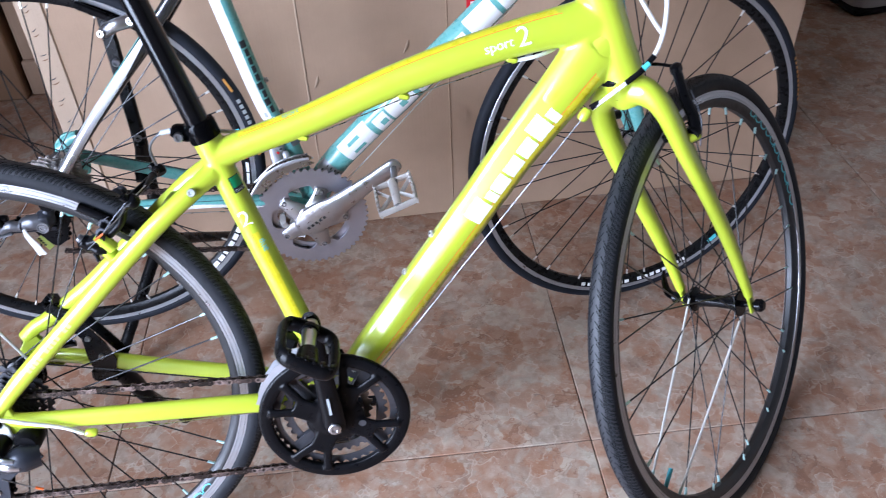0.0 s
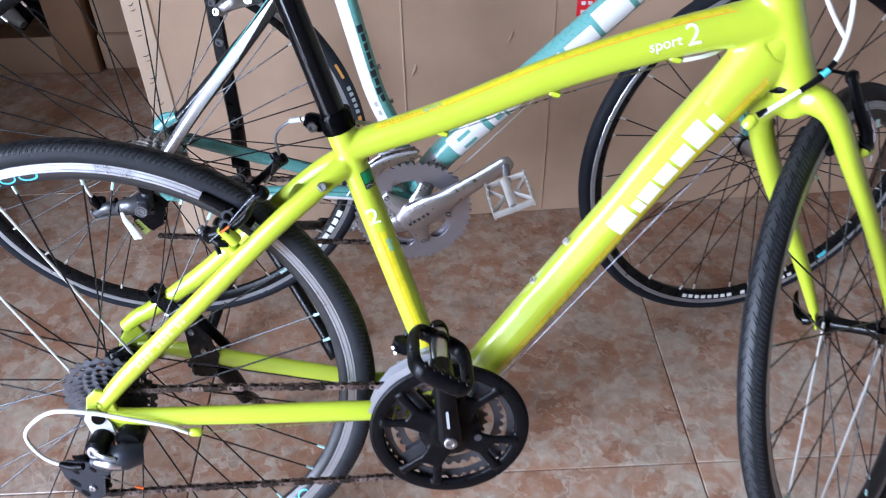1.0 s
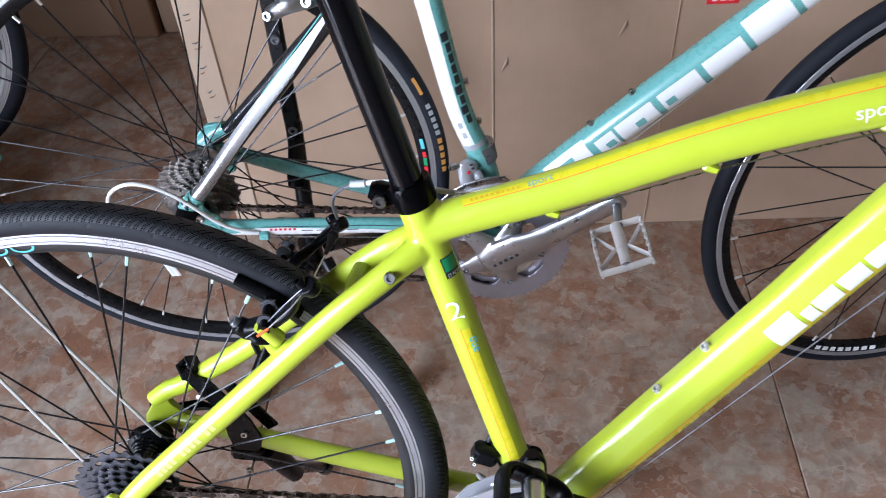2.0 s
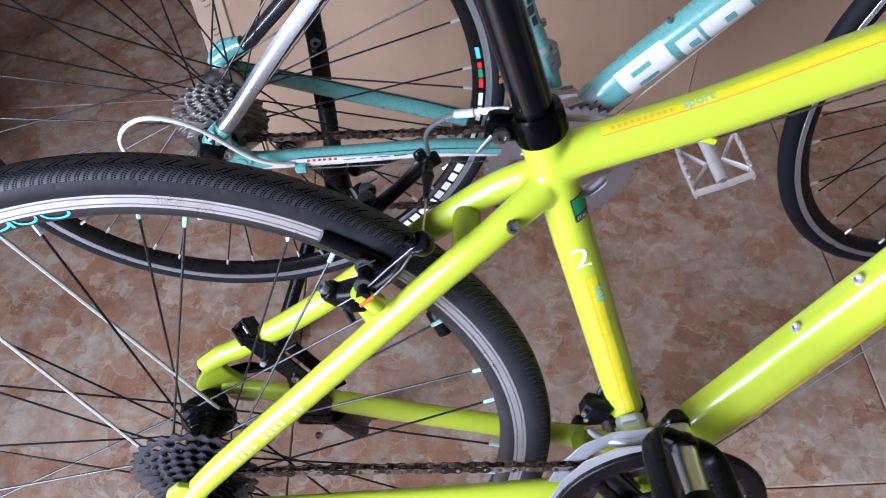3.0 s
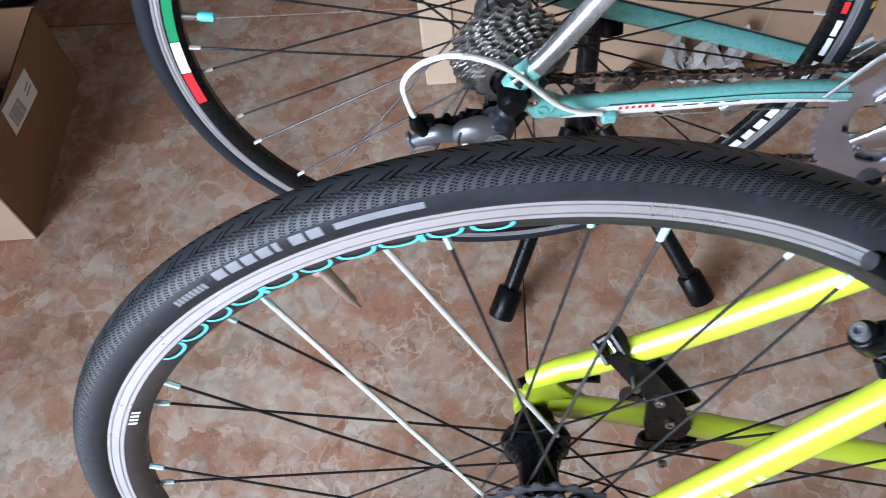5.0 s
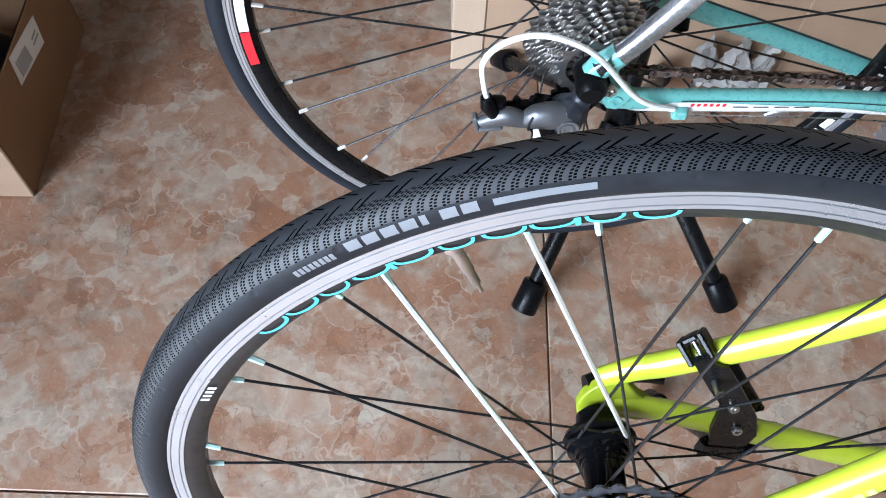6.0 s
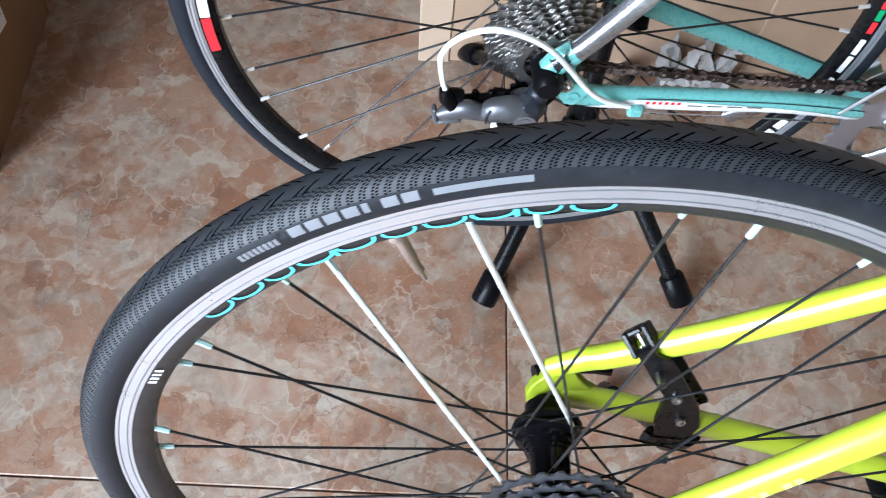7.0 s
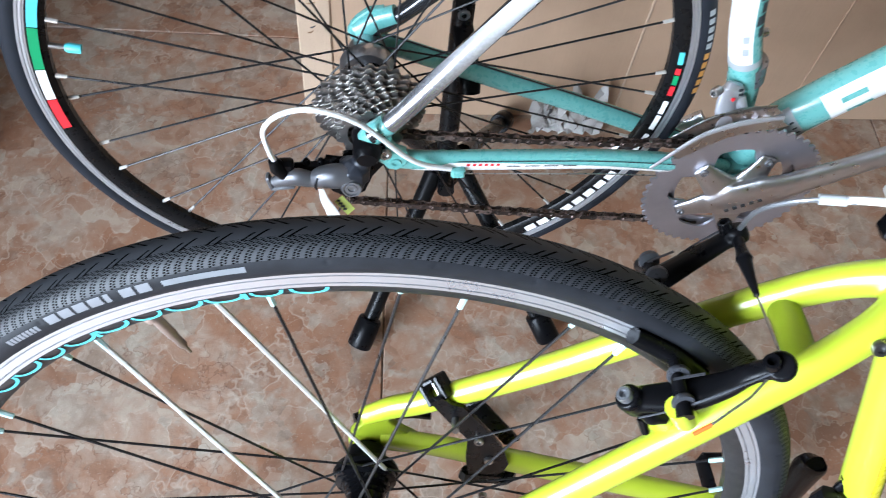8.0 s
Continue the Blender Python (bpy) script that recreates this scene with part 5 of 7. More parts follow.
# rear brake
for sg, low, top in ((-1, vec(0.1635, -0.0345, 0.566), vec(0.2330, -0.0480, 0.6200)), (1, vec(0.168, 0.046, 0.560), vec(0.2405, 0.0615, 0.6155))):
    boss = Shape().tube([(0.192, low[1] - sg * 0.006, 0.534), (0.186, low[1], 0.552), (0.178, low[1], 0.562)], [0.0100, 0.0088, 0.0075], 14)
    part("brake_boss", boss, LIME, lime)
    d_ = unit(top - low)
    post = vec(0.188, low[1] + sg * 0.004, 0.583 if sg < 0 else 0.594)
    arm = Shape().tube(spline([low - d_ * 0.006, low + vec(0.002, 0, 0.001), post + vec(0.004, 0, -0.006), post + vec(0.024, sg * 0.003, 0.010), top - d_ * 0.016, top + d_ * 0.004], 6), [(0.006, 0.006), (0.006, 0.0085), (0.0065, 0.0115), (0.0055, 0.0090), (0.0050, 0.0068), (0.0050, 0.0068)], 14, ref=(-0.5, 0, 0.85))
    if sg > 0:
        arm = Shape().tube([low - d_ * 0.006, low, low + d_ * 0.030, low + d_ * 0.062, top, top + d_ * 0.005], [(0.005, 0.008), (0.006, 0.013), (0.006, 0.013), (0.005, 0.010), (0.0045, 0.0075), (0.004, 0.006)], 14, ref=(-0.5, 0.2, 0.85))
    arm.lathe([(0.0001, -0.009), (0.0075, -0.009), (0.0088, -0.006), (0.0088, 0.005), (0.0075, 0.008), (0.0001, 0.008)], 18, low, (-0.66, sg * 0.1, 0.75))
    arm.tube([low + vec(0.004, 0, -0.002), low + vec(0.014, sg * 0.002, -0.008), low + vec(0.024, sg * 0.003, -0.010)], [(0.006, 0.008), (0.007, 0.010), (0.005, 0.007)], 12, ref=(-0.5, 0, 0.85))
    arm.lathe([(0.0001, -0.006), (0.0078, -0.006), (0.0090, -0.003), (0.0090, 0.003), (0.0078, 0.006), (0.0001, 0.006)], 20, top, (-0.45, sg * 0.5, 0.74))
    br = melt(part("rear_brake_arm", arm, BLACK_PLASTIC, lime, "black linear-pull brake arm"), 0.0011, 3)
    if sg < 0:
        part("brake_boss", Shape().tube([(0.196, -0.044, 0.561), (0.191, -0.047, 0.570), (0.184, -0.049, 0.581)], [0.0080, 0.0078, 0.0075], 16), LIME, lime)
    bolt(br, low + vec(-0.005, sg * 0.001, 0.006), (-0.66, sg * 0.1, 0.75), 0.0052, 0.005, GREY_ALLOY)
    part("spring_screw", Shape().tube([low + vec(0.008, sg * 0.005, -0.012), low + vec(0.012, sg * 0.009, -0.022)], [0.0034, 0.0028], 8), BLACK_PLASTIC, br)
    d = unit((0.80, 0, -0.59))
    padc = vec(0.186, sg * 0.0170, 0.5885)
    part("brake_pad", Shape().tube(spline([padc - d * 0.035 + vec(0, 0, -0.002), padc, padc + d * 0.032 + vec(0, 0, -0.002)], 4), [(0.0055, 0.0055), (0.0058, 0.0068), (0.0055, 0.0055)], 12), BLACK_PLASTIC, br, "black rubber brake pad")
    part("pad_post", Shape().tube([padc + vec(0, sg * 0.003, 0.001), post + vec(0, 0, 0.0), vec(0.188, low[1] + sg * 0.021, 0.579)], [0.0036, 0.0048, 0.0056], 12, ref=(1, 0, 0)), BLACK_PLASTIC, br)
    for q in (post + vec(0, -sg * 0.009, 0.003), post + vec(0, sg * 0.0085, -0.001)):
        part("washer", Shape().lathe([(0.0001, -0.0018), (0.0068, -0.0018), (0.0074, 0.0), (0.0068, 0.0018), (0.0001, 0.0018)], 16, q, (0, 1, -0.25)), DARK_ALLOY, br)
    part("spring", Shape().tube(spline([low + vec(0.003, sg * 0.010, -0.004), low + vec(0.024, sg * 0.0145, 0.014), (low + top) / 2 + vec(0.010, sg * 0.011, 0.010), top + vec(-0.004, sg * 0.005, 0.003)], 6), 0.0007, 6), DARK_ALLOY, br)
    part("arm_print", Shape().bar(post + vec(-0.006, -sg * 0.002, 0.0080), post + vec(0.010, sg * 0.000, 0.0165), 0.0016, 0.0006, (-0.5, 0, 0.85), 0), DARK_ALLOY, br, "small grey printed mark")
    bolt(br, top + vec(-0.006, sg * 0.001, 0.003), (-0.5, sg * 0.25, 0.83), 0.0052, 0.007, BLACK_GLOSS, "anchor_bolt")
part("brake_wire", Shape().tube([(0.2368, 0.006, 0.6185), (0.2335, -0.047, 0.6230), (0.217, -0.059, 0.606), (0.196, -0.0675, 0.590)], 0.0008, 6, ref=(1, 0, 0)), STEEL, lime)
part("cable_cap", Shape().tube([(0.197, -0.0672, 0.5905), (0.187, -0.0700, 0.5845)], 0.0014, 8), ORANGE, lime, "orange cable end cap")
part("cable_boot", Shape().tube(spline([(0.2400, 0.056, 0.6175), (0.2393, 0.046, 0.6178), (0.2385, 0.037, 0.6180), (0.2382, 0.033, 0.6180), (0.2368, 0.006, 0.6185)], 4), [0.0040, 0.0036, 0.0055, 0.0046, 0.0018], 10, ref=(1, 0, 0)), BLACK_PLASTIC, lime, "black rubber cable boot")
part("brake_noodle", Shape().tube(spline([(0.282, 0.026, 0.678), (0.266, 0.030, 0.676), (0.250, 0.038, 0.666), (0.2395, 0.048, 0.649), (0.2400, 0.0585, 0.624)], 5), 0.0018, 8, ref=(1, 0, 0)), GREY_ALLOY, lime, "bent metal cable guide")
part("cable_sleeve", Shape().tube([(0.262, 0.0315, 0.675), (0.276, 0.027, 0.678)], 0.0034, 10), GREY_PRINT, lime, "grey cable end sleeve")
cable(lime, [(0.270, 0.029, 0.677), (0.300, 0.024, 0.680), (0.345, 0.022, 0.672), (0.385, 0.012, 0.670), (0.42, 0.002, 0.662)], 0.0026, WHITE_PLASTIC, label="white brake cable housing")
for x, z in ((0.437, 0.666), (0.563, 0.706), (0.695, 0.739)):
    part("cable_guide", Shape().box((x, -0.006, z), (0.014, 0.009, 0.008), np.array([[0.95, 0, -0.31], [0, 1, 0], [0.31, 0, 0.95]]).T, 0.002), LIME, lime)
cable(lime, [(0.699, -0.006, 0.737), (0.722, -0.005, 0.7395), (0.742, 0.004, 0.742), (0.760, 0.020, 0.745)], 0.0025, WHITE_PLASTIC, label="white cable housing")
part("inner_cable", Shape().tube([(0.437, -0.006, 0.663), (0.563, -0.006, 0.703), (0.695, -0.006, 0.736)], 0.0008, 5), STEEL, lime)
cable(lime, [(0.788, -0.027, 0.676), (0.815, -0.034, 0.698), (0.838, -0.037, 0.716), (0.858, -0.034, 0.734), (0.872, -0.024, 0.758), (0.879, -0.012, 0.790), (0.878, 0.0, 0.826), (0.868, 0.01, 0.87)], 0.0027, WHITE_PLASTIC, label="white gear cable housing round the head tube")
part("cable_sleeve", Shape().tube(spline([(0.826, -0.0365, 0.707), (0.842, -0.0375, 0.719), (0.860, -0.0335, 0.736)], 4), 0.0036, 10), BLACK_PLASTIC, lime, "black rubber cable sleeve")
part("cable_sleeve_mark", Shape().tube([(0.846, -0.0375, 0.7225), (0.853, -0.036, 0.7285)], 0.0038, 10), CELESTE_DECAL, lime, "turquoise printed band")
cable(lime, [(0.845, -0.02, 0.80), (0.856, -0.020, 0.782), (0.868, -0.022, 0.764), (0.874, -0.022, 0.757)], 0.0025, WHITE_PLASTIC, label="white cable housing")
part("cable_stop", Shape().lathe([(0.0001, -0.008), (0.0055, -0.008), (0.007, -0.004), (0.007, 0.005), (0.005, 0.008), (0.0001, 0.008)], 14, (0.780, -0.0255, 0.6690), (0.6, 0, 0.8)), LIME, lime)
part("inner_cable", Shape().tube([(0.780, -0.026, 0.668), (0.62, -0.020, 0.472), (0.50, -0.010, 0.318), (0.452, -0.006, 0.262)], 0.0006, 6), GREY_ALLOY, lime, "bare gear wire under the down tube")
part("barrel_adjuster", Shape().tube([(0.787, -0.0265, 0.677), (0.797, -0.0285, 0.684)], [0.0040, 0.0034], 10), BLACK_PLASTIC, lime)
part("bracket_label", DT.patch(0.040, 0.052, -1.4, 1.5, 2, 12, 0.0006), GREY_PRINT, lime, "grey printed band")

# kickstand
ks = Shape().plate([(0.045, 0.446), (0.054, 0.453), (0.062, 0.444), (0.072, 0.440), (0.084, 0.422), (0.110, 0.380), (0.119, 0.351), (0.116, 0.339), (0.103, 0.323), (0.086, 0.331), (0.081, 0.358), (0.080, 0.392), (0.066, 0.412), (0.055, 0.430)], 0.0500, 0.0540)
kick = part("kickstand", ks, BLACK_STEEL, lime, "black rear kickstand clamped to the stays")
kick.location = (0.005, 0.0, -0.0115)
cx, cn = unit((0.71, 0.0, 0.70)), unit((-0.45, -0.70, 0.50))
cn = unit(cn - cx * (cn @ cx))
cz = np.cross(cx, cn)
clamp = Shape()
for u, v, su, sv in ((-0.0080, 0, 0.0045, 0.0205), (0.0080, 0, 0.0045, 0.0205), (0, -0.0080, 0.0115, 0.0045), (0, 0.0080, 0.0115, 0.0045)):
    clamp.box(vec(0.0505, 0.0635, 0.4465) + cx * u + cz * v, (su, 0.017, sv), np.array([cx, cn, cz]).T, 0.0012)
part("stay_clamp", clamp, BLACK_STEEL, kick, "open square clamp round the seat stay")
part("clamp_bolt", Shape().tube([vec(0.0505, 0.0635, 0.4465) - cz * 0.006, vec(0.0505, 0.0635, 0.4465) + cz * 0.006], 0.0022, 10), STEEL, kick)
part("stay_clamp", Shape().box((0.098, 0.054, 0.327), (0.040, 0.010, 0.020), np.array([(0.99, 0, -0.12), (0, 1, 0), (0.12, 0, 0.99)]).T, 0.004), BLACK_STEEL, kick)
part("rear_plate", Shape().bar((0.084, 0.076, 0.410), (0.126, 0.076, 0.346), 0.016, 0.004, bevel=0.0012), BLACK_STEEL, kick)
part("leg_socket", Shape().tube([(0.116, 0.060, 0.326), (0.124, 0.078, 0.290), (0.131, 0.104, 0.238)], [(0.014, 0.012), (0.0135, 0.0135), (0.0115, 0.0115)], 16, ref=(1, 0, 0)), BLACK_PLASTIC, kick, "black plastic leg socket")
part("stand_leg", Shape().tube([(0.128, 0.092, 0.265), (0.130, 0.150, 0.198), (0.127, 0.244, 0.0975)], 0.0078, 14, ref=(1, 0, 0)), BLACK_STEEL, kick)
part("stand_foot", Shape().tube([(0.128, 0.234, 0.1095), (0.127, 0.252, 0.0875), (0.127, 0.258, 0.0815)], [0.0105, 0.0125, 0.0115], 14, ref=(1, 0, 0)), BLACK_PLASTIC, kick, "black rubber foot")
part("clamp_pin", Shape().tube([(0.0668, 0.052, 0.4233), (0.0655, 0.036, 0.4285)], 0.0030, 10, ref=(1, 0, 0)), STEEL, kick)
for p, ax in (((0.0890, 0.0500, 0.3915), (0, -1, 0.1)), ((0.1005, 0.0500, 0.3605), (0, -1, 0.1)), ((0.100, 0.0440, 0.309), (0, -1, 0))):
    bolt(kick, p, ax, 0.0042, 0.0035, STEEL)
part("strap_end", Shape().bar((0.122, 0.064, 0.348), (0.142, 0.064, 0.344), 0.006, 0.005, bevel=0.002), BLACK_PLASTIC, kick)
part("axle_end_nut", Shape().lathe([(0.0001, -0.008), (0.0075, -0.008), (0.0085, 0.0), (0.0075, 0.007), (0.0001, 0.007)], 16, (-0.008, 0.082, 0.372), (1, 0.3, 0)), BLACK_PLASTIC, kick)

# ---- lime bicycle: print ----


def tt_at(u, v, s0, w0):
    s = s0 + u
    r = np.interp(s, TT.s, TT.b)
    return TT.at(s, w0 + v / r, 0.0005)


s_sport = float(np.interp(0.661, TT.p[:, 0], TT.s))
s_two = float(np.interp(0.700, TT.p[:, 0], TT.s))
part("printed_word", text_shape("sport", 0.0165, lambda u, v: tt_at(u, v, s_sport, -0.12)), WHITE_DECAL, lime, "white printed word")
part("printed_number", text_shape("2", 0.034, lambda u, v: tt_at(u, v, s_two, -0.28)), WHITE_DECAL, lime, "white printed number")
s0, s1 = float(np.interp(0.366, TT.p[:, 0], TT.s)), float(np.interp(0.775, TT.p[:, 0], TT.s))
part("pinstripe", TT.patch(s0, s1, 0.86, 0.91, 40, 1), ORANGE_LINE, lime, "thin orange line")
part("pinstripe", TT.patch(s0, s1, 0.91, 1.30, 40, 4, 0.0003), plain("lime_yellow_band", (0.62, 0.55, 0.012), 0.3, coat=0.5, vary=0.04), lime, "deeper yellow band")
sw = float(np.interp(0.420, TT.p[:, 0], TT.s))
part("printed_word", text_shape("sport", 0.0105, lambda u, v: tt_at(u, v, sw, 1.00)), MUTED_TEAL, lime, "small turquoise printed word")
bars = merge(*[TT.patch(s0 + 0.007 + 0.0045 * k, s0 + 0.0095 + 0.0045 * k, 1.02, 1.18, 1, 2, 0.0005) for k in range(10)])
part("printed_bars", bars, MUTED_ORANGE, lime, "small orange lettering, unreadable")


def glyph_row(tube, s_a, s_b, w0, w1, plan, off=0.0005):
    """A row of plain blocks in place of a maker's name."""
    out = []
    total = sum(p[0] for p in plan)
    s = s_a
    for wd, lo, hi, fill in plan:
        e = s + (s_b - s_a) * wd / total
        if fill:
            g = tube.patch(s, s + (e - s) * 0.86, w0 + (w1 - w0) * lo, w0 + (w1 - w0) * hi, 3, 6, off)
            out.append(g)
        s = e
    return out


PLAN = [(1.25, 0, 1, 1), (0.5, 0, 0.66, 1), (1.0, 0, 0.7, 1), (1.05, 0, 0.68, 1), (1.0, 0, 0.7, 1), (1.05, 0, 1, 1), (0.5, 0, 0.66, 1)]
a0, a1 = float(np.interp(0.637, DT.p[:, 0], DT.s)), float(np.interp(0.745, DT.p[:, 0], DT.s))
for g in glyph_row(DT, a0, a1, -0.42, 0.50, PLAN):
    part("maker_mark", g, WHITE_DECAL, lime, "white maker's mark, plain block")
d0, d1 = float(np.interp(0.47, DT.p[:, 0], DT.s)), float(np.interp(0.79, DT.p[:, 0], DT.s))
part("pinstripe", DT.patch(d0, d1, -0.36, -0.32, 40, 1), ORANGE_LINE, lime, "thin orange line")
part("pinstripe", DT.patch(d0, d1, -0.85, -0.36, 40, 6, 0.0004), plain("lime_yellow_band", (0.62, 0.55, 0.012), 0.3), lime, "deeper yellow band")


def st_s(z):
    return float(np.interp(z, ST.p[:, 2], ST.s))


part("printed_number", text_shape("2", 0.030, lambda u, v: ST.at(st_s(0.560) + v, -0.55 + u / -0.0162 + 0.95, 0.0005)), WHITE_DECAL, lime, "white printed number")
part("printed_word", text_shape("due", 0.0125, lambda u, v: ST.at(st_s(0.5385) - u, -0.26 - v / 0.0162, 0.0005)), CELESTE_DECAL, lime, "small turquoise printed word")
part("pinstripe", ST.patch(st_s(0.318), st_s(0.550), 0.00, 0.05, 20, 1), ORANGE_LINE, lime, "thin orange line")
part("pinstripe", ST.patch(st_s(0.318), st_s(0.548), -0.50, 0.00, 20, 4, 0.0003), plain("lime_yellow_band", (0.62, 0.55, 0.012), 0.3), lime, "deeper yellow band")
part("flag_sticker", ST.patch(st_s(0.603), st_s(0.624), -1.25, -0.30, 2, 6), BLACK_PRINT, lime, "black sticker with a green panel")
part("flag_panel", ST.patch(st_s(0.610), st_s(0.623), -1.20, -0.36, 2, 6, 0.0008), GREEN, lime, "green panel")
part("flag_word", text_shape("ITALIA", 0.0048, lambda u, v: ST.at(st_s(0.6045) + v, -0.40 - u / 0.0162, 0.0009), 3), WHITE_DECAL, lime, "tiny white printed word")
ds0 = float(np.interp(0.06, DS_STAY.p[:, 0], DS_STAY.s))
for k in range(12):
    if k not in (4, 9):
        part("maker_mark", DS_STAY.patch(ds0 + 0.0075 * k, ds0 + 0.0075 * k + 0.0052, -0.20, 0.32, 1, 2), FAINT_PRINT, lime, "faint pale lettering, unreadable")

# rim and tyre print of the lime bicycle


def rim_script(parent, a0, a1, mat, count, y, cant, r_in, r_out, label):
    """Cup-shaped strokes along the side of a rim, with a short cross stroke here and there."""
    sh = Shape()
    step = radians(a1 - a0) / count
    for k in range(count):
        a, half = radians(a0) + step * (k + 0.5), step * (0.47, 0.40, 0.49)[k % 3]
        base, n = len(sh.v), 14
        for i in range(n + 1):
            q = math.pi * i / n
            for w in (0.0, 1.0):
                u = half * math.cos(q) * (1.0 - 0.20 * w)
                r = r_out - (r_out - r_in) * (math.sin(q) ** 0.8) * (1.0 - 0.27 * w)
                sh.v.append((r * math.cos(a + u), y + cant * (r_out - r) / (r_out - r_in), r * math.sin(a + u)))
        sh.f += [(base + 2 * i, base + 2 * i + 1, base + 2 * i + 3, base + 2 * i + 2) for i in range(n)]
        if k % 4 == 2:
            g = rim_decal(math.degrees(a - half * 1.08), math.degrees(a - half * 0.84), r_in, r_out, y, cant, 2)
            sh.add(g.v, g.f)
    return part("rim_script", sh, mat, parent, label)


rim_script(lime_rear, 93.5, 139.0, CELESTE_DECAL, 10, -0.0118, 0.0024, 0.2945, 0.3020, "turquoise looping maker's script in plain arcs")
rim_script(lime_rear, -82.0, -40.0, CELESTE_DECAL, 10, -0.0118, 0.0024, 0.2945, 0.3020, "turquoise looping maker's script in plain arcs")
rim_script(lime_front, -5.0, 42.0, CELESTE_DECAL, 11, -0.0118, 0.0024, 0.2945, 0.3020, "turquoise looping maker's script in plain arcs")
small = merge(*[rim_decal(151.5 - 0.0 + 0.9 * k, 152.0 + 0.9 * k, 0.2965, 0.3015, -0.0118, 0.0016, 1) for k in range(4)])
part("rim_label", small, WHITE_DECAL, lime_rear, "small white rim label, unreadable")


def wall_strip(a0, a1, v0, v1, n=8, off=0.0004, mid=0.3235, minor=0.0155):
    """A patch on the drive-side wall of a tyre, v in radians from the crown."""
    sh = Shape()
    for i in range(n + 1):
        a = radians(a0 + (a1 - a0) * i / n)
        for v in (v0, (v0 + v1) / 2, v1):
            r = mid + (minor + off) * (1 - 0.03 * math.cos(2 * v)) * math.cos(v)
            sh.v.append((r * math.cos(a), -(minor + off) * (1 - 0.03 * math.cos(2 * v)) * math.sin(v), r * math.sin(a)))
    sh.f = [(3 * i + j, 3 * i + j + 1, 3 * i + j + 4, 3 * i + j + 3) for i in range(n) for j in range(2)]
    return sh


for k in range(7):
    a = 122.6 - 1.79 * k
    part("tyre_mark", wall_strip(a, a - (0.6 if k == 4 else 1.42), 1.30, 1.66, 3), TYRE_PRINT, lime_rear, "pale tyre maker's mark, plain block")
part("tyre_label", wall_strip(101.0, 109.2, 1.36, 1.60, 12), PANEL_PRINT, lime_rear, "grey tyre size panel")


def wall_text(words, size, a0, v0):
    mid, minor = 0.3235, 0.0160

    def place(u, v):
        w = v0 - v / minor
        r = mid + minor * (1 - 0.03 * math.cos(2 * w)) * math.cos(w)
        a = radians(a0) - u / 0.325
        return (r * math.cos(a), -minor * (1 - 0.03 * math.cos(2 * w)) * math.sin(w), r * math.sin(a))
    return text_shape(words, size, place, 4)


part("tyre_size", wall_text("700x28c", 0.0050, 108.6, 1.575), TYRE_PRINT, lime_rear, "white printed tyre size")
for k in range(8):
    part("tyre_mark", wall_strip(124.0 + 0.58 * k, 124.42 + 0.58 * k, 1.44, 1.70, 1), TYRE_PRINT, lime_rear, "small pale lettering, unreadable")

# ---- turquoise bicycle: fork, paint panels ----
cf = Shape()
for sg in (-1, 1):
    cf.tube(spline([(0.918, sg * 0.010, 0.585), (0.925, sg * 0.030, 0.565), (0.938, sg * 0.042, 0.51), (0.965, sg * 0.048, 0.40), (0.995, sg * 0.050, 0.30), (1.017, sg * 0.0505 + 0.006, 0.240)], 5), [(0.010, 0.016), (0.010, 0.018), (0.009, 0.017), (0.008, 0.014), (0.007, 0.011), (0.006, 0.008)], 16)
cf.tube([(0.912, 0, 0.60), (0.917, 0, 0.582)], [0.020, 0.019], 20)
cfo = part("fork", cf, CELESTE, cel, "turquoise fork with white upper legs")
for sg in (-1, 1):
    part("fork_panel", Shape().tube(spline([(0.929, sg * 0.0345, 0.545), (0.938, sg * 0.0425, 0.51), (0.958, sg * 0.047, 0.43)], 4), [(0.0100, 0.0180), (0.0097, 0.0177), (0.0090, 0.0160)], 16), WHITE_PAINT, cfo, "white painted panel")
part("front_axle", Shape().lathe([(0.0001, -0.068), (0.009, -0.068), (0.010, -0.060), (0.005, -0.055), (0.005, 0.058), (0.010, 0.062), (0.009, 0.070), (0.0001, 0.070)], 14), ALLOY, cel_front, "bright axle ends")
part("hub_barrel", Shape().lathe([(0.0001, -0.048), (0.0145, -0.048), (0.0165, -0.030), (0.012, -0.01), (0.012, 0.01), (0.0165, 0.030), (0.0145, 0.048), (0.0001, 0.048)], 22), ALLOY, cel_front, "polished hub barrel")
bp = spline([(0.935, -0.012, 0.600), (0.945, -0.035, 0.575), (0.950, -0.030, 0.545), (0.948, -0.016, 0.530)], 4)
part("front_brake", merge(Shape().tube(bp, [(0.006, 0.009)] * 4, 10), Shape().tube([(q[0], -q[1], q[2]) for q in bp], [(0.006, 0.009)] * 4, 10)), GREY_ALLOY, cfo, "grey caliper brake")

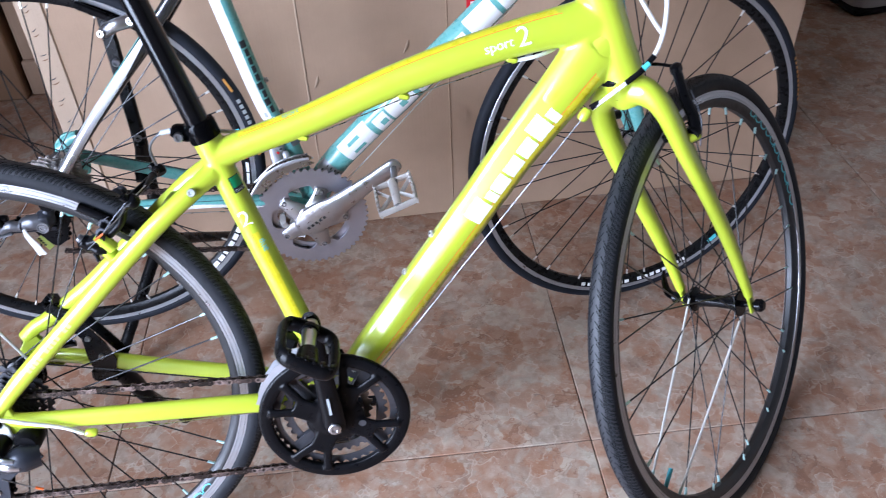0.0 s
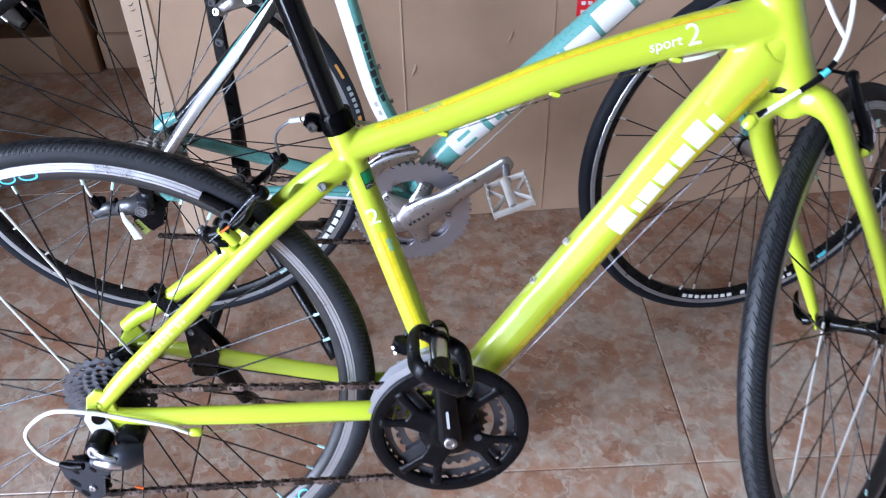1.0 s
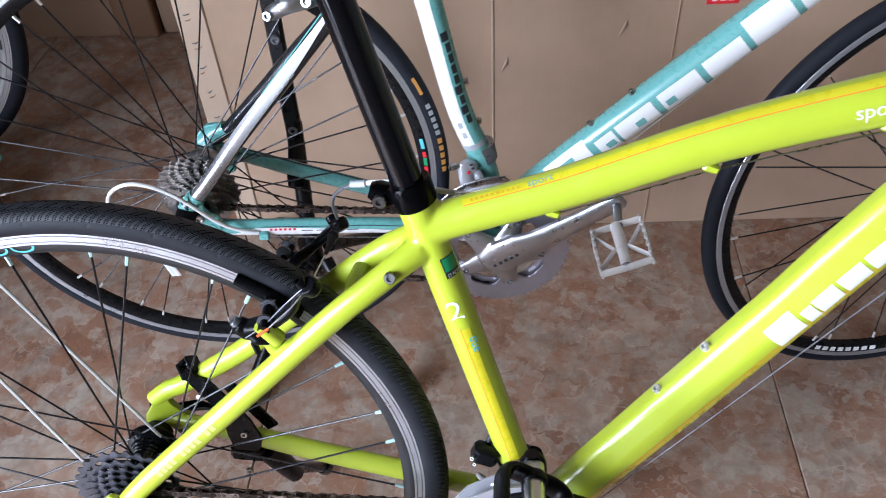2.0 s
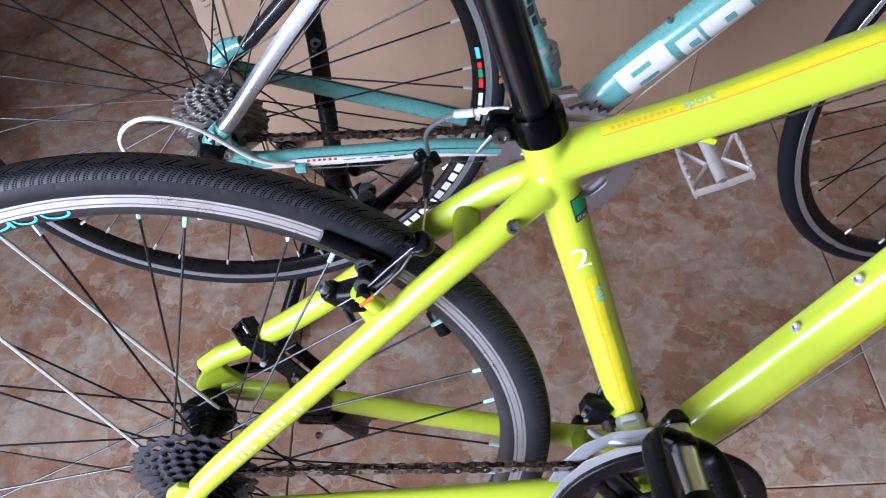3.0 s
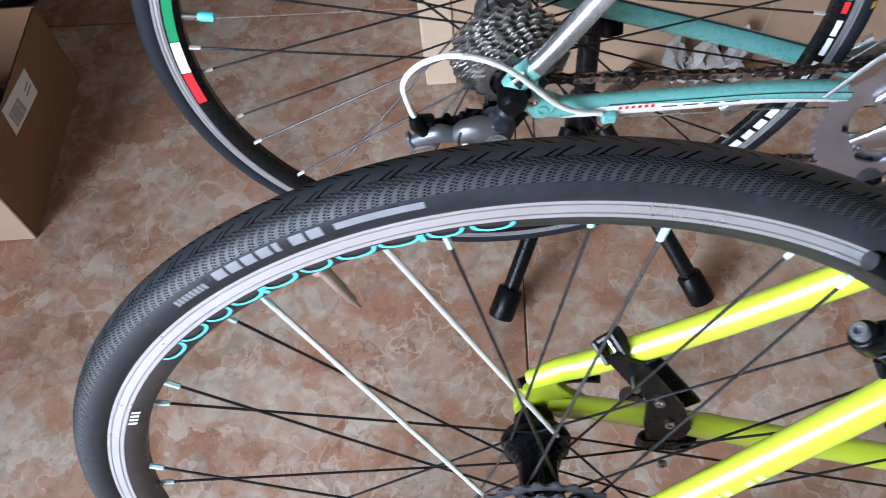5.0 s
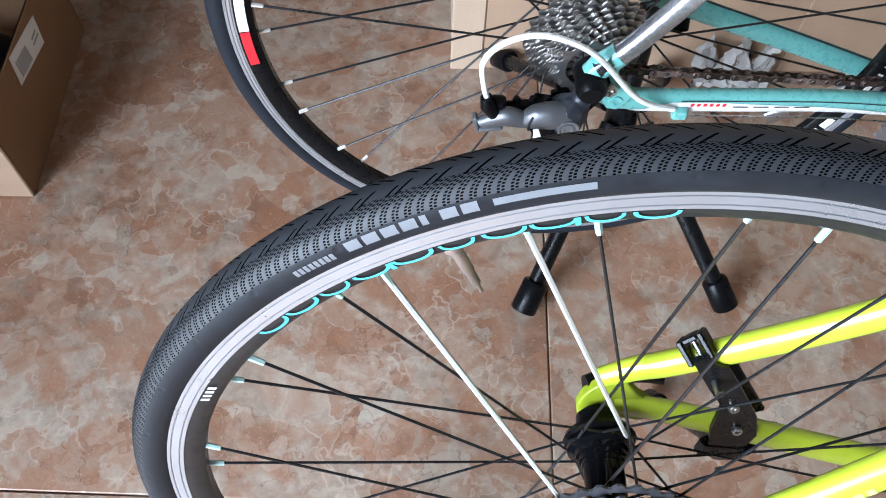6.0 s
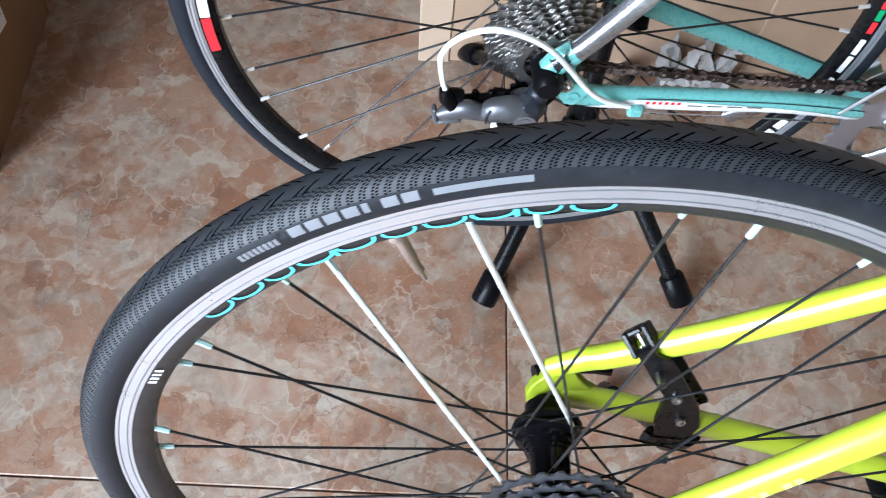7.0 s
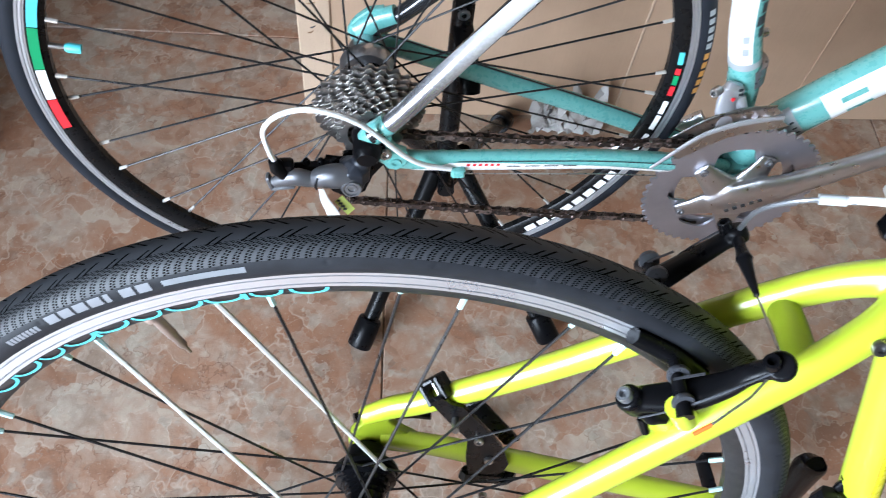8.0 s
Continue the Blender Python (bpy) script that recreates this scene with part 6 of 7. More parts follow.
part("white_panel", CST.patch(float(np.interp(0.372, CST.p[:, 2], CST.s)), CST.s[-1] - 0.002, -0.15, 1.65, 24, 10), WHITE_PAINT, cel, "white panel on the seat tube")
part("white_panel", CST.patch(float(np.interp(0.366, CST.p[:, 2], CST.s)), float(np.interp(0.374, CST.p[:, 2], CST.s)), -0.9, 2.2, 3, 14, 0.0006), GREY_PRINT, cel, "grey band")
for k in range(9):
    g = CST.patch(float(np.interp(0.520 - 0.0145 * k, CST.p[:, 2], CST.s)), float(np.interp(0.5315 - 0.0145 * k, CST.p[:, 2], CST.s)), -0.85, -0.25 if k in (0, 5, 7) else -0.42, 1, 3, 0.0005)
    part("maker_mark", g, BLACK_PRINT, cel, "dark maker's mark, plain block")
for k in range(2):
    part("frame_mark", CST.patch(float(np.interp(0.386 + 0.015 * k, CST.p[:, 2], CST.s)), float(np.interp(0.394 + 0.015 * k, CST.p[:, 2], CST.s)), 0.1, 0.45, 1, 2, 0.0006), GREY_PRINT, cel, "two small grey marks")
CPLAN = [(1.3, 0, 1, 1), (0.55, 0, 0.70, 1), (1.1, 0, 0.72, 1), (1.1, 0, 0.72, 1), (1.05, 0, 0.72, 1), (1.1, 0, 1, 1), (0.55, 0, 0.7, 1)]
c0, c1 = float(np.interp(0.478, CDT.p[:, 0], CDT.s)), float(np.interp(0.775, CDT.p[:, 0], CDT.s))
for g in glyph_row(CDT, c0, c1, -0.80, 1.02, CPLAN):
    part("maker_mark", g, WHITE_DECAL, cel, "large white maker's mark, plain block")
for s_, w_, dw, ln in ((0.016, -0.32, 0.13, 0.026), (0.016, 0.42, 0.13, 0.026), (0.086, -0.18, 0.20, 0.013), (0.131, -0.18, 0.20, 0.013), (0.176, -0.18, 0.20, 0.013)):
    part("mark_gap", CDT.patch(c0 + s_, c0 + s_ + ln, w_ - dw, w_ + dw, 2, 2, 0.0009), CELESTE, cel)
lb = float(np.interp(0.442, CDT.p[:, 0], CDT.s))
part("bracket_label", CDT.patch(lb, lb + 0.022, -1.5, 1.3, 2, 12, 0.0006), GREY_PRINT, cel, "grey printed band")
part("bracket_print", merge(*[CDT.patch(lb + 0.004 + 0.010 * (k % 2), lb + 0.009 + 0.010 * (k % 2), -0.95 + 0.16 * k, -0.86 + 0.16 * k, 1, 1, 0.0010) for k in range(11)]), BLACK_PRINT, cel, "small black lettering, unreadable")
for s_ in (0.19, 0.255):
    p = CDT.at(s_, math.pi / 2, -0.001)
    bolt(cel, p, (-0.65, 0, 0.76), 0.0045, 0.006, STEEL, "bottle_bolt")
for z in (0.395, 0.455):
    s_ = float(np.interp(z, CST.p[:, 2], CST.s))
    bolt(cel, CST.at(s_, -math.pi / 2, -0.001), (0.97, 0, 0.2), 0.0045, 0.006, STEEL, "bottle_bolt")
# white flash and print on the drive-side chain stay
fl0, fl1 = 0.045, 0.34
flash = Shape()
n_f = 24
for i in range(n_f + 1):
    t = i / n_f
    s_ = fl0 + (fl1 - fl0) * t
    top = 0.35 - 0.95 * max(0.0, t - 0.25) if t > 0.12 else -0.75 + 9.0 * t
    for j in range(5):
        w = -0.85 + (max(top, -0.84) + 0.85) * j / 4
        flash.v.append(tuple(C_DS_CHAIN.at(s_, w, 0.0005)))
flash.f = [(5 * i + j, 5 * i + j + 1, 5 * i + j + 6, 5 * i + j + 5) for i in range(n_f) for j in range(4)]
part("white_panel", flash, WHITE_PAINT, cel, "white flash along the chain stay")
part("stay_print", merge(*[C_DS_CHAIN.patch(0.100 + 0.0062 * k, 0.1035 + 0.0062 * k, 0.02, 0.26, 1, 1, 0.0009) for k in range(6)]), RED, cel, "red and black lettering, unreadable")
part("stay_print", merge(*[C_DS_CHAIN.patch(0.142 + 0.020 * k, 0.157 + 0.020 * k, -0.06, 0.04, 2, 1, 0.0009) for k in range(4)]), BLACK_PRINT, cel, "fine black lettering, unreadable")
part("pinstripe", C_DS_CHAIN.patch(0.09, 0.34, 0.42, 0.50, 16, 1, 0.0007), BLACK_PRINT, cel, "thin black line")
part("cable_wire", Shape().tube(list(C_NDS_CHAIN.p[3:-4] + vec(0.0, -0.002, 0.0135)), 0.0010, 6), BLACK_PRINT, cel, "thin black line along the chain stay")
part("stay_panel", C_DS_STAY.patch(0.19, 0.345, 1.12, 1.45, 16, 3, 0.0006), CELESTE, cel, "turquoise edge line")
part("stay_print", merge(*[C_DS_STAY.patch(0.15 + 0.011 * k, 0.158 + 0.011 * k, -0.45, -0.2, 1, 1, 0.0008) for k in range(8)]), GREY_PRINT, cel, "small grey lettering, unreadable")
# drop-outs
drop = Shape().plate([(-0.012, 0.336), (-0.004, 0.328), (0.004, 0.310), (0.006, 0.294), (0.018, 0.288), (0.030, 0.294), (0.034, 0.310), (0.020, 0.326), (0.016, 0.342), (0.026, 0.362), (0.022, 0.376), (0.006, 0.374), (-0.008, 0.362), (-0.016, 0.348)], 0.063, 0.071)
melt(part("drop_out", drop, CELESTE, cel), 0.0013, 4)
drop = Shape().plate([(-0.004, 0.338), (0.003, 0.328), (0.011, 0.314), (0.015, 0.306), (0.020, 0.2975), (0.029, 0.2955), (0.036, 0.301), (0.041, 0.311), (0.038, 0.321), (0.028, 0.326), (0.023, 0.336), (0.025, 0.350), (0.016, 0.358), (0.004, 0.352)], -0.077, -0.068)
melt(part("drop_out", drop, CELESTE, cel, "forged turquoise drop-out with an eyelet"), 0.0013, 5)
part("eyelet", Shape().lathe([(0.0028, 0.0), (0.0060, 0.0), (0.0056, 0.0014), (0.0030, 0.0014)], 18, (0.0270, -0.0772, 0.3070), (0, -1, 0)), CELESTE, cel)
part("stay_socket", Shape().tube([(-0.001, -0.0755, 0.339), (0.006, -0.0755, 0.3465), (0.021, -0.0757, 0.3610)], [(0.0085, 0.0095), (0.0105, 0.0115), (0.0100, 0.0108)], 18), CELESTE, cel)
part("stay_socket", Shape().tube([(-0.004, 0.067, 0.345), (0.016, 0.066, 0.360), (0.034, 0.063, 0.369)], [(0.011, 0.014), (0.0105, 0.013), (0.0098, 0.0105)], 16), CELESTE, cel)
part("rear_axle", Shape().lathe([(0.0001, -0.068), (0.0075, -0.068), (0.0075, -0.064), (0.006, -0.062), (0.006, 0.066), (0.011, 0.072), (0.010, 0.082), (0.0001, 0.082)], 18, (0, 0, 0.334)), BLACK_GLOSS, cel, "black quick-release axle")
part("hub_barrel", Shape().lathe([(0.0001, 0.020), (0.024, 0.020), (0.0275, 0.026), (0.0275, 0.034), (0.022, 0.040), (0.019, 0.056), (0.012, 0.060), (0.0001, 0.060)], 26, (0.003, 0, 0.331)), ALLOY, cel, "polished hub flange")

# drivetrain
cassette(cel, (0.004, 0, 0.3295), [26, 25, 23, 21, 20, 19, 17, 16, 15, 14], -0.0245, 0.0039, SPROCKET_BRIGHT, "worn nickel ten-speed cassette")
CBC = vec(0.404, 0, 0.211)
part("chain", chain_shape([(0.0, -0.057, 0.336), (0.046, -0.054, 0.3215), (0.132, -0.050, 0.3093), (0.222, -0.046, 0.297), (0.339, -0.040, 0.284), (0.39, -0.038, 0.281)]), CHAIN_BROWN, cel, "brown oily chain, upper run")
part("chain", chain_shape([(-0.016, -0.046, 0.211), (0.148, -0.042, 0.179), (0.305, -0.039, 0.155), (0.389, -0.038, 0.142)]), CHAIN_BROWN, cel, "brown oily chain, lower run")
ARMS = [radians(67 + 72 * k) for k in range(5)]


def star(a, low, high, width, power=2.0):
    """A radius that swells near each of the five arms."""
    d = min(abs((a - b + math.pi) % (2 * math.pi) - math.pi) for b in ARMS)
    return low + (high - low) * math.exp(-((d / width) ** power))


ring = Shape()
o, i = gear_lines(0.0985, 50, 0.07, 0.0045)
i = [(star(math.atan2(z, x), 0.0700, 0.0480, 0.29, 4.0) * math.cos(math.atan2(z, x)), star(math.atan2(z, x), 0.0700, 0.0480, 0.29, 4.0) * math.sin(math.atan2(z, x))) for x, z in o]
ring.band(o, i, -0.0462, -0.0428, CBC)
crk = part("crankset", ring, RING_ALLOY, cel, "silver double racing crankset")
o, i = gear_lines(0.0785, 39, 0.0600, 0.004)
inner = Shape().band(o, i, -0.0390, -0.0362, CBC)
part("inner_chainring", inner, RING_ALLOY, crk)
CE = vec(0.5545, -0.074, 0.3095)
CD = unit(CE - CBC - vec(0, -0.074, 0))
spider = Shape()
for a in ARMS:
    u = vec(math.cos(a), 0, math.sin(a))
    spider.tube(spline([CBC + u * 0.004 + vec(0, -0.054, 0), CBC + u * 0.026 + vec(0, -0.053, 0), CBC + u * 0.046 + vec(0, -0.0505, 0), CBC + u * 0.063 + vec(0, -0.0485, 0)], 4), [(0.008, 0.024), (0.007, 0.0195), (0.005, 0.0140), (0.0028, 0.0105)], 16)
spider.lathe([(0.0001, -0.064), (0.016, -0.064), (0.026, -0.060), (0.030, -0.055), (0.030, -0.047), (0.0001, -0.047)], 28, CBC)
spider.tube(spline([CBC + CD * -0.026 + vec(0, -0.056, 0), CBC + vec(0, -0.060, 0), CBC + CD * 0.035 + vec(0, -0.064, 0), CBC + CD * 0.065 + vec(0, -0.067, 0), CBC + CD * 0.13 + vec(0, -0.071, 0), CE, CE + CD * 0.011], 5), [(0.006, 0.018), (0.009, 0.028), (0.009, 0.0260), (0.0085, 0.0195), (0.0075, 0.0150), (0.007, 0.0145), (0.004, 0.008)], 20)
melt(part("crank_arm", spider, ALLOY, crk, "polished crank arm with five-arm spider"), 0.0014, 8)
for a in ARMS:
    bolt(crk, CBC + vec(0.0575 * math.cos(a), -0.0500, 0.0575 * math.sin(a)), (0, -1, 0), 0.0050, 0.004, GREY_ALLOY, "chainring_bolt")
part("crank_print", merge(*[Shape().bar(CBC + vec(-0.010 + 0.0075 * k, -0.0694 - 0.0006 * k, -0.008 + 0.005 * k), CBC + vec(-0.006 + 0.0075 * k, -0.0697 - 0.0006 * k, -0.0055 + 0.005 * k), 0.005, 0.0006, bevel=0) for k in range(5)]), BLACK_PRINT, crk, "dark maker's mark in plain blocks")
ped_ob = part("pedal", Shape().tube([CE + vec(0, 0.006, 0), CE + vec(-0.006, -0.072, -0.008)], [0.0060, 0.0050], 14, ref=(1, 0, 0)), GREY_ALLOY, cel, "worn silver cage pedal")
pcen = CE + vec(-0.006, -0.072, -0.008)
pax = unit((0.02, -1.0, -0.05))
pln = unit(np.array((0.93, 0.0, 0.32)) - pax * (np.array((0.93, 0.0, 0.32)) @ pax))
pnr = np.cross(pax, pln)


def cp(u, v, w=0.0):
    return pcen + pln * u + pax * v + pnr * w


fr = Shape()
for u in (-0.031, 0.031):
    fr.tube([cp(u, -0.034), cp(u * 1.05, 0.0), cp(u, 0.040)], [(0.0022, 0.0075)] * 3, 10, ref=pln)
    for k in range(6):
        fr.box(cp(u, -0.030 + 0.012 * k, 0.0080), (0.003, 0.005, 0.004))
for v in (-0.033, 0.038):
    fr.tube([cp(-0.031, v), cp(0, v * 1.03), cp(0.031, v)], [(0.0022, 0.006)] * 3, 10, ref=pax)
for sg in (-1, 1):
    fr.tube([cp(sg * 0.030, -0.024), cp(sg * 0.009, 0.006), cp(sg * 0.030, 0.030)], [(0.0018, 0.005)] * 3, 8, ref=pax)
part("pedal_cage", fr, PEDAL_WHITE, ped_ob, "worn silver pedal cage")
part("pedal_body", Shape().tube([cp(0, -0.034), cp(0, 0.036)], [(0.008, 0.008), (0.0065, 0.0065)], 14, ref=pln), PEDAL_WHITE, ped_ob)
bolt(ped_ob, cp(0, 0.036), pax, 0.007, 0.004, GREY_ALLOY)
CE2 = CBC + vec(-0.1415, 0.074, -0.0965)
part("crank_arm", Shape().tube([CBC + vec(0, 0.062, 0), CBC + vec(-0.07, 0.068, -0.048), CE2], [(0.009, 0.016), (0.008, 0.012), (0.007, 0.0115)], 14), ALLOY, crk, "polished crank arm")
cfd = part("front_derailleur", Shape().tube([(0.3880, 0, 0.338), (0.3830, 0, 0.362)], 0.0186, 20), GREY_ALLOY, cel, "bright front derailleur")
body = Shape().box((0.366, -0.022, 0.341), (0.022, 0.014, 0.022), np.array([(0.93, 0.0, -0.36), (0, 1, 0), (0.36, 0, 0.93)]).T, 0.004)
body.tube(spline([(0.360, -0.024, 0.350), (0.362, -0.028, 0.330), (0.366, -0.032, 0.312), (0.368, -0.036, 0.300)], 4), [(0.005, 0.008), (0.005, 0.010), (0.005, 0.011), (0.004, 0.009)], 14)
body.tube(spline([(0.376, -0.024, 0.336), (0.382, -0.030, 0.320), (0.388, -0.036, 0.306)], 4), [(0.004, 0.006), (0.004, 0.007), (0.003, 0.006)], 12)
melt(part("derailleur_link", body, SATIN_SILVER, cfd, "silver cast derailleur body"), 0.0012, 4)
bolt(cfd, (0.350, -0.026, 0.347), (-0.8, -0.6, 0.1), 0.0050, 0.010, STEEL)
part("derailleur_badge", Shape().lathe([(0.0001, 0.0), (0.0026, 0.0), (0.0024, 0.0008), (0.0001, 0.0010)], 12, (0.366, -0.0304, 0.338), (0, -1, 0)), RED, cfd, "small red dot")
for k in range(2):
    part("derailleur_print", Shape().bar((0.368 + 0.002 * k, -0.0305, 0.350 - 0.006 * k), (0.372 + 0.002 * k, -0.0305, 0.351 - 0.006 * k), 0.003, 0.0006, bevel=0), BLACK_PRINT, cfd)
for y in (-0.0515, -0.0345):
    out = [(0.312, 0.282), (0.334, 0.304), (0.360, 0.320), (0.388, 0.328), (0.414, 0.330), (0.424, 0.322), (0.410, 0.317), (0.388, 0.314), (0.366, 0.306), (0.346, 0.292), (0.324, 0.274)]
    part("derailleur_cage", Shape().plate(out, y - 0.0008, y + 0.0008), STEEL, cfd, "polished steel cage plate")
part("cage_rail", Shape().tube(spline([(0.298, -0.0520, 0.260), (0.334, -0.0520, 0.305), (0.360, -0.0520, 0.321), (0.388, -0.0515, 0.329), (0.416, -0.0500, 0.331)], 5), [(0.0012, 0.0020), (0.0018, 0.0032), (0.0020, 0.0036), (0.0020, 0.0036), (0.0016, 0.0026)], 10), SATIN_SILVER, cfd, "polished rolled cage edge")
part("cage_rail", Shape().tube(spline([(0.318, -0.0345, 0.288), (0.352, -0.0345, 0.316), (0.388, -0.0345, 0.328), (0.414, -0.0345, 0.331)], 5), [(0.0010, 0.0016), (0.0016, 0.0026), (0.0018, 0.0030), (0.0014, 0.0022)], 10), STEEL, cfd)
part("chain_drop_tab", Shape().box((0.358, -0.038, 0.286), (0.016, 0.006, 0.009), bevel=0.002), ORANGE_PRINT, cfd)

# rear derailleur of the road bicycle
crd = part("rear_derailleur", Shape().lathe([(0.0001, -0.014), (0.0095, -0.014), (0.0125, -0.010), (0.0135, -0.006), (0.0135, 0.010), (0.0150, 0.012), (0.0150, 0.017), (0.0001, 0.017)], 26, (0.0005, -0.081, 0.333), (0.05, 1, 0.12)), BLACK_PLASTIC, cel, "grey and black rear derailleur")
part("hanger_arm", Shape().bar((0.001, -0.0795, 0.331), (0.0170, -0.0795, 0.3275), 0.016, 0.008, bevel=0.0035), BLACK_PLASTIC, crd)
part("hanger_bolt", Shape().lathe([(0.0001, 0.0), (0.0062, 0.0), (0.0062, 0.002), (0.0050, 0.0032), (0.0032, 0.0032), (0.0030, 0.0010), (0.0001, 0.0010)], 18, (0.0170, -0.0835, 0.3275), (0, -1, 0.1)), STEEL, crd, "bright bolt with a hollow hexagon")
knuckle = Shape().box((-0.012, -0.083, 0.3035), (0.028, 0.026, 0.030), bevel=0.007)
knuckle.tube([(-0.016, -0.066, 0.2960), (-0.0155, -0.097, 0.2960)], [0.0125, 0.0120], 22)
knuckle.tube([(-0.003, -0.080, 0.322), (-0.008, -0.082, 0.306)], [0.0095, 0.0105], 16)
melt(part("lower_knuckle", knuckle, CAGE_DARK, crd, "dark grey cast knuckle"), 0.0012, 5)
part("pivot_disc", Shape().lathe([(0.0001, 0.0008), (0.0030, 0.0008), (0.0034, 0.0022), (0.0052, 0.0022), (0.0056, 0.0012), (0.0072, 0.0012), (0.0078, 0.0028), (0.0092, 0.0028), (0.0098, 0.0), (0.0098, -0.003), (0.0001, -0.003)], 28, (-0.0155, -0.0975, 0.2955), (0, -1, 0.15)), GREY_ALLOY, crd, "round grey pivot bolt with a ring")
link = Shape().tube(spline([(-0.014, -0.087, 0.3020), (-0.030, -0.088, 0.3025), (-0.042, -0.0875, 0.3005), (-0.053, -0.086, 0.2960), (-0.066, -0.085, 0.2985), (-0.076, -0.084, 0.2960), (-0.090, -0.082, 0.2880)], 5), [(0.0105, 0.0125), (0.0115, 0.0135), (0.0100, 0.0125), (0.0070, 0.0085), (0.0082, 0.0098), (0.0070, 0.0085), (0.0045, 0.0060)], 20)
part("outer_link", link, plain("cast_grey_link", (0.14, 0.143, 0.155), 0.36, metal=0.6, vary=0.15, bump=0.08), crd, "grey alloy link with two humps")
part("link_groove", Shape().tube(spline([(-0.047, -0.0950, 0.3075), (-0.050, -0.0960, 0.2990), (-0.049, -0.0935, 0.2900)], 4), 0.0011, 8), CAGE_DARK, crd)
part("inner_link", Shape().bar((-0.078, -0.070, 0.2935), (-0.014, -0.068, 0.2965), 0.012, 0.008, bevel=0.002), BLACK_PLASTIC, crd, "black inner link")
for x in (-0.044, -0.032, -0.058):
    part("limit_screw", Shape().lathe([(0.0001, -0.004), (0.0032, -0.004), (0.0036, 0.002), (0.0026, 0.004), (0.0001, 0.004)], 12, (x, -0.069, 0.3010), (-0.1, 0.1, 1)), BLACK_PLASTIC, crd)
clamp = Shape().tube([(-0.0870, -0.0830, 0.3215), (-0.0845, -0.0830, 0.3120), (-0.0780, -0.0860, 0.2990)], [(0.0050, 0.0050), (0.0090, 0.0075), (0.0030, 0.0050)], 14)
clamp.box((-0.0800, -0.0790, 0.3105), (0.022, 0.012, 0.012), bevel=0.003)
part("barrel_clamp", clamp, BLACK_PLASTIC, crd, "black cable adjuster")
horn = Shape().bar((-0.0955, -0.080, 0.2960), (-0.0925, -0.079, 0.2780), 0.005, 0.010, bevel=0.0015).bar((-0.0945, -0.079, 0.2780), (-0.0700, -0.081, 0.2830), 0.005, 0.010, bevel=0.0015)
part("cable_horn", horn, GREY_ALLOY, crd, "open grey alloy bracket")
part("backplate", Shape().bar((-0.083, -0.078, 0.2860), (-0.003, -0.074, 0.2780), 0.010, 0.006, bevel=0.002), CAGE_DARK, crd)
part("derailleur_cage", Shape().plate([(-0.040, 0.296), (-0.021, 0.292), (0.014, 0.300), (0.018, 0.284), (0.005, 0.264), (-0.003, 0.240), (-0.021, 0.230), (-0.037, 0.242), (-0.050, 0.268)], -0.0575, -0.055), BLACK_PLASTIC, crd)
for cx, cz in ((-0.017, 0.251), (-0.003, 0.285)):
    o, i = gear_lines(0.021, 11, 0.006, 0.004)
    part("jockey_wheel", Shape().band(o, i, -0.048, -0.044, (cx, 0, cz)), BLACK_PLASTIC, crd)
for k, (dx, w) in enumerate(((0.0, 0.0034), (0.006, 0.0026))):
    part("paper_tag", Shape().tube(spline([(-0.0440, -0.1005 - 0.001 * k, 0.2990), (-0.0420 + dx * 0.4, -0.1040, 0.2860), (-0.0380 + dx * 0.8, -0.1030, 0.2680), (-0.0350 + dx, -0.0990, 0.2450)], 5), [(0.0007, 0.0024), (0.0007, w), (0.0007, w * 1.15), (0.0007, w * 1.3)], 8), WHITE_PLASTIC, crd, "crumpled white paper tag")
part("printed_tag", Shape().bar((-0.0290, -0.0960, 0.2780), (-0.0170, -0.0930, 0.2520), 0.010, 0.0008, (0.2, -0.8, 0.5)), FAINT_PRINT, crd, "pale yellow tag with dark print")
part("tag_print", merge(*[Shape().bar((-0.0310 + 0.002 * k, -0.0972, 0.2765 - 0.0045 * k), (-0.0272 + 0.002 * k, -0.0968, 0.2750 - 0.0045 * k), 0.0024, 0.0006, (0.2, -0.8, 0.5)) for k in range(4)]), BLACK_PRINT, crd, "dark print, unreadable")
cable(cel, [(0.082, -0.073, 0.291), (0.058, -0.078, 0.303), (0.036, -0.083, 0.323), (-0.005, -0.090, 0.375), (-0.044, -0.090, 0.394), (-0.074, -0.087, 0.386), (-0.091, -0.084, 0.363), (-0.089, -0.083, 0.332), (-0.085, -0.083, 0.318)], 0.0026, WHITE_PLASTIC, label="white gear cable housing loop")
part("cable_stop", Shape().box((0.090, -0.070, 0.283), (0.014, 0.009, 0.013), bevel=0.002), CELESTE, cel)
part("inner_cable", Shape().tube([(0.096, -0.070, 0.280), (0.25, -0.052, 0.252), (0.40, -0.015, 0.196)], 0.0008, 5), STEEL, cel)
part("inner_cable", Shape().tube([(0.43, -0.008, 0.212), (0.60, -0.004, 0.372), (0.78, -0.002, 0.535)], 0.0010, 5), WHITE_PLASTIC, cel, "pale wire under the down tube")
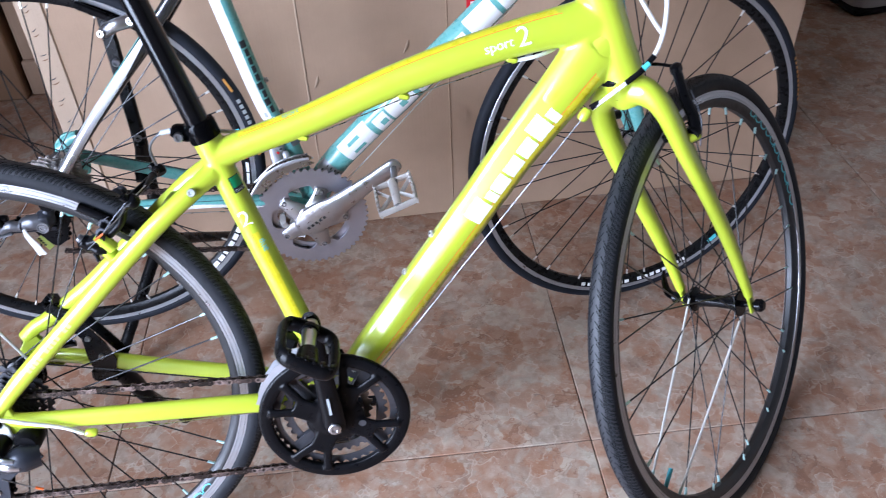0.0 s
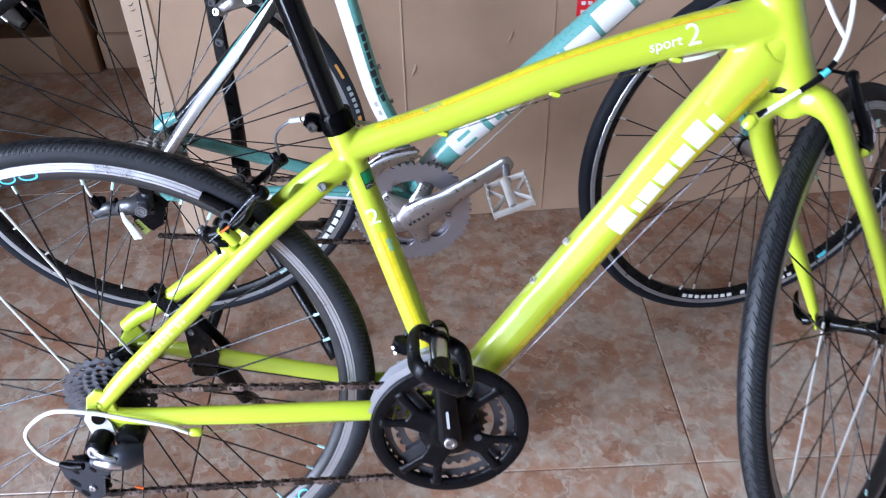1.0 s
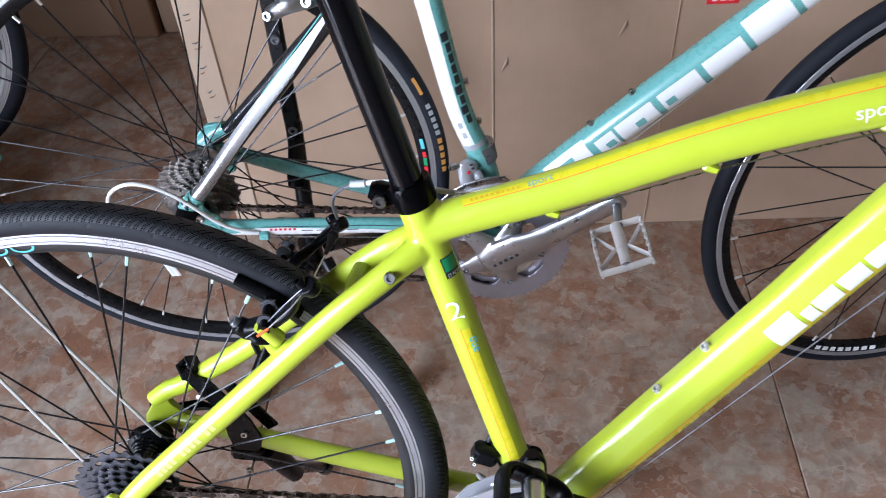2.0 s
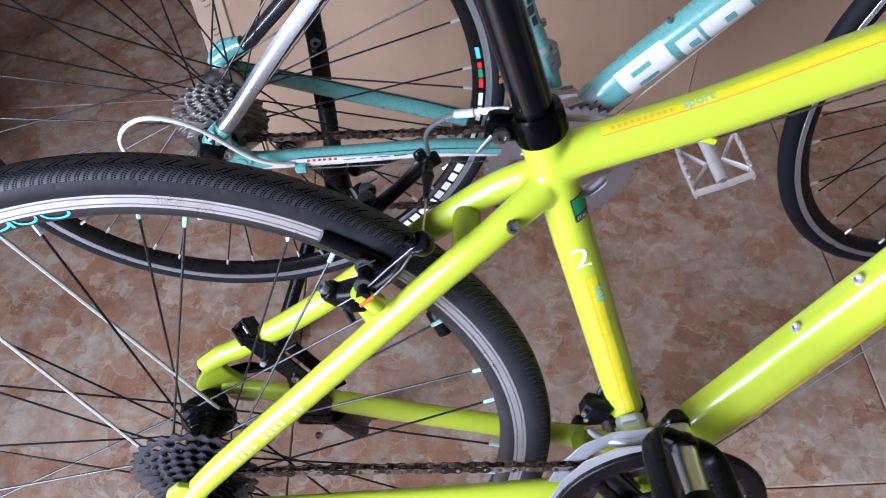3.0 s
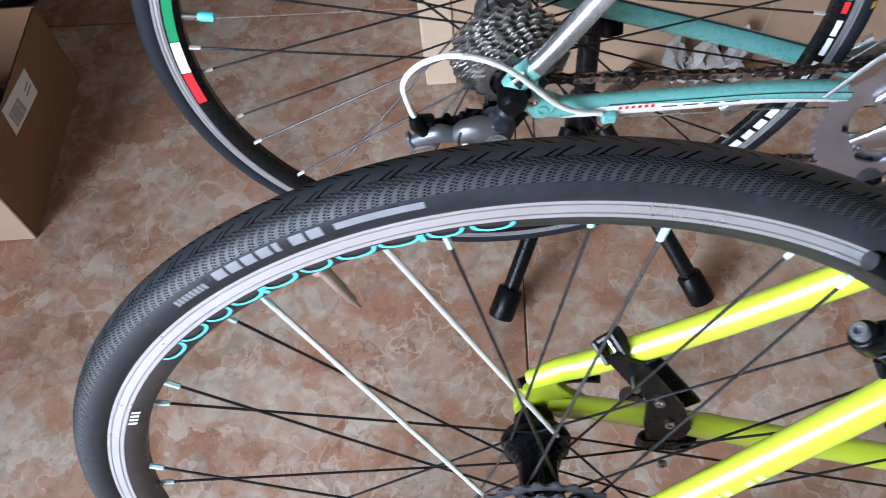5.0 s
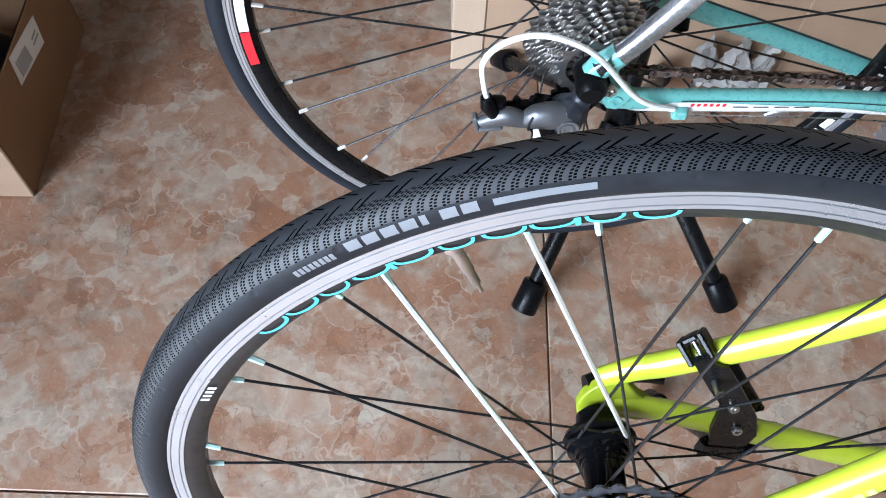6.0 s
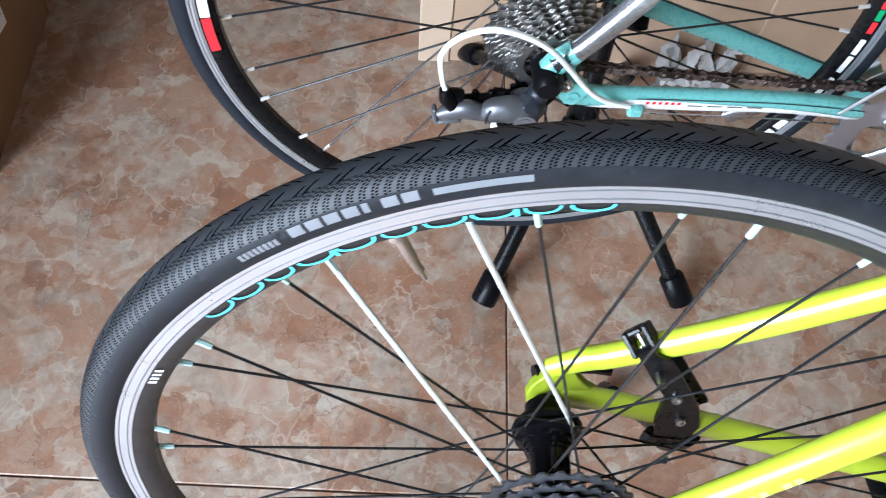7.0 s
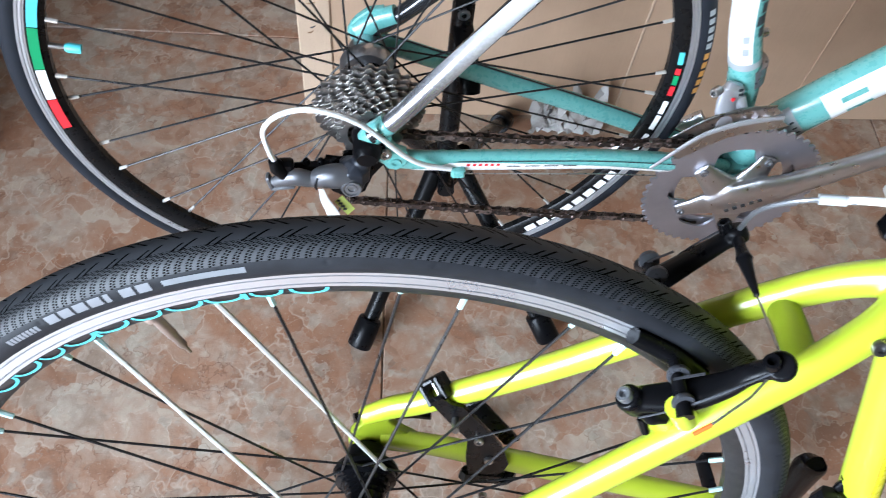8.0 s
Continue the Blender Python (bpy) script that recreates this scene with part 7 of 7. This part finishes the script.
# rear caliper
cal = part("rear_brake", Shape().tube(spline([(0.150, -0.022, 0.572), (0.170, -0.030, 0.584), (0.196, -0.022, 0.586), (0.212, 0.0, 0.580)], 4), [(0.007, 0.009), (0.008, 0.010), (0.008, 0.010), (0.007, 0.009)], 12), ALLOY, cel, "silver caliper brake on the seat stays")
part("caliper_arm", Shape().tube(spline([(0.212, 0.0, 0.580), (0.196, 0.024, 0.584), (0.170, 0.030, 0.580), (0.150, 0.024, 0.566)], 4), [(0.007, 0.009)] * 4, 12), ALLOY, cal)
for sg in (-1, 1):
    part("brake_pad", Shape().bar((0.120, sg * 0.017, 0.618), (0.168, sg * 0.017, 0.588), 0.011, 0.009, bevel=0.002), BLACK_PLASTIC, cal)
bolt(cal, (0.150, -0.030, 0.574), (-0.3, -0.9, 0.3), 0.006, 0.006, STEEL)
bolt(cal, (0.196, -0.030, 0.588), (-0.2, -0.9, 0.3), 0.007, 0.005, STEEL)
part("brake_bridge", Shape().tube([(0.232, -0.028, 0.579), (0.226, 0, 0.574), (0.232, 0.028, 0.568)], (0.008), 12, ref=(1, 0, 0)), BLACK_GLOSS, cel)

# rim print of the road bicycle
CY, CC = -0.0104, 0.0022
for a, b, mat in ((148.0, 164.0, CELESTE_DECAL), (164.2, 173.4, GREEN), (173.6, 180.6, WHITE_DECAL), (180.8, 188.0, RED)):
    part("rim_band", rim_decal(a, b, 0.2985, 0.3070, CY, CC * 0.6, 10), mat, cel_rear, "coloured rim band")
part("rim_print", merge(*[rim_decal(-52.0 + 3.4 * k, -49.4 + 3.4 * k, 0.2985, 0.3070, CY, CC * 0.6, 3) for k in range(8)]), WHITE_DECAL, cel_rear, "white maker's mark in plain blocks")
for a, b, mat in ((-11.5, -7.5, WHITE_DECAL), (-7.0, -3.5, WHITE_DECAL), (-2.0, 0.5, RED), (0.8, 3.2, GREEN), (3.4, 5.0, RED), (6.0, 9.0, CELESTE_DECAL), (-20.0, -13.0, WHITE_DECAL)):
    part("rim_print", rim_decal(a, b, 0.3003, 0.3053, CY, CC * 0.6, 3), mat, cel_rear, "small rim mark")
part("valve", Shape().lathe([(0.0001, 0), (0.0028, 0), (0.0026, 0.014), (0.0001, 0.014)], 10, (0.294 * math.cos(radians(169.2)), 0, 0.294 * math.sin(radians(169.2))), (-math.cos(radians(169.2)), 0, -math.sin(radians(169.2)))), STEEL, cel_rear, "metal valve stem")
part("valve_cap", Shape().lathe([(0.0001, 0.014), (0.0030, 0.014), (0.0046, 0.017), (0.0044, 0.028), (0.0001, 0.029)], 10, (0.294 * math.cos(radians(169.2)), 0, 0.294 * math.sin(radians(169.2))), (-math.cos(radians(169.2)), 0, -math.sin(radians(169.2)))), CELESTE_DECAL, cel_rear, "pale turquoise valve cap")


def slick_strip(a0, a1, v0, v1, n=8):
    return wall_strip(a0, a1, v0, v1, n, 0.0005, 0.3225, 0.0115)


part("tyre_mark", merge(*[slick_strip(-1.0 + 2.0 * k, 0.4 + 2.0 * k, 0.95, 1.45, 2) for k in range(5)]), ORANGE_PRINT, cel_rear, "orange lettering, unreadable")
part("tyre_mark", merge(*[slick_strip(9.4 + 1.8 * k, 10.6 + 1.8 * k, 0.95, 1.45, 2) for k in range(5)]), GREY_PRINT, cel_rear, "grey lettering, unreadable")
part("tyre_mark", slick_strip(20.5, 25.0, 1.05, 1.4, 4), ORANGE_PRINT, cel_rear, "orange maker's bar")
part("rim_print", merge(*[rim_decal(-112.0 + 2.7 * k, -110.2 + 2.7 * k, 0.2990, 0.3060, CY, CC * 0.6, 3) for k in range(17) if k != 8]), WHITE_DECAL, cel_front, "white maker's mark in plain blocks")
part("tyre_mark", merge(*[slick_strip(6.0 + 1.7 * k, 7.1 + 1.7 * k, 0.9, 1.35, 2) for k in range(10)]), ORANGE_PRINT, cel_front, "orange and grey lettering, unreadable")
part("rim_band", rim_decal(-56.0, -52.0, 0.2985, 0.3070, CY, CC * 0.6, 3), CELESTE_DECAL, cel_front, "turquoise rim band")

# ---- floor stand under the road bicycle ----
stand = thing("bicycle_stand", Matrix.Identity(4), "black tubular steel floor stand with rubber feet", "bicycle stand")
part("upright", Shape().bar((0.086, 0.568, 0.655), (0.091, 0.535, 0.395), 0.024, 0.012, (0.1, 1, 0), 0.003), BLACK_STEEL, stand, "flat black upright with bolts")
part("upright", Shape().tube([(0.091, 0.540, 0.410), (0.089, 0.522, 0.30), (0.087, 0.500, 0.16)], 0.0128, 16), BLACK_STEEL, stand)
part("collar", Shape().tube([(0.086, 0.500, 0.205), (0.087, 0.4995, 0.150)], [0.0185, 0.0205], 18), BLACK_STEEL, stand)
part("cross_tube", Shape().tube([(0.088, 0.46, 0.170), (0.088, 0.55, 0.167)], 0.011, 14, ref=(1, 0, 0)), BLACK_STEEL, stand)
for p in ((0.0885, 0.548, 0.545), (0.091, 0.530, 0.405), (0.087, 0.557, 0.610)):
    bolt(stand, p, (0.1, -1, 0), 0.0070, 0.005, GREY_ALLOY)
part("stay_hook", Shape().tube(spline([(0.092, 0.530, 0.385), (0.096, 0.500, 0.378), (0.099, 0.470, 0.372), (0.100, 0.460, 0.356)], 4), [(0.012, 0.008)] * 4, 12, ref=(1, 0, 0)), BLACK_PLASTIC, stand, "black plastic hook round the chain stay")
for (fx, fy), (bx, by) in (((-0.020, 0.312), (0.072, 0.485)), ((0.241, 0.328), (0.112, 0.485)), ((-0.050, 0.745), (0.072, 0.520)), ((0.200, 0.722), (0.112, 0.520))):
    end, knee = vec(fx, fy, 0.0135), vec(bx * 0.85 + fx * 0.15, by * 0.85 + fy * 0.15, 0.152)
    d = unit(end - knee)
    leg = Shape().tube(spline([(bx, by, 0.176), knee, knee * 0.5 + end * 0.5, end - d * 0.030], 5), [0.0120, 0.0115, 0.0105, 0.0105], 14, ref=(0, 0, 1))
    part("leg", leg, BLACK_STEEL, stand)
    foot = Shape().tube([end - d * 0.042, end - d * 0.040, end - d * 0.002, end], [0.0145, 0.0160, 0.0165, 0.0150], 20, ref=(0, 0, 1))
    part("rubber_foot", foot, BLACK_PLASTIC, stand, "black rubber foot")

# ---- cartons ----
def frame_box(origin, yaw):
    return Matrix.Translation(origin) @ pose(0, 0, 0, 0, 0, yaw)


big = thing("bicycle_carton", frame_box((-0.120, 0.731, 0), 2.05), "tall brown cardboard bicycle carton standing on the floor", "cardboard box")
W, D, HH = 1.565, 0.21, 1.22
part("front_panel", Shape().box((W / 2 + 0.022, 0.003, HH / 2), (W - 0.044, 0.006, HH), bevel=0.002), CARDBOARD, big)
part("side_panel", Shape().box((0.003, D / 2, HH / 2), (0.006, D, HH), bevel=0.002), CARDBOARD_PALE, big, "pale end panel")
part("side_panel", Shape().box((W - 0.003, D / 2, HH / 2), (0.006, D, HH), bevel=0.002), CARDBOARD_PALE, big)
part("back_panel", Shape().box((W / 2, D - 0.003, HH / 2), (W, 0.006, HH), bevel=0.002), CARDBOARD, big)
part("top_flap", Shape().box((W / 2, D / 2, HH - 0.003), (W - 0.02, D - 0.014, 0.006), bevel=0.002), CARDBOARD, big)
part("glued_edge", Shape().box((0.022, 0.0005, HH / 2), (0.048, 0.008, HH), bevel=0.002), CARDBOARD_PALE, big, "pale folded edge strip")
part("crease", Shape().box((0.505, -0.0008, HH / 2), (0.004, 0.003, HH - 0.01), bevel=0.001), CARDBOARD_PALE, big)
part("crease", Shape().box((0.80, -0.0008, HH / 2), (0.003, 0.003, HH - 0.01), bevel=0.001), CARDBOARD, big)
random.seed(4)
for k in range(16):
    z = 0.181 + 0.049 * k + random.uniform(-0.004, 0.004)
    for dz in (0.0, 0.010):
        w, tilt = random.uniform(0.008, 0.013), random.uniform(0.002, 0.006)
        x = 0.013 + random.uniform(-0.002, 0.003)
        t = Shape().tube(spline([(x, -0.0040, z + dz), (x + w * 0.5, -0.0046, z + dz + tilt * 0.2), (x + w, -0.0040, z + dz + tilt)], 3), [(0.0004, 0.0005), (0.0008, 0.0012), (0.0004, 0.0005)], 6)
        part("torn_slot", t, BLACK_PRINT if dz else CARDBOARD_DARK_SHADED, big, "torn slot")
part("red_label", Shape().box((0.865, -0.0012, 0.495), (0.050, 0.001, 0.052)), RED, big, "small red and white label")
part("label_print", merge(*[Shape().box((0.852 + 0.013 * k, -0.0022, 0.478 + 0.017 * j), (0.008, 0.0008, 0.007)) for k in range(3) for j in range(3)]), WHITE_DECAL, big)
for x, z in ((0.52, 0.36), (0.71, 0.42)):
    part("scuff", Shape().tube(spline([(x, -0.0015, z), (x + 0.006, -0.0032, z + 0.016), (x + 0.009, -0.0015, z + 0.026)], 3), [(0.0005, 0.001), (0.001, 0.003), (0.0005, 0.001)], 8), CARDBOARD_PALE, big, "small torn scuff")

near = thing("cardboard_box", frame_box((-0.685, 0.464, 0), 2.0), "brown cardboard box with a white shipping label", "cardboard box")
NW, ND, NH = 0.46, 0.315, 0.155
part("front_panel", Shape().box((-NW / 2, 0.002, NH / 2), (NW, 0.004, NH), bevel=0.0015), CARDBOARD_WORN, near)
# shade on the end, back and bottom is put into their darker colour
part("end_panel", Shape().box((-0.002, ND / 2, NH / 2), (0.004, ND - 0.009, NH), bevel=0.0015), CARDBOARD_DARK_SHADED, near)
part("end_panel", Shape().box((-NW + 0.002, ND / 2, NH / 2), (0.004, ND - 0.009, NH), bevel=0.0015), CARDBOARD_DARK_SHADED, near)
part("back_panel", Shape().box((-NW / 2, ND - 0.002, NH / 2), (NW, 0.004, NH), bevel=0.0015), CARDBOARD_DARK_SHADED, near)
part("bottom_panel", Shape().box((-NW / 2, ND / 2, 0.004), (NW - 0.01, ND - 0.01, 0.004)), CARDBOARD_DARK_SHADED, near)
lab = part("shipping_label", Shape().box((0.0006, 0.155, 0.122), (0.0008, 0.096, 0.044), np.array([(1, 0, 0), (0, 0.985, -0.17), (0, 0.17, 0.985)]).T), WHITE_DECAL, near, "white paper label with grey bars")
part("label_bars", merge(*[Shape().box((0.0012, 0.118 + 0.0036 * k, 0.124 - 0.0006 * k), (0.0006, 0.0018 if k % 3 else 0.0028, 0.026)) for k in range(11)], Shape().box((0.0012, 0.184, 0.121), (0.0006, 0.018, 0.003)), Shape().box((0.0012, 0.184, 0.113), (0.0006, 0.022, 0.003))), GREY_PRINT, lab)

# things inside the near box: dark rolled rubber
for k, (x, y, r) in enumerate(((-0.125, 0.16, 0.075), (-0.32, 0.15, 0.085))):
    a = np.linspace(0, 2 * math.pi, 40, endpoint=False)
    tor = Shape().tube([(-0.685 + x + r * math.cos(q), 0.468 + y + r * math.sin(q), 0.032) for q in a], 0.026, 12, closed=True, ref=(0, 0, 1))
    solid("inner_tube", tor, BLACK_PLASTIC, "black rubber inner tube lying in the box", "inner tube", group="inner tubes in the box")

# spare wheel behind the near box
spare = thing("spare_wheel", Matrix.Identity(4), "bicycle wheel with a grey rim standing behind the box", "wheel")
SPARE_TYRE = tyre_shape(0.3165, 0.0175, 240, 22).mesh("tyre", 70)
SPARE_TYRE.materials.append(RUBBER_SLICK)
GREY_RIM = plain("worn_grey_rim", (0.34, 0.33, 0.31), 0.45, metal=0.5, vary=0.2, bump=0.1, dirt=((0.10, 0.085, 0.07), 0.5))
sw_ = wheel("rim", spare, basis((-0.905, 0.965, 0.336), (0.98, 0.199, 0.0), (-0.198, 0.975, -0.10), (-0.02, 0.098, 0.995)), 0.3165, 0.0175, (0.309, 0.290, 0.278, 0.0125, GREY_RIM), 16, 5.0, 3.5, (0.034, -0.034), 0.019, (plain("grey_spoke", (0.4, 0.39, 0.37), 0.3, metal=0.6), WHITE_SPOKE, set()), NIPPLE_SILVER, (SPARE_TYRE, RUBBER_SLICK, "dark worn tyre"), GREY_RIM, label="worn grey rim")
part("rim_label", merge(*[rim_decal(a, a + 4.0, 0.281, 0.289, -0.0138, 0.0, 3) for a in (-14, -2, 10, 200, 320)]), BLACK_PRINT, sw_, "dark rim label")

# boxes against the far wall
def open_box(name, x0, x1, y0, y1, h, mat, label):
    ob = thing(name, Matrix.Translation((x0, y0, 0)), label, "cardboard box")
    w, d = x1 - x0, y1 - y0
    part("front_panel", Shape().box((w / 2, 0.002, h / 2), (w, 0.004, h), bevel=0.0015), mat, ob)
    part("back_panel", Shape().box((w / 2, d - 0.002, h / 2), (w, 0.004, h), bevel=0.0015), mat, ob)
    for x in (0.002, w - 0.002):
        part("side_panel", Shape().box((x, d / 2, h / 2), (0.004, d - 0.009, h), bevel=0.0015), mat, ob)
    part("bottom_panel", Shape().box((w / 2, d / 2, 0.004), (w - 0.01, d - 0.01, 0.004)), mat, ob)
    return ob


# the far corner's shade is put into this box's mid brown
open_box("open_carton", -1.00, -0.635, 1.515, 1.86, 0.115, CARDBOARD_SHADED, "low open cardboard box holding dark parts")
for k, (x, y, z, s) in enumerate(((-0.72, 1.62, 0.10, 0.05), (-0.80, 1.60, 0.10, 0.06), (-0.90, 1.66, 0.105, 0.05), (-0.76, 1.72, 0.10, 0.06))):
    sh = Shape().tube(spline([(x - s, y, z), (x, y + 0.02, z + 0.05), (x + s, y - 0.01, z + 0.02)], 4), [(0.016, 0.016), (0.030, 0.026), (0.014, 0.014)], 12)
    solid("machine_part", sh, BLACK_PLASTIC if k in (0, 3) else TUB_GREY, "dark machine part lying in the open box", "machine part", group="parts in the open box")
slab = thing("dark_carton", Matrix.Translation((-0.632, 1.50, 0)), "dark brown cardboard carton on end", "cardboard box")
part("body", Shape().box((0.055, 0.17, 0.30), (0.108, 0.34, 0.60), bevel=0.004), CARDBOARD_DARK_SHADED, slab)
bx = thing("cardboard_box", Matrix.Translation((-0.515, 1.525, 0)), "plain brown cardboard box beside the tall carton", "cardboard box")
part("body", Shape().box((0.20, 0.17, 0.055), (0.40, 0.34, 0.108), bevel=0.003), CARDBOARD, bx)
bx2 = thing("cardboard_box", Matrix.Translation((-0.515, 1.530, 0.1095)), "plain brown cardboard box stacked on another", "cardboard box")
part("body", Shape().box((0.20, 0.17, 0.12), (0.39, 0.33, 0.238), bevel=0.003), CARDBOARD, bx2)

# grey tub
tub = thing("plastic_tub", Matrix.Translation((2.09, 1.60, 0)) @ pose(0, 0, 0, 0, 0, 8), "grey plastic storage tub with a dark base", "tub")
tb = Shape()
rings = []
for z, gx, gy in ((0.03, 0.0, 0.0), (0.05, 0.0, 0.0), (0.40, 0.03, 0.03), (0.43, 0.05, 0.05), (0.45, 0.05, 0.05)):
    a, b, c = 0.42 + gx, 0.28 + gy, 0.05
    rings.append([(sx * (a - c) + 0.42 + c * math.cos(w), sy * (b - c) + 0.28 + c * math.sin(w), z) for sx, sy, w0 in ((1, 1, 0), (-1, 1, 90), (-1, -1, 180), (1, -1, 270)) for w in np.radians(np.linspace(w0, w0 + 90, 5))])
tb.rings(rings)
part("body", tb, TUB_GREY, tub)
part("base", Shape().box((0.42, 0.28, 0.017), (0.84, 0.56, 0.034), bevel=0.012), BLACK_PLASTIC, tub, "dark base rim")

# crumpled plastic film behind the stand
random.seed(9)
for k, (x, y) in enumerate(((0.265, 0.712), (0.325, 0.715))):
    sh = Shape()
    n = 9
    for i in range(n):
        for j in range(n):
            u, v = i / (n - 1), j / (n - 1)
            sh.v.append((x + 0.055 * (u - 0.5) + random.uniform(-0.006, 0.006), y + 0.012 * (v - 0.5) + random.uniform(-0.006, 0.006) - 0.004, 0.006 + 0.095 * v * (0.7 + 0.3 * math.sin(7 * u + k)) + random.uniform(0, 0.006)))
    sh.f = [(i * n + j, i * n + j + 1, (i + 1) * n + j + 1, (i + 1) * n + j) for i in range(n - 1) for j in range(n - 1)]
    sh.add([(a, b + 0.004, c) for a, b, c in sh.v], [tuple(reversed(f)) for f in sh.f])
    solid("plastic_film", sh, FILM, "crumpled pale plastic film against the carton", "plastic film", group="crumpled films")

lay_tiles()
